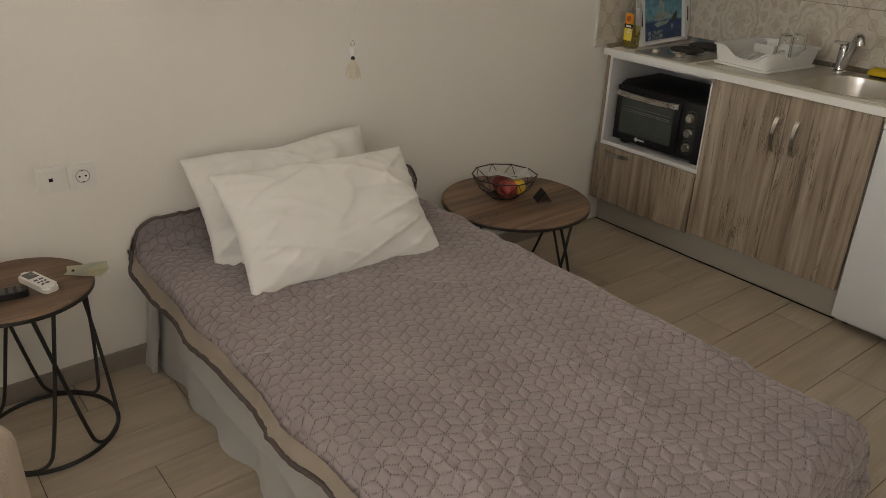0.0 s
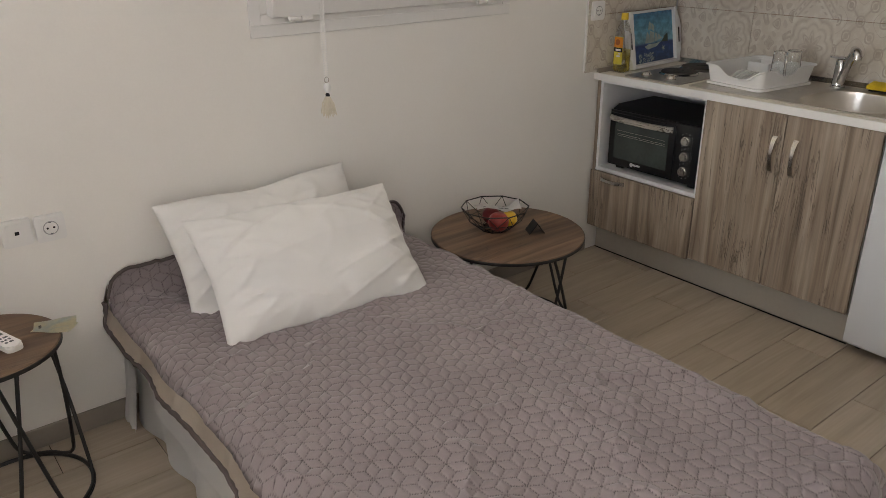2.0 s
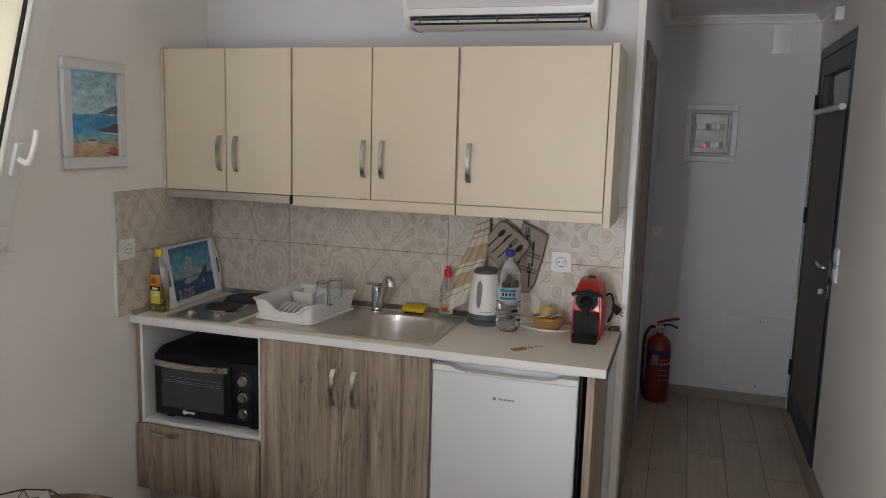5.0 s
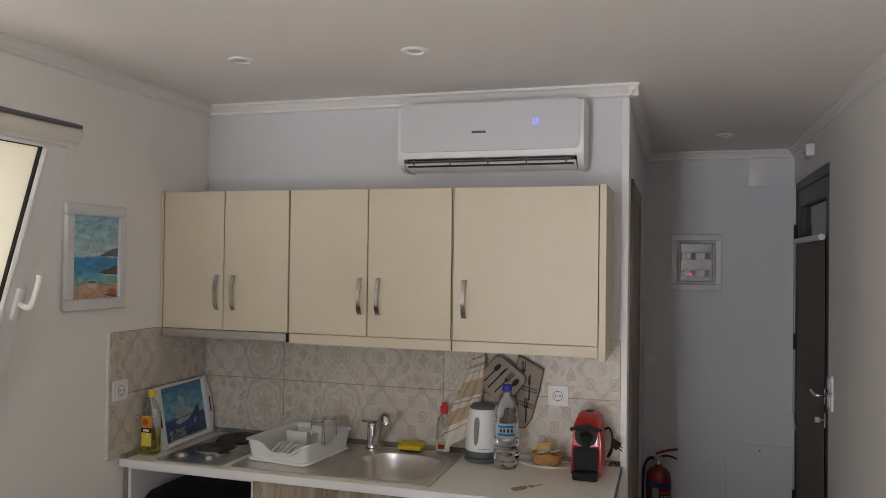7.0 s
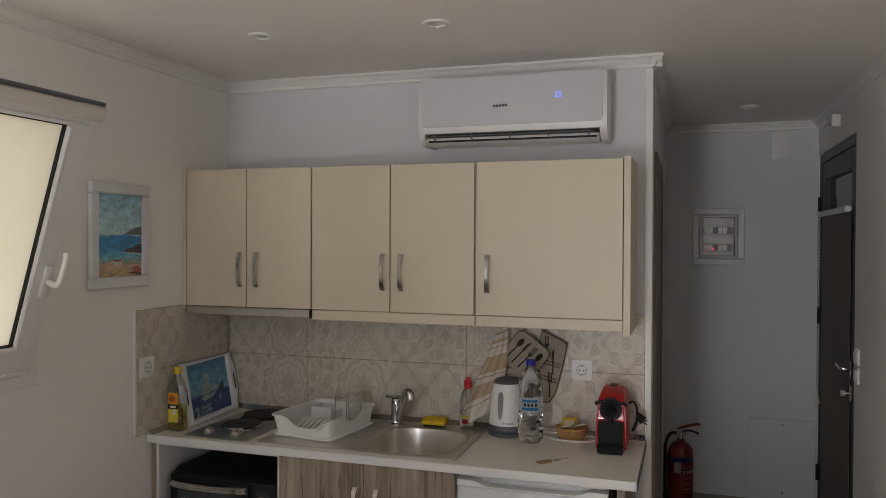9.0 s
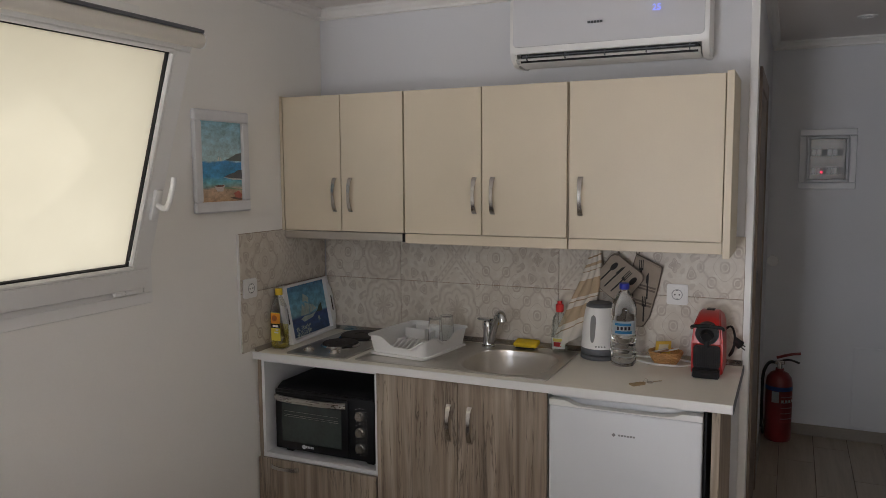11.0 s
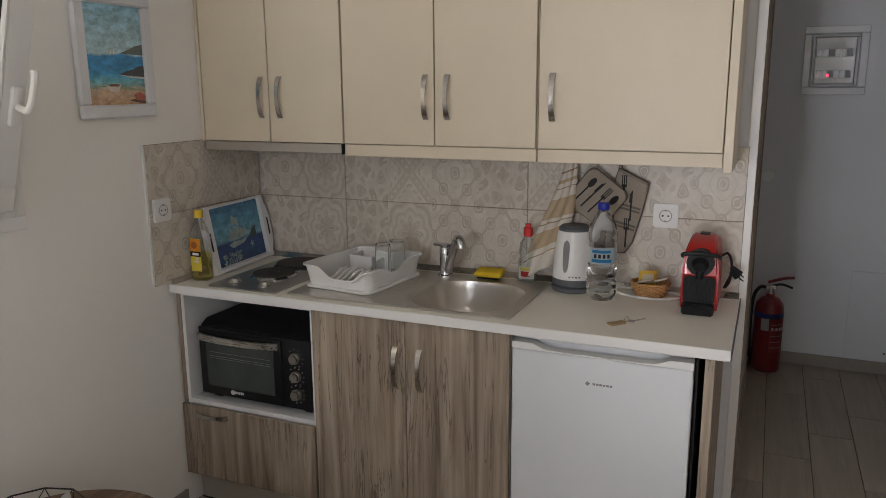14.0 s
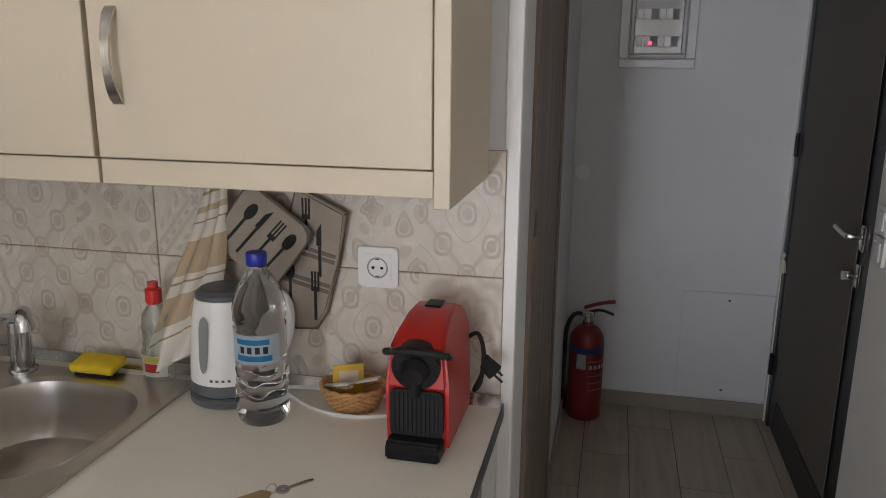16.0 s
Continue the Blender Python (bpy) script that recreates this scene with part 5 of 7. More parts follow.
P = (2.502, 1.940, CT)
bm = bmesh.new()
squarish(bm, P, [(0.034, 0), (0.038, 0.006), (0.038, 0.055), (0.036, 0.06), (0.038, 0.065), (0.038, 0.165), (0.030, 0.20), (0.017, 0.232), (0.014, 0.238), (0.014, 0.252)])
part("plastic_bottle", bm, MAT["pet"], ob0, "", 50)
bm = bmesh.new()
squarish(bm, P, [(0.030, 0.004), (0.035, 0.009), (0.035, 0.055), (0.033, 0.06), (0.035, 0.065), (0.035, 0.108)])
part("oil", bm, MAT["oil"], ob0, "golden oil", 50)
bm = bmesh.new()
lathe(bm, (P[0], P[1], CT + 0.246), [(0, 0.030), (0.015, 0.030), (0.0165, 0.027), (0.017, 0.0), (0, 0.0)], 20)
part("cap", bm, ink("yellow_cap", (0.75, 0.52, 0.02), 0.4), ob0)
lab = part("label", B(P[0] - 0.0325, P[0] - 0.0315, P[1] - 0.026, P[1] + 0.024, CT + 0.040, CT + 0.168), ink("yellow_label", (0.72, 0.60, 0.06), 0.5), ob0, "yellow and orange paper label with a sunflower")
part("label_band", B(P[0] - 0.0335, P[0] - 0.0328, P[1] - 0.026, P[1] + 0.024, CT + 0.098, CT + 0.118), MAT["black"], lab)
part("label_field", B(P[0] - 0.0335, P[0] - 0.0328, P[1] - 0.026, P[1] + 0.024, CT + 0.119, CT + 0.166), ink("orange_field", (0.70, 0.27, 0.02), 0.5), lab)
bm = bmesh.new()
cyl(bm, (P[0] - 0.0336, P[1] + 0.004, CT + 0.143), (P[0] - 0.0343, P[1] + 0.004, CT + 0.143), 0.014, n=18)
part("sunflower", bm, ink("flower_centre", (0.35, 0.10, 0.02), 0.6), lab)
bm = bmesh.new()
for k in range(3):
    box(bm, P[0] - 0.0342, P[0] - 0.0337, P[1] - 0.016, P[1] + 0.014 - 0.008 * k, CT + 0.103 + (-0.04 + 0.012 * k if k else 0.0), CT + 0.112 + (-0.042 + 0.012 * k if k else 0.0))
part("print", bm, MAT["white_board"], lab)

# painted tray leaning on the side tiles
tray = thing("wooden_tray", (2.752, 1.94, CT), "white wooden tray painted with a sailing ship, leaning on the tiles", "tray")
tm = Matrix.Translation((2.752, 1.934, CT + 0.004)) @ Matrix.Rotation(radians(3.5), 4, "Z") @ Matrix.Rotation(radians(-10), 4, "X")
TW, TH = 0.440, 0.272


def on_tray(bm):
    return spin(bm, tm)


part("panel_board", on_tray(B(-TW / 2, TW / 2, 0.0, 0.006, 0.0, TH)), MAT["white_board"], tray)


def sea_painting(name, low, horizon):
    """Brushed sky over sea, by height on the picture."""
    m, nt, b = start(name)
    g = nt.nodes.new("ShaderNodeTexCoord").outputs["Generated"]
    sep = nt.nodes.new("ShaderNodeSeparateXYZ")
    nt.links.new(g, sep.inputs[0])
    v = coords(nt, (8, 8, 30))
    stroke = noi(nt, v, 1.0, 5)
    h = mth(nt, "ADD", sep.outputs[2], mth(nt, "MULTIPLY", mth(nt, "SUBTRACT", stroke, 0.5), 0.10))
    dab = noi(nt, coords(nt, (26, 26, 40)), 1.0, 5, 0.7)
    nt.links.new(mix(nt, 0.6, ramp(nt, h, *low), ramp(nt, dab, (0.36, 0.45), (0.64, 1.5)), "MULTIPLY"), b.inputs["Base Color"])
    b.inputs["Roughness"].default_value = 0.45
    bump(nt, b, stroke, 0.3, 0.001)
    return m


dusk = sea_painting("tray_painting", ((0.0, (0.03, 0.07, 0.16)), (0.22, (0.035, 0.08, 0.22)), (0.36, (0.03, 0.06, 0.20)), (0.42, (0.20, 0.42, 0.52)), (0.66, (0.14, 0.36, 0.50)), (1.0, (0.06, 0.20, 0.36))), 0.4)
part("painting", on_tray(B(-TW / 2 + 0.045, TW / 2 - 0.045, -0.0025, -0.0005, 0.020, TH - 0.012)), dusk, tray, "blue painting of a tall ship")


def daub(pts, y0, y1, m):
    bm = bmesh.new()
    prism(bm, pts, y0, y1, "y")
    return spin(bm, m)


foam = ink("painted_foam", (0.36, 0.43, 0.40), 0.6, 0.3)
for pts in ([(-0.075, 0.098), (-0.050, 0.082), (0.030, 0.092), (0.062, 0.112), (0.020, 0.106), (-0.040, 0.108)],
            [(-0.070, 0.114), (-0.040, 0.112), (-0.030, 0.150), (-0.048, 0.168)], [(-0.036, 0.112), (0.004, 0.114), (0.012, 0.160), (-0.022, 0.172)],
            [(-0.040, 0.176), (-0.014, 0.178), (-0.006, 0.205), (-0.026, 0.216)], [(-0.012, 0.178), (0.010, 0.166), (0.016, 0.190), (-0.002, 0.206)],
            [(0.010, 0.116), (0.040, 0.120), (0.036, 0.152), (0.018, 0.160)], [(0.044, 0.122), (0.078, 0.128), (0.042, 0.156)]):
    part("painted_sail", daub(pts, -0.0036, -0.0028, tm), foam, tray)
part("painted_starfish", daub([(0.085 + (0.016 if k % 2 else 0.006) * math.sin(k * math.pi / 5 + 0.3), 0.078 + (0.016 if k % 2 else 0.006) * math.cos(k * math.pi / 5 + 0.3)) for k in range(10)], -0.0036, -0.0028, tm), foam, tray)
part("painted_hill", daub([(0.068, 0.110), (0.128, 0.108), (0.128, 0.15), (0.10, 0.138), (0.085, 0.122)], -0.0034, -0.0028, tm), ink("painted_hill", (0.05, 0.07, 0.05), 0.6, 0.3), tray)
bm = bmesh.new()
for k in range(90):
    x, z = random.uniform(-0.128, 0.0), random.uniform(0.022, 0.066)
    bmesh.ops.create_icosphere(bm, subdivisions=1, radius=random.uniform(0.0016, 0.0042), matrix=Matrix.Translation((x, -0.0035, z)) @ Matrix.Diagonal((1.5, 0.15, 1, 1)))
tagged(part("painted_spray", spin(bm, tm), foam, tray), kind="stuff")
for s in (-1, 1):
    pts = []
    for z, w in ((0.0, 0.020), (0.03, 0.022), (0.055, 0.034), (0.09, 0.042), (0.175, 0.042), (0.21, 0.034), (0.235, 0.020), (TH, 0.014)):
        pts.append((s * (TW / 2 - 0.036 + w), z))
    pts += [(s * (TW / 2 - 0.042), TH), (s * (TW / 2 - 0.042), 0.0)]
    bm = bmesh.new()
    prism(bm, pts, -0.020, -0.0006, "y")
    side_ = part("handle_side", on_tray(bm), MAT["white_board"], tray, "scrolled white handle")
    part("grip_slot", on_tray(B(s * (TW / 2 - 0.016) - 0.005, s * (TW / 2 - 0.016) + 0.005, -0.0212, -0.0202, 0.095, 0.170, bevel=0.0004)), MAT["black"], side_)
part("rim", on_tray(B(-TW / 2 + 0.04, TW / 2 - 0.04, -0.024, -0.003, 0.0, 0.016, bevel=0.002)), MAT["white_board"], tray)
part("rim", on_tray(B(-TW / 2 + 0.04, TW / 2 - 0.04, -0.014, -0.003, TH - 0.010, TH, bevel=0.002)), MAT["white_board"], tray)

# sponge
sp = thing("sponge", (2.918, 0.885, CT + 0.004), "yellow kitchen sponge with a dark scouring side", "sponge")
spm = Matrix.Translation((2.918, 0.892, CT + 0.026)) @ Matrix.Rotation(radians(-10), 4, "Y")
bm = B(-0.032, 0.032, -0.055, 0.055, -0.010, 0.011, bevel=0.008, seg=3)
part("foam", spin(bm, spm), MAT["yellow"], sp)
bm = B(-0.030, 0.030, -0.045, 0.045, -0.0165, -0.0105, bevel=0.002)
part("scourer", spin(bm, spm), MAT["black"], sp)

# dish soap
soap = thing("dish_soap", (2.925, 0.742, CT), "clear dish soap bottle with red cap beside the sink", "bottle")
P = (2.925, 0.742, CT)
bm = bmesh.new()
lathe(bm, P, [(0, 0.002), (0.030, 0.0), (0.036, 0.008), (0.037, 0.07), (0.031, 0.10), (0.034, 0.125), (0.030, 0.155), (0.014, 0.178), (0.012, 0.19)], 28, 0.75, 1.0)
part("bottle_body", bm, MAT["soap"], soap, "", 60)
bm = bmesh.new()
lathe(bm, P, [(0.0155, 0.180), (0.0175, 0.184), (0.0175, 0.212), (0.011, 0.216), (0.011, 0.228), (0, 0.229)], 20)
part("cap", bm, ink("red_cap", (0.62, 0.03, 0.03), 0.4), soap)


def soap_wrap(z0, z1, a0, a1, r):
    bm = bmesh.new()
    grid(bm, 18, 2, lambda u, v: (2.925 + 0.75 * r * math.cos(radians(a0 + (a1 - a0) * u)), 0.742 + r * math.sin(radians(a0 + (a1 - a0) * u)), CT + z0 + (z1 - z0) * v))
    bmesh.ops.solidify(bm, geom=list(bm.faces), thickness=0.0003)
    return bm


lab = part("label", soap_wrap(0.018, 0.066, 125, 235, 0.0378), ink("soap_label", (0.74, 0.76, 0.70), 0.5), soap, "pale label with red and yellow print")
part("print_block", soap_wrap(0.028, 0.048, 150, 205, 0.0383), ink("red_print", (0.55, 0.03, 0.03), 0.5), lab)
part("print_block", soap_wrap(0.050, 0.064, 145, 215, 0.0383), ink("yellow_print", (0.75, 0.65, 0.15), 0.5), lab)

# kettle
ket = thing("electric_kettle", (2.893, 0.556, CT), "white electric kettle on its grey base", "kettle")
P = (2.893, 0.556, CT)
bm = bmesh.new()
lathe(bm, P, [(0, 0), (0.076, 0), (0.080, 0.004), (0.080, 0.016), (0.074, 0.021), (0, 0.021)], 40)
part("power_base", bm, MAT["grey_plastic"], ket)
bm = bmesh.new()
lathe(bm, P, [(0, 0.023), (0.074, 0.023), (0.078, 0.026), (0.077, 0.048), (0, 0.048)], 40)
part("grey_band", bm, MAT["grey_plastic"], ket)
bm = bmesh.new()
lathe(bm, P, [(0, 0.049), (0.077, 0.049), (0.076, 0.07), (0.071, 0.14), (0.063, 0.20), (0.058, 0.222), (0, 0.222)], 48)
body = part("jug", bm, MAT["white_plastic"], ket, "white plastic jug", 60)
bm = bmesh.new()
lathe(bm, P, [(0.058, 0.223), (0.057, 0.232), (0.048, 0.240), (0, 0.242)], 36)
part("lid", bm, MAT["grey_plastic"], ket)
bm = bmesh.new()
tube(bm, smooth_path([(P[0] + 0.04, P[1] - 0.05, CT + 0.21), (P[0] + 0.055, P[1] - 0.10, CT + 0.215), (P[0] + 0.06, P[1] - 0.118, CT + 0.17), (P[0] + 0.055, P[1] - 0.105, CT + 0.10), (P[0] + 0.045, P[1] - 0.06, CT + 0.07)]), 0.011, 12)
part("handle", bm, MAT["white_plastic"], ket)
bm = bmesh.new()


def gauge_fn(u, v):
    z = 0.075 + v * 0.12
    wdt = 0.010 + 0.004 * v
    r = 0.0795 - 0.016 * max(0, (z - 0.05)) / 0.172 + 0.0012 - 0.002 * max(0, z - 0.14) * 5
    edge = math.sqrt(max(0.0, 1 - (2 * v - 1) ** 4))
    a = math.radians(180) - (u - 0.5) * 2 * wdt * edge / r + 0.18
    return (P[0] + r * math.cos(a), P[1] - r * math.sin(a) * 1.0, CT + z)


grid(bm, 8, 14, gauge_fn)
part("water_gauge", bm, ink("smoked_gauge", (0.26, 0.26, 0.26), 0.2), body, "smoked water gauge")
bm = bmesh.new()
for k in range(4):
    a = math.radians(180 + 2 + k * 9)
    x, y = P[0] + 0.0768 * math.cos(a), P[1] + 0.0768 * math.sin(a)
    box(bm, x - 0.0010, x + 0.0006, y - 0.003, y + 0.003, CT + 0.059, CT + 0.064)
part("badge", bm, MAT["grey_plastic"], body)
bm = bmesh.new()
tube(bm, smooth_path([(2.935, 0.50, CT + 0.004), (2.92, 0.44, CT + 0.004), (2.865, 0.36, CT + 0.004), (2.845, 0.28, CT + 0.004), (2.865, 0.20, CT + 0.004), (2.92, 0.17, CT + 0.004), (2.955, 0.20, CT + 0.004)]), 0.0042, 8)
part("cord", bm, MAT["white_plastic"], ket, "white power cord")
bm = bmesh.new()
tube(bm, smooth_path([(2.955, 0.20, CT + 0.004), (2.945, 0.32, CT + 0.010), (2.95, 0.42, CT + 0.005), (2.945, 0.47, CT + 0.004)]), 0.0042, 8)
part("cord", bm, MAT["white_plastic"], ket)

# water bottle
wb = thing("water_bottle", (2.812, 0.438, CT), "clear ribbed water bottle with blue cap, nearly full", "bottle")
P = (2.812, 0.438, CT)
prof = [(0, 0.004), (0.024, 0.002), (0.036, 0.0), (0.041, 0.008)]
for k in range(5):
    z = 0.016 + k * 0.020
    prof += [(0.042, z), (0.042, z + 0.012), (0.039, z + 0.016)]
prof += [(0.042, 0.118), (0.0415, 0.122), (0.0415, 0.185), (0.042, 0.190), (0.039, 0.196), (0.042, 0.204), (0.042, 0.228), (0.036, 0.256), (0.022, 0.286), (0.0135, 0.300), (0.0135, 0.318), (0, 0.318)]
bm = bmesh.new()
lathe(bm, P, prof, 48)
for v in bm.verts:
    # slanted ripples round the lower half, a soft dent higher up
    d, hgt = Vector((v.co.x - P[0], v.co.y - P[1], 0)), v.co.z - CT
    if d.length > 0.02:
        a = math.atan2(d.y, d.x)
        low = math.exp(-((hgt - 0.065) / 0.045) ** 4)
        v.co += d.normalized() * (0.0022 * low * math.sin(5 * a + hgt * 75) + 0.0012 * math.exp(-((hgt - 0.215) / 0.03) ** 2) * math.sin(6 * a))
part("plastic_bottle", bm, MAT["water"], wb, "", 60)
bm = bmesh.new()
lathe(bm, P, [(0.0155, 0.303), (0.0165, 0.305), (0.0165, 0.324), (0.0155, 0.327), (0, 0.327)], 24)
part("cap", bm, ink("blue_cap", (0.02, 0.03, 0.35), 0.4), wb)
blue, pale = ink("blue_print", (0.04, 0.30, 0.62), 0.4), ink("clear_label", (0.62, 0.70, 0.74), 0.35)


def wrap(z0, z1, a0, a1, r):
    bm = bmesh.new()
    vs = grid(bm, 24, 2, lambda u, v: (P[0] + r * math.cos(radians(a0 + (a1 - a0) * u)), P[1] + r * math.sin(radians(a0 + (a1 - a0) * u)), CT + z0 + (z1 - z0) * v))
    bmesh.ops.solidify(bm, geom=list(bm.faces), thickness=0.0003)
    return bm


lab = part("label", wrap(0.126, 0.182, 130, 250, 0.0420), pale, wb, "pale printed film label")
part("print_block", wrap(0.164, 0.174, 150, 225, 0.0426), blue, lab)
part("print_block", wrap(0.132, 0.143, 150, 230, 0.0426), blue, lab)
for k in range(4):
    part("print_bar", wrap(0.147, 0.160, 160 + 17 * k, 170 + 17 * k, 0.0426), ink("dark_print", (0.04, 0.04, 0.06), 0.5), lab)

# bread basket with coffee sachets
bk = thing("wicker_basket", (2.900, 0.280, CT), "small wicker basket holding sachets", "basket")
straw = ink("wicker", (0.50, 0.27, 0.10), 0.7, 0.25)
P = (2.900, 0.280, CT)
for k in range(9):
    z = 0.006 + k * 0.0054
    r = 0.038 + 0.020 * (k / 8) ** 0.7
    bm = bmesh.new()
    tube(bm, [(P[0] + r * math.cos(a) + 0.0015 * math.sin(a * 16 + k * math.pi), P[1] + r * 1.15 * math.sin(a), CT + z + 0.0015 * math.sin(a * 16 + k * math.pi)) for a in [i * math.tau / 64 for i in range(64)]], 0.0042, 6, True)
    part("wicker_strand", bm, straw, bk)
bm = bmesh.new()
lathe(bm, P, [(0, 0.004), (0.040, 0.004), (0.040, 0.0), (0, 0.0)], 24, 1, 1.15)
part("base", bm, straw, bk)
sach = thing("sachet", (2.905, 0.270, CT + 0.008), "yellow and white sachet standing in the basket", "sachet", "sachets in the basket")
m = Matrix.Translation((2.905, 0.292, CT + 0.058)) @ Matrix.Rotation(radians(25), 4, "Z") @ Matrix.Rotation(radians(-14), 4, "Y")
part("packet", spin(B(-0.003, 0.003, -0.032, 0.032, -0.05, 0.035, bevel=0.0015), m), ink("yellow_packet", (0.72, 0.48, 0.07), 0.4), sach)
part("print", spin(B(-0.0040, -0.0032, -0.020, 0.020, -0.012, 0.022), m), ink("cream_print", (0.72, 0.66, 0.50), 0.5), sach)
for dx, dy, a, col, ln in ((-0.02, 0.025, 55, (0.62, 0.60, 0.56), 0.10), (-0.028, 0.010, 40, (0.34, 0.22, 0.14), 0.085), (0.015, -0.025, 75, (0.68, 0.66, 0.62), 0.07)):
    m = Matrix.Translation((2.895 + dx, 0.280 + dy, CT + 0.056)) @ Matrix.Rotation(radians(a), 4, "Z") @ Matrix.Rotation(radians(20), 4, "Y")
    single("sugar_stick", spin(B(-ln / 2, ln / 2, -0.008, 0.008, -0.003, 0.003, bevel=0.002), m), ink("stick_paper", col, 0.5), (2.895 + dx, 0.280 + dy, CT + 0.04), "narrow paper sugar stick lying in the basket", "sachet", "sachets in the basket")

# coffee machine
wb.scale = (K * 1.22, K * 1.22, K * 1.04)
cm = thing("coffee_machine", (2.83, 0.105, CT), "small red capsule coffee machine with black front", "coffee machine")
Y0, Y1 = 0.050, 0.158
XF = 2.735
bm = bmesh.new()
prism(bm, [(XF + 0.010, CT + 0.004), (2.955, CT + 0.004), (2.962, CT + 0.03), (2.962, CT + 0.185), (2.945, CT + 0.222), (2.90, CT + 0.240), (2.84, CT + 0.242), (XF + 0.035, CT + 0.222), (XF + 0.010, CT + 0.205), (XF + 0.004, CT + 0.130), (XF + 0.014, CT + 0.118), (XF + 0.014, CT + 0.05)], Y0, Y1, "y")
bmesh.ops.bevel(bm, geom=[e for e in bm.edges if abs(e.verts[0].co.y - e.verts[1].co.y) < 1e-5], offset=0.007, segments=3, affect="EDGES")
for v in bm.verts:
    # the housing narrows to a rounded hump
    rise = max(0.0, v.co.z - CT - 0.13) / 0.11
    v.co.y = (Y0 + Y1) / 2 + (v.co.y - (Y0 + Y1) / 2) * (1.08 - 0.34 * rise * rise)
cb = part("body", bm, MAT["red"], cm, "glossy red housing", 40)
bm = bmesh.new()
prism(bm, rounded(Y1 - Y0 - 0.010, 0.092, 0.014, (Y0 + Y1) / 2, CT + 0.078), XF + 0.003, XF + 0.0135, "x")
front = part("black_front", bm, MAT["rubber"], cm, "ribbed black front")
for k in range(11):
    y = Y0 + 0.012 + k * 0.0081
    part("rib", B(XF + 0.0005, XF + 0.003, y, y + 0.0035, CT + 0.040, CT + 0.118, bevel=0.0006), MAT["rubber"], front)
bm = bmesh.new()
cyl(bm, (XF + 0.020, (Y0 + Y1) / 2, CT + 0.172), (XF - 0.006, (Y0 + Y1) / 2, CT + 0.170), 0.045, 0.043, 36)
head = part("brew_head", bm, MAT["black"], cm, "round black brew head")
bm = bmesh.new()
cyl(bm, (XF - 0.0062, (Y0 + Y1) / 2, CT + 0.166), (XF - 0.024, (Y0 + Y1) / 2, CT + 0.160), 0.027, 0.019, 28)
cyl(bm, (XF - 0.006, (Y0 + Y1) / 2, CT + 0.150), (XF - 0.010, (Y0 + Y1) / 2, CT + 0.118), 0.014, 0.009, 18)
part("outlet", bm, MAT["black"], head)
bm = bmesh.new()
tube(bm, smooth_path([(XF + 0.020, Y1 + 0.004, CT + 0.186), (XF - 0.006, Y1 - 0.004, CT + 0.198), (XF - 0.012, (Y0 + Y1) / 2, CT + 0.203), (XF - 0.006, Y0 + 0.004, CT + 0.198), (XF + 0.020, Y0 - 0.004, CT + 0.186)]), 0.0070, 10)
part("lever", bm, MAT["dark_glass"], cm, "glossy black lever bar")
bm = bmesh.new()
prism(bm, [(XF - 0.030, CT + 0.0005), (XF + 0.012, CT + 0.0005), (XF + 0.012, CT + 0.036), (XF - 0.022, CT + 0.034), (XF - 0.032, CT + 0.024)], Y0 + 0.004, Y1 - 0.004, "y")
bmesh.ops.bevel(bm, geom=list(bm.edges), offset=0.004, segments=2, affect="EDGES")
part("drip_tray", bm, MAT["black"], cm)
part("top_button", B(2.86, 2.90, 0.088, 0.120, CT + 0.2405, CT + 0.2455, bevel=0.002), MAT["black"], cm)
bm = bmesh.new()
tube(bm, smooth_path([(2.955, 0.055, CT + 0.15), (2.945, 0.030, CT + 0.165), (2.93, 0.015, CT + 0.13), (2.925, 0.020, CT + 0.07), (2.94, 0.035, CT + 0.045), (2.95, 0.020, CT + 0.08), (2.94, 0.010, CT + 0.12), (2.93, 0.002, CT + 0.10)]), 0.0045, 8)
part("cord", bm, MAT["rubber"], cm, "bundled black cord")
bm = bmesh.new()
cyl(bm, (2.932, 0.012, CT + 0.110), (2.922, -0.010, CT + 0.095), 0.015, 0.018, 16)
for dz in (-0.007, 0.007):
    cyl(bm, (2.922, -0.010, CT + 0.095 + dz), (2.914, -0.026, CT + 0.086 + dz), 0.0024, n=8)
part("plug", bm, MAT["rubber"], cm)

# key with tag
key = thing("key", (2.56, 0.285, CT), "door key with a wooden tag lying on the worktop", "key")
km = Matrix.Translation((2.535, 0.318, CT)) @ Matrix.Rotation(radians(-42), 4, "Z")
bm = bmesh.new()
prism(bm, [(-0.042, -0.014), (0.012, -0.014), (0.024, 0.0), (0.012, 0.014), (-0.042, 0.014)], 0.0, 0.005, "z")
part("tag", spin(bm, km), MAT["kraft"], key, "brown wooden tag")
bm = bmesh.new()
tube(bm, [(0.024 + 0.009 * math.cos(a), 0.0, 0.0095 + 0.009 * math.sin(a)) for a in [k * math.tau / 16 for k in range(16)]], 0.001, 6, True)
part("ring", spin(bm, km), MAT["nickel"], key)
bm = bmesh.new()
lathe(bm, (0.044, 0, 0.0), [(0.004, 0), (0.012, 0), (0.012, 0.003), (0.004, 0.003), (0.004, 0)], 20)
box(bm, 0.055, 0.100, -0.003, 0.003, 0.0002, 0.0026)
for k in range(4):
    box(bm, 0.070 + k * 0.007, 0.073 + k * 0.007, 0.002, 0.0055, 0.0004, 0.0024)
part("blade", spin(bm, km), MAT["nickel"], key)

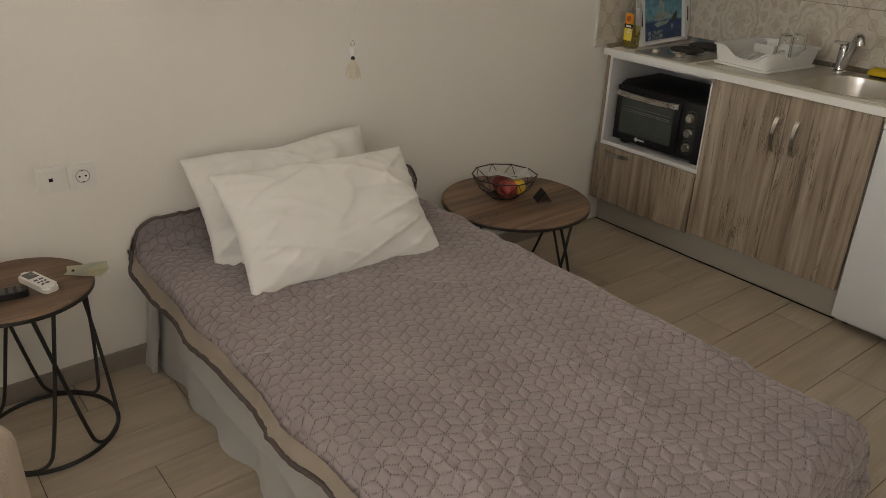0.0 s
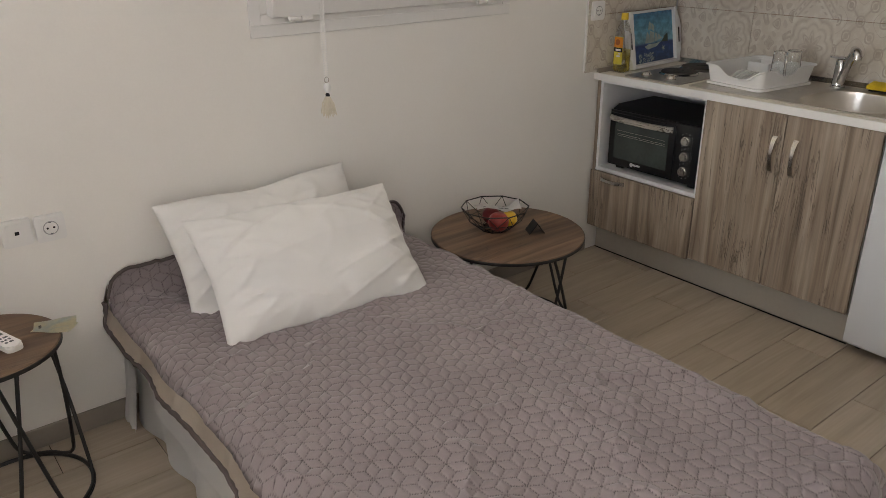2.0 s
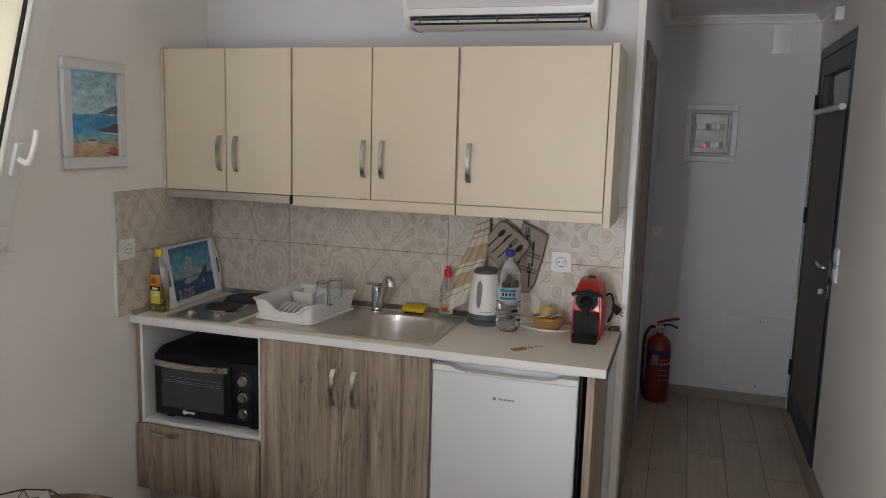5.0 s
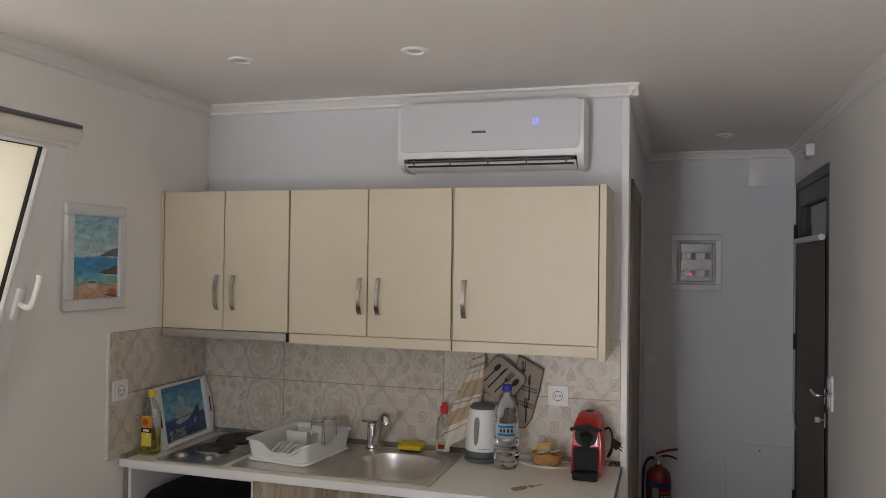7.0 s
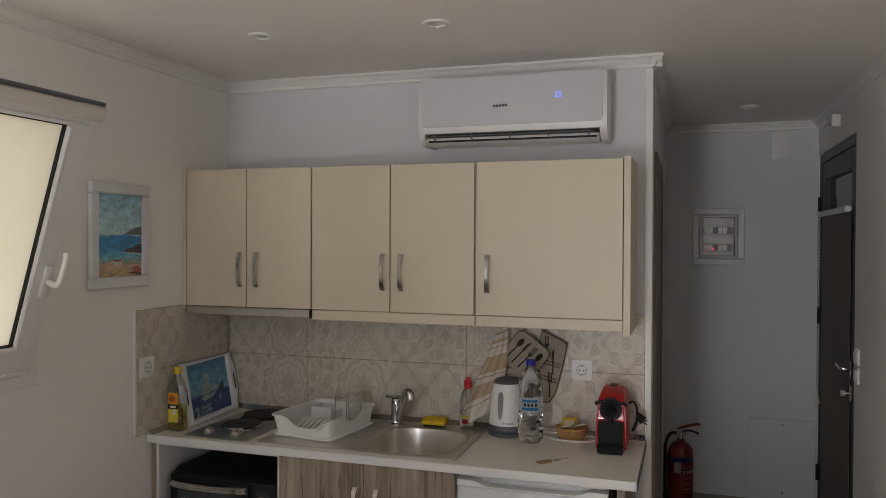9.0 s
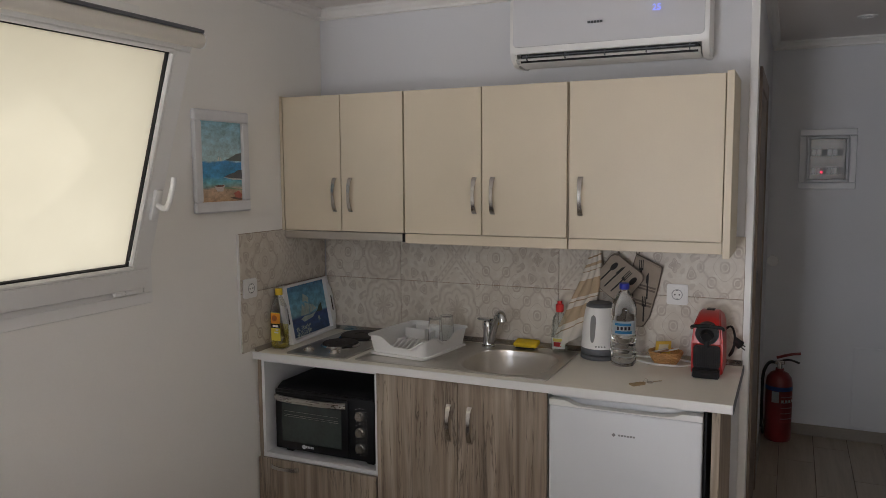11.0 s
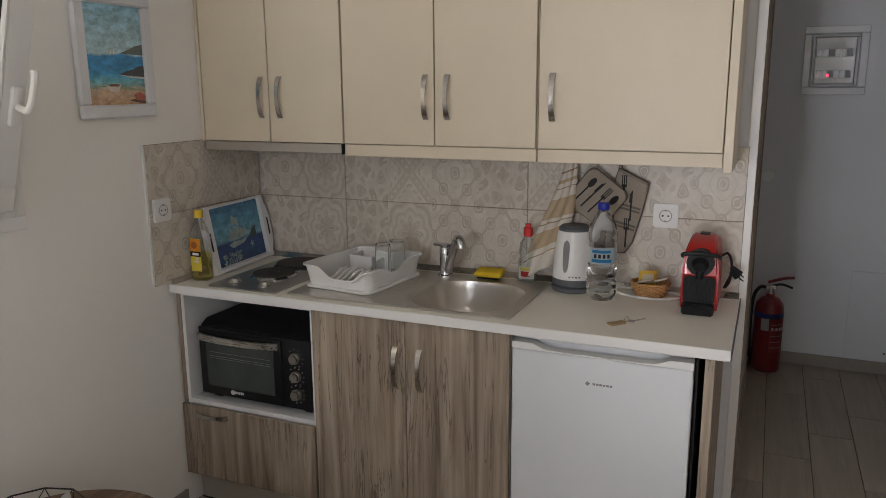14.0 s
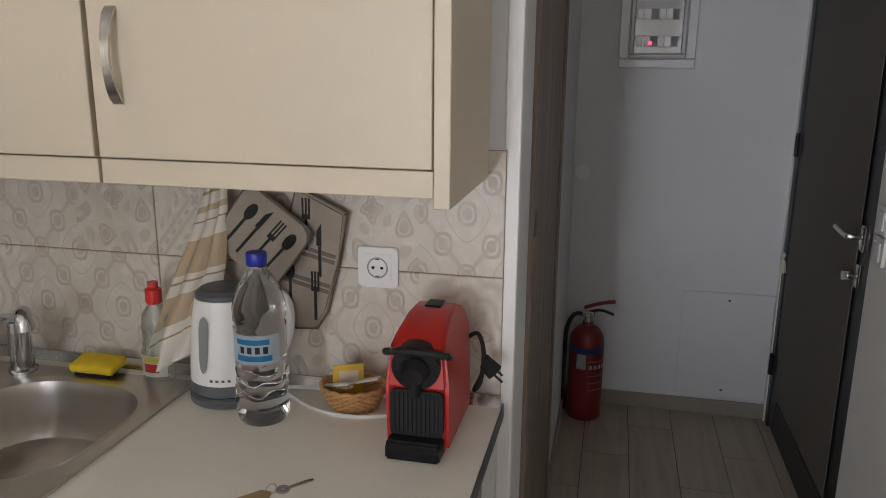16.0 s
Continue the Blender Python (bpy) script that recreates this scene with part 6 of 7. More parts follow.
# ---- towel and oven cloths on the wall ----
def stripes(name, ground, bands, axis_scale):
    m, nt, b = start(name)
    g = nt.nodes.new("ShaderNodeAttribute")
    g.attribute_name = "along"
    weave = noi(nt, coords(nt), 500, 2)
    stops = []
    for p, c in bands:
        stops.append((p, c))
    r = ramp(nt, g.outputs["Fac"], *stops)
    nd = [n for n in nt.nodes if n.bl_idname == "ShaderNodeValToRGB"][-1]
    nd.color_ramp.interpolation = "CONSTANT"
    nt.links.new(mix(nt, 0.3, r, ramp(nt, weave, (0.3, 0.7), (0.7, 1.0)), "MULTIPLY"), b.inputs["Base Color"])
    b.inputs["Roughness"].default_value = 0.9
    bump(nt, b, weave, 0.25, 0.0008)
    return m


WH, BE, TN = (0.70, 0.65, 0.57), (0.50, 0.38, 0.25), (0.36, 0.26, 0.16)
towel_mat = stripes("striped_cotton", WH, ((0.0, WH), (0.10, TN), (0.115, WH), (0.17, BE), (0.20, WH), (0.24, TN), (0.25, WH), (0.33, BE), (0.50, WH), (0.53, TN), (0.54, WH), (0.60, BE), (0.76, WH), (0.82, TN), (0.83, WH)), 1)


def cloth(name, fn, nu, nv, material, base, label, category, along):
    bm = bmesh.new()
    lay = bm.verts.layers.float.new("along")
    vs = grid(bm, nu, nv, fn)
    bmesh.ops.translate(bm, verts=bm.verts, vec=-Vector(base))
    me = bpy.data.meshes.new(name)
    for i in range(nu + 1):
        for j in range(nv + 1):
            vs[i][j][lay] = along(i / nu, j / nv)
    bm.to_mesh(me)
    bm.free()
    me.polygons.foreach_set("use_smooth", [True] * len(me.polygons))
    me.materials.append(material)
    ob = new(name, me)
    ob.location, ob.scale = metres(base), (K, K, K)
    PLAN[ob.name] = Vector(base)
    s = ob.modifiers.new("thickness", "SOLIDIFY")
    s.thickness = 0.003
    return tagged(ob, label, category)


def towel_fn(u, v):
    # gathered at the hook, spreading as it falls towards the sink
    top, low = Vector((2.962, 0.587, 1.365)), Vector((2.925, 0.686, 0.925))
    c = top.lerp(low, v)
    spread = 0.018 + 0.060 * min(1, v * 1.2)
    side = (u - 0.5) * 2
    fold = 0.013 * math.sin(u * 8 + v * 2.5) * (0.4 + v) + 0.006 * noise.noise((u * 4, v * 5, 1))
    hem = 0.055 * (u - 0.3) * max(0, v - 0.5) * 2
    return (c.x - abs(fold) - 0.010 * math.sin(math.pi * u), c.y - side * spread - 0.010 * math.sin(v * 5), c.z + hem * 1.1 + 0.015 * side * v)


towel = cloth("kitchen_towel", towel_fn, 44, 60, towel_mat, (2.96, 0.6, 1.365), "cream and beige striped kitchen towel hanging on a hook", "towel", lambda u, v: v + 0.05 * (u - 0.5))
linen, linen_d = ink("printed_linen", (0.33, 0.28, 0.23), 0.9, 0.1), ink("dark_linen", (0.16, 0.13, 0.11), 0.9, 0.1)
inkb = ink("black_cutlery_print", (0.02, 0.02, 0.02), 0.8)


def quilted(name, outline, thick, m, label, hem):
    ob = thing(name, m.translation, label, "oven cloth", "oven cloths on hooks")
    bm = bmesh.new()
    prism(bm, outline, 0.0, thick, "x")
    bmesh.ops.bevel(bm, geom=list(bm.edges), offset=thick * 0.3, segments=2, affect="EDGES")
    part("cloth", spin(bm, m), linen, ob, "beige linen printed with cutlery", 50)
    bm = bmesh.new()
    n = len(outline)
    tube(bm, [m @ Vector((thick / 2, a, b)) for a, b in outline], 0.0045, 6, True)
    part("binding", bm, linen_d, ob)
    return ob


def cutlery(parent, m, kind, L=0.12):
    bm = bmesh.new()
    box(bm, -0.0012, 0.0, -0.003, 0.003, -L / 2, L * 0.1)
    if kind == "fork":
        for k in (-1, 0, 1):
            box(bm, -0.0012, 0.0, k * 0.007 - 0.0018, k * 0.007 + 0.0018, L * 0.18, L * 0.5)
        box(bm, -0.0012, 0.0, -0.009, 0.009, L * 0.1, L * 0.19)
    elif kind == "knife":
        prism(bm, [(-0.004, L * 0.1), (0.007, L * 0.12), (0.006, L * 0.4), (-0.004, L * 0.55)], -0.0012, 0.0, "x")
    else:
        prism(bm, [(0.011 * math.cos(a), L * 0.28 + 0.022 * math.sin(a)) for a in [k * math.tau / 16 for k in range(16)]], -0.0012, 0.0, "x")
    part("printed_" + kind, spin(bm, m), inkb, parent)


pad = Matrix.Translation((2.942, 0.492, 1.222)) @ Matrix.Rotation(radians(-6), 4, "Y") @ Matrix.Rotation(radians(38), 4, "X")
ph = quilted("pot_holder", rounded(0.165, 0.165, 0.022), 0.012, pad, "beige square pot holder printed with black cutlery", 0)
for dy, kind in ((0.050, "spoon"), (0.018, "knife"), (-0.016, "fork"), (-0.050, "spoon")):
    cutlery(ph, pad @ Matrix.Translation((-0.0005, dy, 0.0)) @ Matrix.Rotation(radians(6), 4, "X"), kind, 0.125)
mit = Matrix.Translation((2.968, 0.398, 1.170)) @ Matrix.Rotation(radians(-3), 4, "Y") @ Matrix.Rotation(radians(14), 4, "X")
mo = [(-0.058, 0.125), (0.058, 0.150), (0.062, 0.02), (0.062, -0.10), (0.045, -0.145), (0.0, -0.16), (-0.045, -0.145), (-0.060, -0.10), (-0.062, 0.02)]
mt = quilted("oven_mitt", mo, 0.018, mit, "beige oven mitt printed with black cutlery", 0)
for dz in (0.015, 0.028, -0.040, -0.053):
    part("woven_band", spin(B(-0.0016, -0.0004, -0.056, 0.056, dz - 0.004, dz + 0.004), mit), linen_d, mt)
for dy, dz, kind in ((0.03, -0.06, "spoon"), (-0.02, 0.03, "knife"), (0.02, 0.08, "fork"), (-0.03, -0.07, "fork")):
    cutlery(mt, mit @ Matrix.Translation((-0.0008, dy, dz)) @ Matrix.Rotation(radians(-12), 4, "X"), kind, 0.11)
bm = bmesh.new()
box(bm, 2.974, 2.990, 0.40, 0.60, 1.362, 1.376, 0.002)
for y in (0.41, 0.50, 0.585):
    tube(bm, smooth_path([(2.976, y, 1.366), (2.962, y, 1.358), (2.956, y, 1.366), (2.958, y, 1.374)]), 0.003, 6)
single("hook_rail", bm, MAT["nickel"], (2.98, 0.5, 1.362), "small metal hook rail under the wall cabinet", "hook rail")
for parent, a, b in ((ph, (2.957, 0.500, 1.366), (2.948, 0.488, 1.332)), (mt, (2.957, 0.41, 1.366), (2.966, 0.415, 1.310))):
    bm = bmesh.new()
    a, b = Vector(a), Vector(b)
    tube(bm, [a, a.lerp(b, 0.5) + Vector((0, 0.006, 0)), b, a.lerp(b, 0.5) - Vector((0, 0.006, 0))], 0.002, 6, True)
    part("loop", bm, linen_d, parent)


# ---- sockets ----
def socket(name, m, kind, label):
    s = thing(name, m.translation, label, "socket", "wall sockets")
    bm = bmesh.new()
    prism(bm, rounded(0.086, 0.086, 0.008), -0.009, 0.0, "x")
    bmesh.ops.bevel(bm, geom=[e for e in bm.edges if all(abs(v.co.x + 0.009) < 1e-5 for v in e.verts)], offset=0.003, segments=2, affect="EDGES")
    plate = part("cover_plate", spin(bm, m), MAT["white_plastic"], s)
    bm = bmesh.new()
    prism(bm, rounded(0.058, 0.058, 0.004), -0.0115, -0.0085, "x")
    part("insert", spin(bm, m), MAT["white_plastic"], plate)
    if kind == "power":
        bm = bmesh.new()
        tube(bm, [(-0.0118, 0.021 * math.cos(a), 0.021 * math.sin(a)) for a in [k * math.tau / 28 for k in range(28)]], 0.0016, 6, True)
        part("well_rim", spin(bm, m), MAT["socket_rim"], plate)
        for y in (-0.0095, 0.0095):
            bm = bmesh.new()
            cyl(bm, (-0.0115, y, 0), (-0.0121, y, 0), 0.0034, n=12)
            part("contact_hole", spin(bm, m), MAT["black"], plate)
        for z in (-0.019, 0.019):
            part("earth_clip", spin(B(-0.0125, -0.0116, -0.004, 0.004, z - 0.0022, z + 0.0022), m), MAT["grey_plastic"], plate)
    else:
        part("jack", spin(B(-0.0125, -0.0116, -0.006, 0.006, -0.005, 0.006), m), MAT["black"], plate)
    return s




def face_south(x, z, y=NORTH):
    return Matrix.Translation((x, y, z)) @ Matrix.Rotation(radians(90), 4, "Z")


socket("power_socket", Matrix.Translation((BACK - 0.0102, 0.250, 1.164)), "power", "white power socket on the tiled kitchen wall")
socket("power_socket", face_south(2.376, 1.177, NORTH - 0.0102), "power", "white power socket on the tiled side wall")
socket("power_socket", face_south(-0.112, 0.698), "power", "white power socket above the bedside table")
socket("phone_socket", face_south(-0.207, 0.702), "jack", "white aerial socket beside a power socket")

# ---- picture ----
pic = thing("framed_picture", (2.22, NORTH, 1.52), "white framed painting of a beach with rowing boat", "picture")
PX0, PX1, PZ0, PZ1 = 2.052, 2.392, 1.522, 1.945
bm = bmesh.new()
frame_of(bm, PX0, PX1, PZ0, PZ1, 0.046, NORTH - 0.024, NORTH - 0.002, 0.006)
part("frame", bm, ink("white_painted_frame", (0.72, 0.72, 0.74), 0.5, 0.06), pic)
beach = sea_painting("beach_painting", ((0.0, (0.50, 0.33, 0.20)), (0.16, (0.58, 0.42, 0.29)), (0.19, (0.30, 0.46, 0.44)), (0.24, (0.18, 0.50, 0.58)), (0.32, (0.07, 0.32, 0.58)), (0.49, (0.06, 0.28, 0.56)), (0.51, (0.48, 0.66, 0.70)), (1.0, (0.30, 0.54, 0.66))), 0.5)
AX0, AX1, AZ0, AZ1 = PX0 + 0.046, PX1 - 0.046, PZ0 + 0.046, PZ1 - 0.046
part("painting", B(AX0, AX1, NORTH - 0.012, NORTH - 0.004, AZ0, AZ1), beach, pic)


def patch(name, pts, col, lift=0.0):
    bm = bmesh.new()
    prism(bm, [(AX0 + a * (AX1 - AX0), AZ0 + b * (AZ1 - AZ0)) for a, b in pts], NORTH - 0.0135 - lift, NORTH - 0.0122 - lift, "y")
    part(name, bm, ink("paint_" + name, col, 0.5, 0.25), pic)


patch("far_hill", [(0.56, 0.52), (1.0, 0.51), (1.0, 0.62), (0.86, 0.60), (0.75, 0.565), (0.64, 0.535)], (0.16, 0.18, 0.17))
patch("rocks", [(0.55, 0.31), (0.72, 0.29), (1.0, 0.285), (1.0, 0.40), (0.90, 0.395), (0.80, 0.36), (0.68, 0.345)], (0.10, 0.10, 0.11))
patch("surf", [(0.52, 0.305), (0.75, 0.275), (1.0, 0.265), (1.0, 0.284), (0.74, 0.296)], (0.62, 0.64, 0.62))
patch("sail", [(0.38, 0.51), (0.43, 0.515), (0.42, 0.56)], (0.75, 0.75, 0.72))
patch("sail", [(0.45, 0.51), (0.50, 0.515), (0.475, 0.565)], (0.75, 0.75, 0.72))
patch("shoreline", [(0.05, 0.19), (0.4, 0.175), (0.75, 0.15), (1.0, 0.135), (1.0, 0.15), (0.75, 0.168), (0.4, 0.195)], (0.28, 0.36, 0.22))
patch("boat_hull", [(0.28, 0.20), (0.36, 0.13), (0.50, 0.125), (0.55, 0.20), (0.53, 0.215), (0.34, 0.19)], (0.62, 0.56, 0.52), 0.0006)
patch("boat_inside", [(0.31, 0.203), (0.36, 0.185), (0.50, 0.185), (0.535, 0.207), (0.42, 0.212)], (0.22, 0.12, 0.09), 0.0014)
patch("basket", [(0.78, 0.10), (0.82, 0.045), (0.96, 0.035), (0.99, 0.08), (0.90, 0.13)], (0.50, 0.14, 0.10), 0.0006)
patch("pebbles", [(0.68, 0.045), (0.76, 0.03), (0.97, 0.005), (0.99, 0.03), (0.80, 0.055)], (0.15, 0.09, 0.07), 0.0004)

# ---- round wire-frame tables ----
def wire_table(name, cx, cy, zt, r_top, r_ring, wire, label):
    t = thing(name, (cx, cy, FZ), label, "table", "round wire-leg tables")
    bm = bmesh.new()
    lathe(bm, (cx, cy, zt), [(0, -0.016), (r_top - 0.006, -0.016), (r_top - 0.001, -0.013), (r_top, -0.004), (r_top - 0.003, 0), (0, 0)], 72)
    top = part("tabletop", bm, MAT["table_wood"], t, "dark rustic wood top", 40)
    bm = bmesh.new()
    lathe(bm, (cx, cy, zt), [(r_top + 0.0006, -0.0165), (r_top + 0.0022, -0.016), (r_top + 0.0022, -0.004), (r_top + 0.0006, -0.0035)], 72)
    part("edge_band", bm, MAT["black_metal"], top)
    for r, z, w in ((r_ring, FZ + wire, wire * 1.15), (r_top * 0.86, zt - 0.016 - wire, wire)):
        bm = bmesh.new()
        tube(bm, [(cx + r * math.cos(k * math.tau / 60), cy + r * math.sin(k * math.tau / 60), z) for k in range(60)], w, 8, True)
        part("ring", bm, MAT["black_metal"], t)
    zr, rt = zt - 0.016 - wire, r_top * 0.86
    for k in range(4):
        a = math.pi / 4 + k * math.pi / 2 + 0.15

        def at(da, s):
            """On the leaning wire loop: angle off its middle, height share from the top."""
            r = rt + (r_ring - rt) * s
            return Vector((cx + r * math.cos(a + da), cy + r * math.sin(a + da), zr + (FZ + 2.2 * wire - zr) * s))
        pts = [at(-0.95, 0.0), at(-0.72, 0.45), at(-0.52, 0.85), at(-0.42, 0.96), at(-0.25, 1.0), at(0.0, 1.0), at(0.25, 1.0), at(0.42, 0.96), at(0.52, 0.85), at(0.72, 0.45), at(0.95, 0.0)]
        bm = bmesh.new()
        tube(bm, smooth_path(pts, 5), wire, 8)
        part("leg", bm, MAT["black_metal"], t, "bent black wire leg")
    return t


Z1, Z2 = 0.475, 0.372
wire_table("side_table", -0.392, 1.778, Z1, 0.207, 0.205, 0.0060, "small round wooden table with black wire legs by the bed")
wire_table("coffee_table", 1.520, 1.672, Z2, 0.318, 0.285, 0.0062, "larger round wooden table with black wire legs")

# wire fruit bowl
FB = (1.505, 1.735, Z2)
fb = thing("fruit_bowl", FB, "black geometric wire fruit bowl on the table", "bowl")
rings = []
for r, z, off in ((0.062, 0.004, 0.0), (0.112, 0.045, 0.5), (0.142, 0.098, 0.0)):
    rings.append([Vector((FB[0] + r * math.cos((k + off) * math.tau / 10), FB[1] + r * math.sin((k + off) * math.tau / 10), FB[2] + z)) for k in range(10)])
for ring, w in zip(rings, (0.0024, 0.0016, 0.0026)):
    bm = bmesh.new()
    tube(bm, [ring[k // 3].lerp(ring[(k // 3 + 1) % 10], (k % 3) / 3) for k in range(30)], w, 7, True)
    part("wire_ring", bm, MAT["black_metal"], fb)
for lo, hi, off in ((rings[0], rings[1], 0), (rings[1], rings[2], 1)):
    for k in range(10):
        for j in ((k + off) % 10, (k - 1 + off) % 10):
            bm = bmesh.new()
            cyl(bm, lo[k], hi[j], 0.0015, n=6)
            part("wire_strut", bm, MAT["black_metal"], fb)
bm = bmesh.new()
for k in range(5):
    cyl(bm, rings[0][k], rings[0][k + 5], 0.0018, n=6)
part("base_wire", bm, MAT["black_metal"], fb)


def fruit(name, c, r, mat, label, squash=0.92):
    bm = bmesh.new()
    prof = []
    n = 16
    for i in range(n + 1):
        a = math.pi * i / n
        rr = r * math.sin(a) * (1 + 0.03 * math.cos(2 * a))
        z = -r * squash * math.cos(a)
        if i > n - 3:
            z -= r * 0.10 * (1 - (n - i) / 3)
        prof.append((max(rr, 0.0) if 0 < i < n else 0, z + r * squash))
    lathe(bm, c, prof, 26)
    return single(name, bm, mat, c, label, "fruit", "fruit in the bowl", smooth=60)


def skin(name, a, b):
    m, nt, s = start(name)
    v = coords(nt, (14, 14, 5))
    n1, n2 = noi(nt, v, 1.0, 5), noi(nt, coords(nt), 300, 2)
    nt.links.new(mix(nt, 0.2, ramp(nt, n1, (0.35, a), (0.65, b)), ramp(nt, n2, (0.4, 0.7), (0.6, 1.0)), "MULTIPLY"), s.inputs["Base Color"])
    s.inputs["Roughness"].default_value = 0.38
    bump(nt, s, n2, 0.08, 0.0006)
    return m


fruit("apple", (FB[0] - 0.020, FB[1] - 0.045, FB[2] + 0.009), 0.044, skin("apple_skin", (0.22, 0.012, 0.015), (0.36, 0.06, 0.04)), "dark red apple in the wire bowl")
fruit("lemon", (FB[0] + 0.042, FB[1] - 0.072 + 0.03, FB[2] + 0.011), 0.035, skin("lemon_skin", (0.74, 0.46, 0.02), (0.80, 0.55, 0.05)), "yellow lemon in the wire bowl", 1.0)
fruit("apple", (FB[0] + 0.01, FB[1] + 0.035, FB[2] + 0.010), 0.040, skin("apple_skin_dark", (0.16, 0.01, 0.02), (0.28, 0.04, 0.03)), "red apple at the back of the bowl")
pm = Matrix.Translation((FB[0] + 0.005, FB[1] - 0.012, FB[2] + 0.098)) @ Matrix.Rotation(radians(-25), 4, "Z") @ Matrix.Rotation(radians(6), 4, "Y")


def paper_fn(u, v):
    x, y = (u - 0.5) * 0.19, (v - 0.5) * 0.055
    return pm @ Vector((x, y, 0.006 * math.sin(u * 7) + 0.010 * noise.noise((u * 4, v * 3, 2)) + 0.028 * max(0, u - 0.8) * 5 * v))


pw = thing("paper_sachet", pm.translation, "crumpled white paper cutlery sachet across the bowl", "paper sachet")
bm = bmesh.new()
grid(bm, 30, 8, paper_fn)
bmesh.ops.solidify(bm, geom=list(bm.faces), thickness=0.0015)
sheet_ = part("paper", bm, ink("white_paper", (0.74, 0.73, 0.71), 0.7), pw, "", 60)
for u0, u1 in ((0.15, 0.30), (0.48, 0.62), (0.64, 0.74)):
    bm = bmesh.new()
    a, b = Vector(paper_fn(u0, 0.35)), Vector(paper_fn(u1, 0.35))
    cyl(bm, a + Vector((0, 0, 0.001)), b + Vector((0, 0, 0.001)), 0.0012, n=5)
    part("print", bm, MAT["grey_plastic"], sheet_)

# folded sign
sg = thing("table_sign", (1.615, 1.605, Z2), "small folded black card sign on the table", "sign")
sm = Matrix.Translation((1.615, 1.605, Z2)) @ Matrix.Rotation(radians(-28), 4, "Z")
bm = bmesh.new()
prism(bm, [(-0.034, 0.0), (-0.031, 0.0), (0.0, 0.040), (0.031, 0.0), (0.034, 0.0), (0.0, 0.046)], -0.032, 0.032, "y")
card = part("card", spin(bm, sm), MAT["black"], sg)
bm = B(0.014, 0.0150, -0.012, 0.012, 0.0235, 0.0275)
part("print", spin(bm, sm @ Matrix.Translation((0.0035, 0, 0))), MAT["grey_plastic"], sg)

# remotes and banknotes on the side table
rm = Matrix.Translation((-0.337, 1.760, Z1)) @ Matrix.Rotation(radians(-71), 4, "Z")
rc = thing("remote_control", (-0.337, 1.760, Z1), "white air-conditioner remote with grey display", "remote control")
bm = bmesh.new()
prism(bm, rounded(0.150, 0.048, 0.018), 0.0, 0.018, "z")
bmesh.ops.bevel(bm, geom=[e for e in bm.edges if all(v.co.z > 0.017 for v in e.verts)], offset=0.006, segments=3, affect="EDGES")
rb_ = part("case", spin(bm, rm), MAT["white_plastic"], rc)
part("screen", spin(B(-0.060, -0.018, -0.016, 0.016, 0.0178, 0.0190, bevel=0.0004), rm), ink("grey_lcd", (0.14, 0.15, 0.14), 0.25), rb_)
for k, (x, y, w) in enumerate(((0.004, 0.008, 0.009), (0.004, -0.008, 0.009), (0.022, 0.010, 0.005), (0.022, 0.0, 0.005), (0.022, -0.010, 0.005), (0.040, 0.006, 0.008), (0.040, -0.008, 0.006))):
    part("button", spin(B(x - 0.004, x + 0.004, y - w / 1.4, y + w / 1.4, 0.0178, 0.0200, bevel=0.001), rm), MAT["grey_plastic"], rb_)
tm2 = Matrix.Translation((-0.455, 1.735, Z1)) @ Matrix.Rotation(radians(-8), 4, "Z")
tv = thing("remote_control", (-0.455, 1.735, Z1), "black television remote with many buttons", "remote control")
bm = bmesh.new()
prism(bm, rounded(0.17, 0.048, 0.012), 0.0, 0.018, "z")
bmesh.ops.bevel(bm, geom=[e for e in bm.edges if all(v.co.z > 0.017 for v in e.verts)], offset=0.005, segments=2, affect="EDGES")
tb = part("case", spin(bm, tm2), MAT["black"], tv)
for i in range(7):
    for j in range(3):
        part("button", spin(B(-0.07 + i * 0.021, -0.058 + i * 0.021, -0.017 + j * 0.013, -0.009 + j * 0.013, 0.0178, 0.0198, bevel=0.0008), tm2), MAT["grey_plastic"], tb)


def note_mat():
    m, nt, b = start("printed_banknote")
    v = coords(nt)
    a, c = noi(nt, v, 55, 5, 0.7), noi(nt, v, 16, 3)
    col = mix(nt, ramp(nt, c, (0.40, 0.0), (0.60, 1.0)), (0.66, 0.70, 0.62), (0.82, 0.76, 0.54))
    nt.links.new(mix(nt, 0.5, col, ramp(nt, a, (0.35, 0.75), (0.6, 1.0)), "MULTIPLY"), b.inputs["Base Color"])
    b.inputs["Roughness"].default_value = 0.7
    return m


NOTE = note_mat()
for (x, y, a, z, label) in ((-0.193, 1.782, -14, 0.004, "green-grey banknote lying on another, folded crease"), (-0.200, 1.762, -40, 0.0015, "pale banknote lying under another on the table")):
    m = Matrix.Translation((x, y, Z1 + z)) @ Matrix.Rotation(radians(a), 4, "Z")

    def note_fn(u, v):
        return m @ Vector(((u - 0.5) * 0.115, (v - 0.5) * 0.060, 0.0012 + 0.002 * math.sin(u * 4 + a) ** 2 + 0.002 * abs(v - 0.5)))
    bm = bmesh.new()
    grid(bm, 16, 6, note_fn)
    bmesh.ops.solidify(bm, geom=list(bm.faces), thickness=0.0003)
    nb = single("banknote", bm, NOTE, (x, y, Z1), label, "banknote", "banknotes on the side table", smooth=60)
    words("5", 0.016, m @ Matrix.Translation((-0.046, -0.016, 0.0050)), inkb, nb, "numeral")

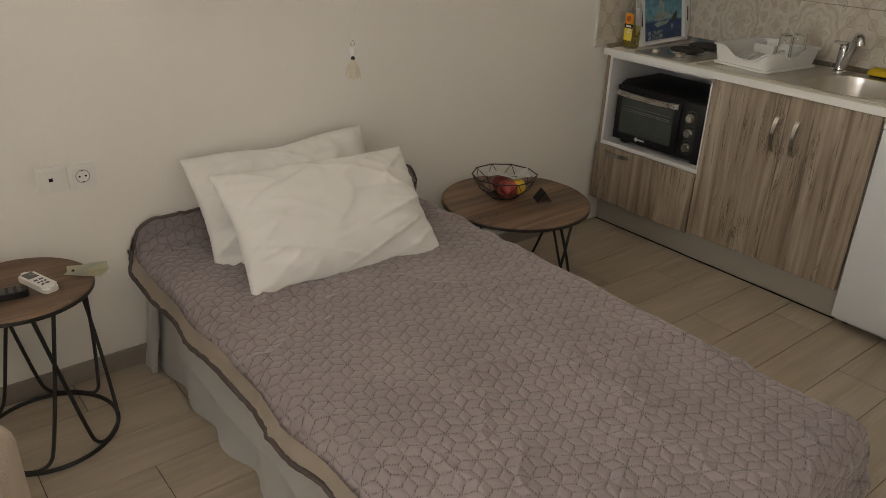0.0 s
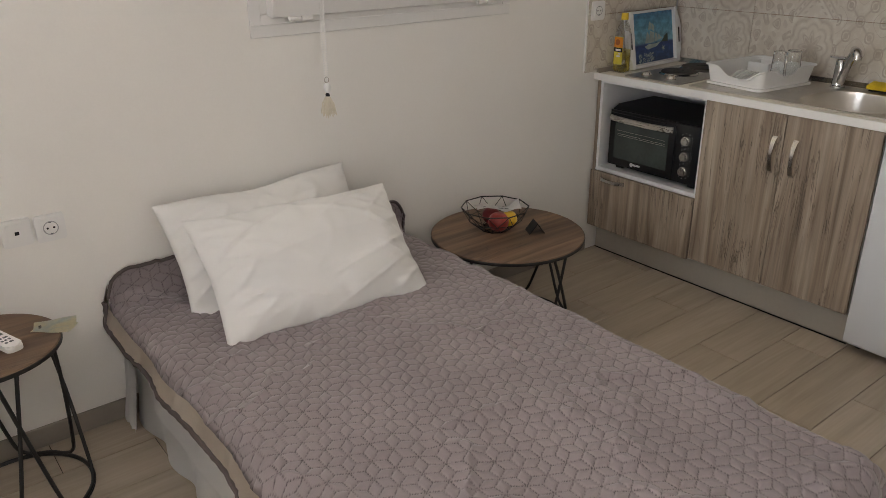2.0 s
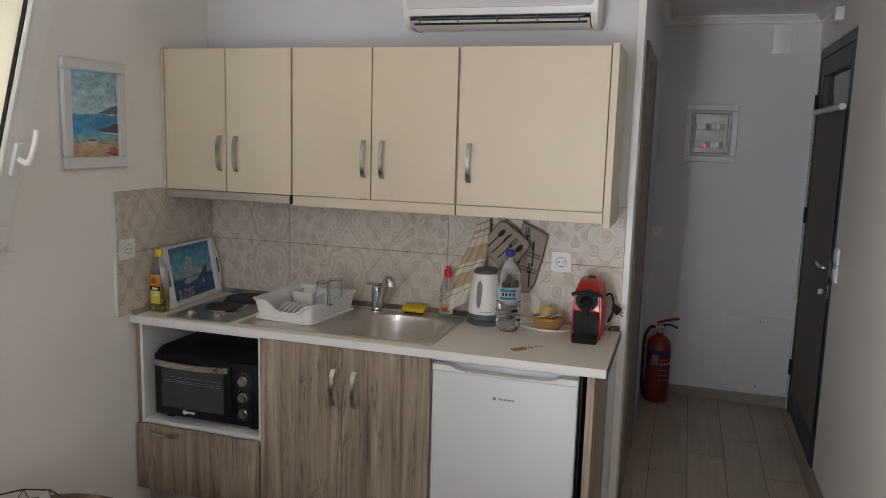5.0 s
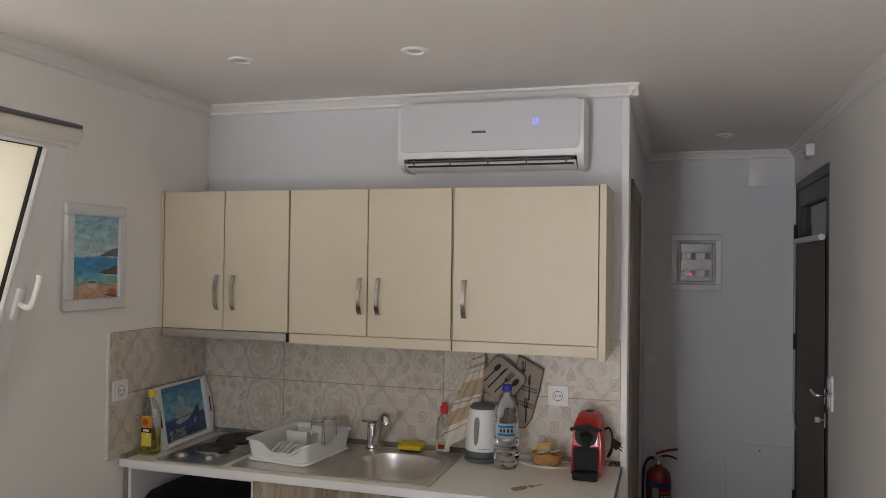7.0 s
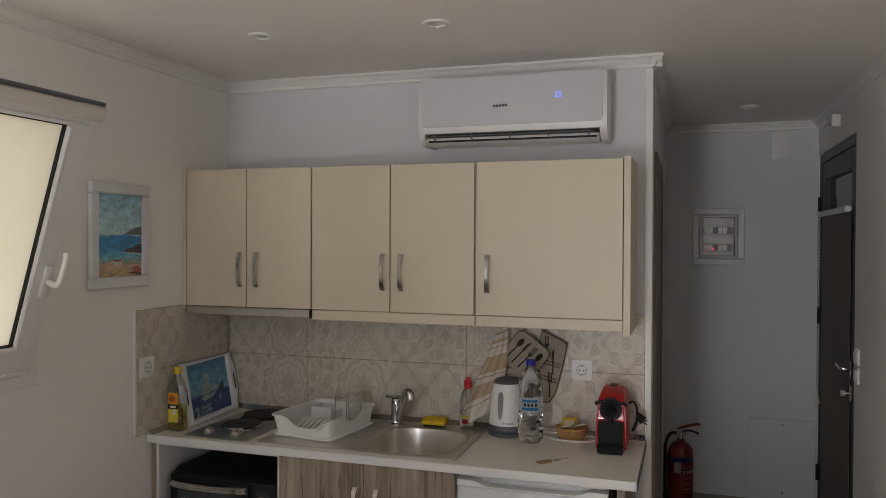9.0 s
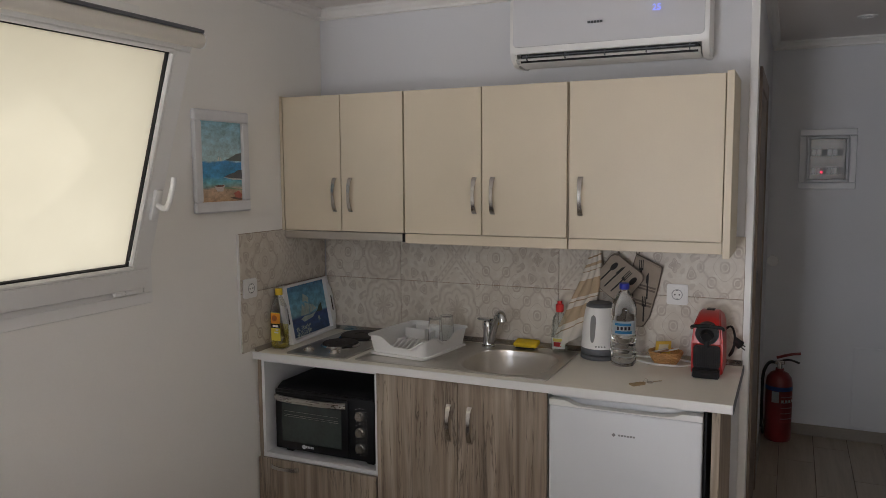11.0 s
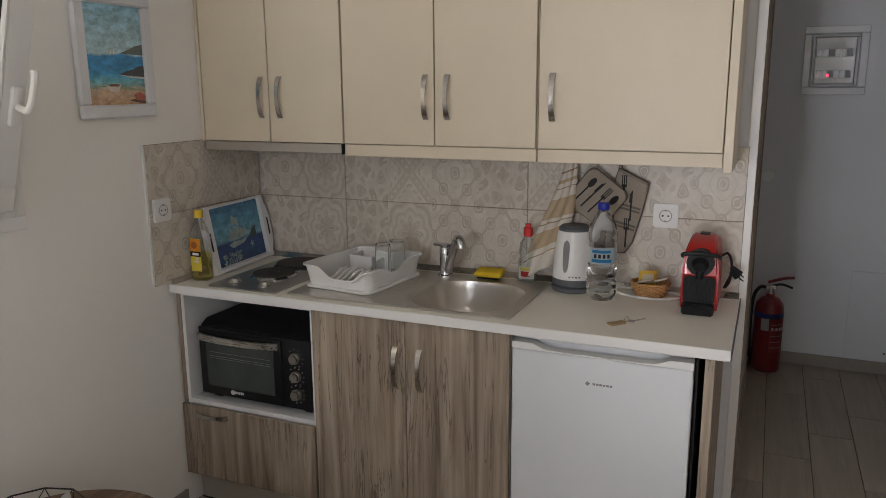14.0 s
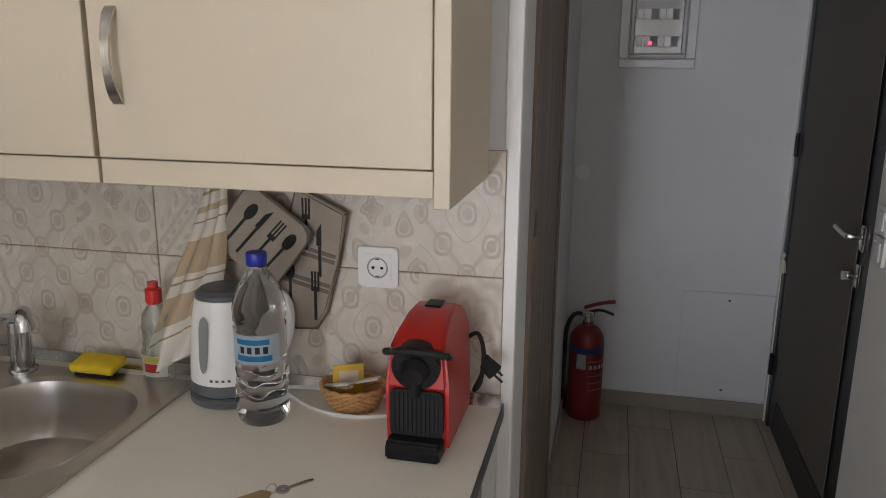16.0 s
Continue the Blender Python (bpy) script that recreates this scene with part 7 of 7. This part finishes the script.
# armchair corner under a waffle throw
ac_m = Matrix.Translation((-0.905, 0.925, FZ)) @ Matrix.Rotation(radians(-17), 4, "Z")
arm = thing("armchair", (-0.905, 0.925, FZ), "armchair under a beige waffle throw, its unseen back raised to shade the bedside", "armchair")


def waffle():
    m, nt, b = start("beige_waffle_throw")
    v = coords(nt)
    sep = nt.nodes.new("ShaderNodeSeparateXYZ")
    nt.links.new(v, sep.inputs[0])
    w = mth(nt, "ADD", mth(nt, "ADD", mth(nt, "SINE", mth(nt, "MULTIPLY", sep.outputs[0], 520)), mth(nt, "SINE", mth(nt, "MULTIPLY", sep.outputs[1], 520))), mth(nt, "SINE", mth(nt, "MULTIPLY", sep.outputs[2], 520)))
    cloud = noi(nt, v, 6, 3)
    nt.links.new(ramp(nt, cloud, (0.3, (0.50, 0.41, 0.33)), (0.7, (0.58, 0.49, 0.40))), b.inputs["Base Color"])
    b.inputs["Roughness"].default_value = 0.9
    bump(nt, b, w, 0.35, 0.002)
    return m


WAF = waffle()


def soft_box(x0, x1, y0, y1, z0, z1, r):
    bm = B(x0, x1, y0, y1, z0, z1, bevel=r, seg=5)
    for v in bm.verts:
        v.co += Vector((noise.noise(v.co * 5), noise.noise(v.co * 5 + Vector((9, 0, 0))), noise.noise(v.co * 5 + Vector((0, 7, 0))))) * 0.010
    return spin(bm, ac_m)


part("seat", soft_box(-0.24, 0.305, -0.29, 0.29, 0.12, 0.565, 0.06), WAF, arm, "", 60)
# unseen armrests and back, made tall to keep light off the bedside floor
part("armrest", soft_box(-0.36, 0.20, 0.27, 0.40, 0.10, 0.70, 0.055), WAF, arm, "", 60)
part("armrest", soft_box(-0.36, 0.20, -0.40, -0.27, 0.10, 0.70, 0.055), WAF, arm, "", 60)
part("backrest", soft_box(-0.44, -0.25, -0.38, 0.38, 0.10, 1.02, 0.06), WAF, arm, "", 60)
for x in (-0.36, 0.22):
    for y in (-0.25, 0.25):
        bm = bmesh.new()
        cyl(bm, (x, y, 0), (x, y, 0.13), 0.016, 0.022, 14)
        part("leg", spin(bm, ac_m), MAT["wood_door"], arm)

# ---- hallway ----
# flush bathroom door in the side wall
bd = thing("door_1", ((DX0 + DX1) / 2, PARTITION, FZ), "closed brown wood-look interior door in the hallway", "door", kind="structure")
bm = bmesh.new()
box(bm, DX0 - 0.055, DX0 + 0.03, PARTITION - 0.012, PARTITION + 0.11, FZ, DZ + 0.05, 0.003)
box(bm, DX1 - 0.03, DX1 + 0.055, PARTITION - 0.012, PARTITION + 0.11, FZ, DZ + 0.05, 0.003)
box(bm, DX0 + 0.03, DX1 - 0.03, PARTITION - 0.012, PARTITION + 0.11, DZ - 0.03, DZ + 0.05, 0.003)
part("door_frame", bm, MAT["wood_door"], bd)
leaf = part("door_leaf", B(DX0 + 0.032, DX1 - 0.032, PARTITION - 0.006, PARTITION + 0.036, FZ + 0.006, DZ - 0.032, bevel=0.002), MAT["wood_door"], bd)
bm = bmesh.new()
box(bm, DX0 - 0.04, DX0 - 0.01, PARTITION - 0.017, PARTITION - 0.0125, 1.19, 1.245, 0.001)
part("strike_plate", bm, MAT["grey_plastic"], bd)

# dark glazed entrance door in the south wall
ed = thing("door_2", ((EX0 + EX1) / 2, SOUTH, FZ), "closed anthracite entrance door with a lowered taupe blind", "door", kind="structure")
DY = SOUTH - 0.012
bm = bmesh.new()
box(bm, EX0, EX0 + 0.055, SOUTH - 0.12, DY + 0.006, FZ, EZ, 0.003)
box(bm, EX1 - 0.055, EX1, SOUTH - 0.12, DY + 0.006, FZ, EZ, 0.003)
box(bm, EX0 + 0.055, EX1 - 0.055, SOUTH - 0.12, DY + 0.006, EZ - 0.055, EZ, 0.003)
part("door_frame", bm, MAT["anthracite"], ed)
L0, L1 = EX0 + 0.058, EX1 - 0.058
bm = bmesh.new()
box(bm, L0, L0 + 0.105, DY - 0.055, DY, FZ + 0.012, EZ - 0.058, 0.004)
box(bm, L1 - 0.105, L1, DY - 0.055, DY, FZ + 0.012, EZ - 0.058, 0.004)
box(bm, L0 + 0.105, L1 - 0.105, DY - 0.055, DY, EZ - 0.165, EZ - 0.058, 0.004)
box(bm, L0 + 0.105, L1 - 0.105, DY - 0.055, DY, FZ + 0.012, FZ + 0.16, 0.004)
lf = part("door_leaf", bm, MAT["anthracite"], ed, "anthracite aluminium leaf")
part("pane", B(L0 + 0.10, L1 - 0.10, DY - 0.036, DY - 0.030, FZ + 0.15, EZ - 0.155), MAT["dark_glass"], lf, "dark glass")
part("blind_cloth", B(L0 + 0.085, L1 - 0.085, DY + 0.0055, DY + 0.0075, FZ + 0.19, 1.885), MAT["taupe_blind"], ed, "lowered taupe roller blind")
bm = bmesh.new()
cyl(bm, (L0 + 0.075, DY + 0.024, 1.890), (L1 - 0.055, DY + 0.024, 1.890), 0.017, n=18)
part("blind_tube", bm, MAT["white_plastic"], ed)
for dx in (0.0, 0.016):
    bm = bmesh.new()
    chain_beads(bm, L1 - 0.060 + dx, DY + 0.030, 0.80, 1.88, 0.009, 0.0028)
    tagged(part("bead_strand", bm, MAT["grey_plastic"], ed), kind="stuff")
bm = bmesh.new()
lathe(bm, (L1 - 0.052, DY + 0.030, 0.765), [(0, 0), (0.009, 0.006), (0.010, 0.018), (0, 0.03)], 12)
part("bead", bm, MAT["white_plastic"], ed)
bm = bmesh.new()
for k in range(46):
    a, r = random.uniform(0, math.tau), random.uniform(0.004, 0.024)
    tube(bm, [(L1 - 0.052, DY + 0.030, 0.766), (L1 - 0.052 + 0.6 * r * math.cos(a), DY + 0.030 + 0.6 * r * math.sin(a), 0.745), (L1 - 0.052 + r * math.cos(a), DY + 0.030 + r * math.sin(a), 0.700)], 0.0016, 4)
part("tassel", bm, ink("tassel_thread", (0.72, 0.68, 0.58), 0.9), ed)
hx = L0 + 0.052
bm = bmesh.new()
box(bm, hx - 0.016, hx + 0.016, DY + 0.0005, DY + 0.010, 1.02, 1.10, 0.003)
tube(bm, smooth_path([(hx, DY + 0.008, 1.065), (hx, DY + 0.045, 1.065), (hx + 0.02, DY + 0.052, 1.065), (hx + 0.13, DY + 0.052, 1.070)]), 0.009, 10)
part("door_handle", bm, MAT["nickel"], lf, "satin lever handle")
bm = bmesh.new()
box(bm, hx - 0.016, hx + 0.016, DY + 0.0005, DY + 0.010, 0.90, 0.975, 0.003)
cyl(bm, (hx, DY + 0.008, 0.94), (hx, DY + 0.035, 0.94), 0.009, n=14)
box(bm, hx - 0.003, hx + 0.003, DY + 0.030, DY + 0.055, 0.925, 0.955, 0.001)
part("lock", bm, MAT["nickel"], lf, "lock with key in it")
for z in (0.25, 1.25, 1.95):
    bm = bmesh.new()
    cyl(bm, (EX1 - 0.045, DY + 0.014, z - 0.05), (EX1 - 0.045, DY + 0.014, z + 0.05), 0.010, n=14)
    part("hinge", bm, MAT["black"], ed)

# switches beside the entrance door
for z in (1.155, 1.066):
    s = thing("light_switch", (3.855, SOUTH, z), "white rocker switch beside the entrance door", "switch", "switches by the door")
    m = Matrix.Translation((3.855, SOUTH, z)) @ Matrix.Rotation(radians(-90), 4, "Z")
    bm = bmesh.new()
    prism(bm, rounded(0.082, 0.082, 0.008), -0.010, 0.0, "x")
    part("cover_plate", spin(bm, m), MAT["white_plastic"], s)
    part("rocker", spin(B(-0.016, -0.0105, -0.027, 0.027, -0.027, 0.027, bevel=0.002), m), MAT["white_plastic"], s)
# sensor box above the door
sb = thing("door_sensor", (4.50, SOUTH, 2.37), "small white alarm box above the entrance door", "sensor")
part("case", B(4.36, 4.52, SOUTH, SOUTH + 0.045, 2.355, 2.425, bevel=0.006, seg=2), MAT["white_plastic"], sb)
part("lens", B(4.40, 4.42, SOUTH + 0.0455, SOUTH + 0.048, 2.365, 2.380), ink("red_lens", (0.5, 0.05, 0.04), 0.3), sb)

# fuse box with glossy door
XE = EAST
fbx = thing("fuse_box", (XE, -0.37, 1.56), "recessed fuse box with glossy tinted door", "fuse box")
bm = bmesh.new()


def frame_x(bm, y0, y1, z0, z1, w, x0, x1, bevel=0.003):
    box(bm, x0, x1, y0, y1, z0, z0 + w, bevel)
    box(bm, x0, x1, y0, y1, z1 - w, z1, bevel)
    box(bm, x0, x1, y0, y0 + w, z0 + w, z1 - w, bevel)
    box(bm, x0, x1, y1 - w, y1, z0 + w, z1 - w, bevel)


frame_x(bm, -0.534, -0.207, 1.560, 1.938, 0.042, XE - 0.014, XE - 0.001, 0.004)
part("frame", bm, plain("gloss_grey_frame", (0.60, 0.61, 0.63), 0.14, var=0.03, bump_s=0.0, rvar=0.04, coat=0.5), fbx)
bm = bmesh.new()
frame_x(bm, -0.490, -0.251, 1.604, 1.894, 0.018, XE - 0.022, XE - 0.002, 0.003)
part("door_frame", bm, ink("pale_grey_plastic", (0.42, 0.43, 0.44), 0.3), fbx)
dpan = part("door_pane", B(XE - 0.018, XE - 0.012, -0.470, -0.271, 1.624, 1.874, bevel=0.001), MAT["mirror_plastic"], fbx, "glossy tinted pane reflecting the window")
for z in (1.675, 1.790):
    for k in range(6):
        part("breaker", B(XE - 0.0205, XE - 0.0182, -0.455 + k * 0.030, -0.428 + k * 0.030, z - 0.022, z + 0.022, bevel=0.0008), MAT["white_board" if k % 3 else "grey_plastic"], fbx)
bm = bmesh.new()
cyl(bm, (XE - 0.0225, -0.338, 1.668), (XE - 0.0208, -0.338, 1.668), 0.008, n=12)
part("indicator", bm, MAT["red_led"], fbx, "glowing red indicator")
single("junction_cover", B(XE - 0.016, XE - 0.0005, -0.809, -0.696, 2.255, 2.436, bevel=0.004, seg=2), MAT["white_plastic"], (XE, -0.75, 2.255), "white cover box under the cornice", "cover")
hp = thing("access_panel", (XE, -0.77, 0.05), "pale painted access panel low on the hallway wall", "panel")
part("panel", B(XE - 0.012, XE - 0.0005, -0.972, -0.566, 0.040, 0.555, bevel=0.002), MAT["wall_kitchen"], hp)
for z in (0.52, 0.075):
    bm = bmesh.new()
    cyl(bm, (XE - 0.012, -0.775, z), (XE - 0.0145, -0.775, z), 0.006, n=12)
    part("screw", bm, MAT["grey_plastic"], hp)
bm = bmesh.new()
cyl(bm, (XE - 0.0005, -0.075, 1.090), (XE - 0.012, -0.075, 1.090), 0.036, 0.033, 28)
single("blank_cover", bm, MAT["white_plastic"], (XE, -0.075, 1.09), "round white blanking cover on the wall", "cover")

# fire extinguisher
EXT = (4.955, -0.142, FZ)
fe = thing("fire_extinguisher", EXT, "red powder fire extinguisher standing on the floor", "fire extinguisher")
bm = bmesh.new()
lathe(bm, EXT, [(0, 0.004), (0.070, 0.0), (0.078, 0.006), (0.080, 0.020), (0.080, 0.375), (0.074, 0.410), (0.052, 0.440), (0.026, 0.452), (0.024, 0.470), (0, 0.470)], 40)
cyl_ = part("cylinder", bm, MAT["red_paint"], fe, "red painted steel cylinder", 50)


def band(z0, z1, a0, a1, r, mat, parent, label=""):
    bm = bmesh.new()
    grid(bm, 20, 1, lambda u, v: (EXT[0] + r * math.cos(radians(a0 + (a1 - a0) * u)), EXT[1] + r * math.sin(radians(a0 + (a1 - a0) * u)), EXT[2] + z0 + (z1 - z0) * v))
    bmesh.ops.solidify(bm, geom=list(bm.faces), thickness=0.0004)
    part("label_field", bm, mat, parent, label, 60)


band(0.335, 0.362, 90, 270, 0.0808, ink("blue_label", (0.03, 0.08, 0.30), 0.4), cyl_, "blue label band")
band(0.26, 0.332, 150, 182, 0.0808, ink("white_label", (0.55, 0.56, 0.58), 0.4), cyl_, "white label text block")
band(0.13, 0.332, 186, 262, 0.0806, ink("dark_red_label", (0.28, 0.03, 0.03), 0.4), cyl_)
for k in range(4):
    band(0.262, 0.280, 192 + 17 * k, 202 + 17 * k, 0.0811, MAT["white_board"], cyl_)
for k in range(5):
    band(0.295 - k * 0.035, 0.300 - k * 0.035, 190, 250 - 6 * (k % 2), 0.0811, ink("faint_print", (0.45, 0.30, 0.30), 0.5), cyl_)
bm = bmesh.new()
cyl(bm, (EXT[0], EXT[1], FZ + 0.468), (EXT[0], EXT[1], FZ + 0.510), 0.020, 0.017, 20)
box(bm, EXT[0] - 0.013, EXT[0] + 0.013, EXT[1] - 0.03, EXT[1] + 0.03, FZ + 0.495, FZ + 0.520, 0.004)
part("valve", bm, MAT["nickel"], fe, "metal valve head")
bm = bmesh.new()
tube(bm, smooth_path([(EXT[0], EXT[1] + 0.02, FZ + 0.535), (EXT[0], EXT[1] - 0.02, FZ + 0.550), (EXT[0] - 0.005, EXT[1] - 0.075, FZ + 0.568), (EXT[0] - 0.005, EXT[1] - 0.12, FZ + 0.575)]), 0.009, 8)
part("squeeze_lever", bm, MAT["red_paint"], fe, "red squeeze lever")
bm = bmesh.new()
tube(bm, smooth_path([(EXT[0], EXT[1] + 0.02, FZ + 0.505), (EXT[0], EXT[1] - 0.05, FZ + 0.528), (EXT[0] - 0.005, EXT[1] - 0.115, FZ + 0.512)]), 0.007, 8)
part("carry_handle", bm, MAT["black"], fe)
bm = bmesh.new()
tube(bm, smooth_path([(EXT[0], EXT[1] + 0.025, FZ + 0.505), (EXT[0] - 0.01, EXT[1] + 0.065, FZ + 0.50), (EXT[0] - 0.02, EXT[1] + 0.095, FZ + 0.43), (EXT[0] - 0.02, EXT[1] + 0.100, FZ + 0.28), (EXT[0] - 0.01, EXT[1] + 0.098, FZ + 0.12)]), 0.010, 10)
hs = part("hose", bm, MAT["rubber"], fe, "black rubber hose")
bm = bmesh.new()
cyl(bm, (EXT[0] - 0.01, EXT[1] + 0.098, FZ + 0.125), (EXT[0] - 0.008, EXT[1] + 0.098, FZ + 0.03), 0.012, 0.014, 14)
part("nozzle", bm, MAT["black"], hs)

# ---- floor planks and wall tiles ----


def plank_mesh(name, dx, dy, dz, bev, material):
    bm = bmesh.new()
    box(bm, -dx / 2, dx / 2, -dy / 2, dy / 2, -dz, 0, 0)
    top = [e for e in bm.edges if all(v.co.z > -0.0001 for v in e.verts)]
    bmesh.ops.bevel(bm, geom=top, offset=bev, segments=1, affect="EDGES")
    me = finish(bm, name, 0)
    me.materials.append(material)
    return me


PITCH, LONG, GAP = 0.1975, 0.80, 0.0032
shared = {}
row = 0
for k in range(-6, 11):
    y0, y1 = 0.043 + k * PITCH, 0.043 + (k + 1) * PITCH
    y0c, y1c = max(y0, SOUTH - 0.09), min(y1, NORTH)
    if y1c - y0c < 0.02:
        continue
    x = WEST - (k * 0.37 % 1) * LONG
    while x < EAST:
        xa, xb = max(x, WEST), min(x + LONG, EAST if y0c < PARTITION + 0.05 else 3.1)
        x += LONG
        if xb - xa < 0.03:
            continue
        key = (round(xb - xa, 3), round(y1c - y0c, 3))
        if key not in shared:
            shared[key] = plank_mesh("plank", key[0] - GAP, key[1] - GAP, 0.004, 0.0012, MAT["plank"])
        ob = new("plank", shared[key])
        ob.location = ((xa + xb) / 2, (y0c + y1c) / 2, FZ)
        ob.parent = floor

wall_tiles = {}


def wall_tile(parent, a0, a1, z0, z1, back):
    key = (round(a1 - a0, 3), round(z1 - z0, 3), back)
    if key not in wall_tiles:
        bm = bmesh.new()
        w, h = key[0] - 0.0025, key[1] - 0.0025
        if back:
            box(bm, -0.004, 0.0045, -w / 2, w / 2, -h / 2, h / 2, 0.0012)
        else:
            box(bm, -w / 2, w / 2, -0.004, 0.0045, -h / 2, h / 2, 0.0012)
        me = finish(bm, "tile", 0)
        me.materials.append(MAT["tile_back" if back else "tile_side"])
        wall_tiles[key] = me
    ob = new("tile", wall_tiles[key])
    c, zc = (a0 + a1) / 2, (z0 + z1) / 2
    ob.location = (BACK - 0.0055, c, zc) if back else (c, NORTH - 0.0055, zc)
    ob.parent = parent


splash = structure("backsplash_trim", B(BACK - 0.0055, BACK - 0.0005, -0.012, NORTH - 0.012, 0.898, 1.414), MAT["grout_tile"], "beige patchwork-patterned tile backsplash")
splash2 = structure("backsplash_trim", B(2.318, BACK - 0.012, NORTH - 0.0055, NORTH - 0.0005, 0.898, 1.421), MAT["grout_tile"], "beige patchwork-patterned tile return")
for z0, z1 in ((0.890, 1.156), (1.156, 1.414)):
    for a0, a1 in ((-0.012, 0.766), (0.766, 1.568), (1.568, NORTH - 0.012)):
        wall_tile(splash, a0, a1, z0, z1, True)
    wall_tile(splash2, 2.318, BACK - 0.012, z0, z1 + (0.007 if z0 > 1 else 0), False)
structure("tile_edge_trim", B(2.308, 2.3175, NORTH - 0.0095, NORTH - 0.0005, 0.900, 1.421, bevel=0.001), MAT["white_plastic"], "white edge strip beside the tile return")
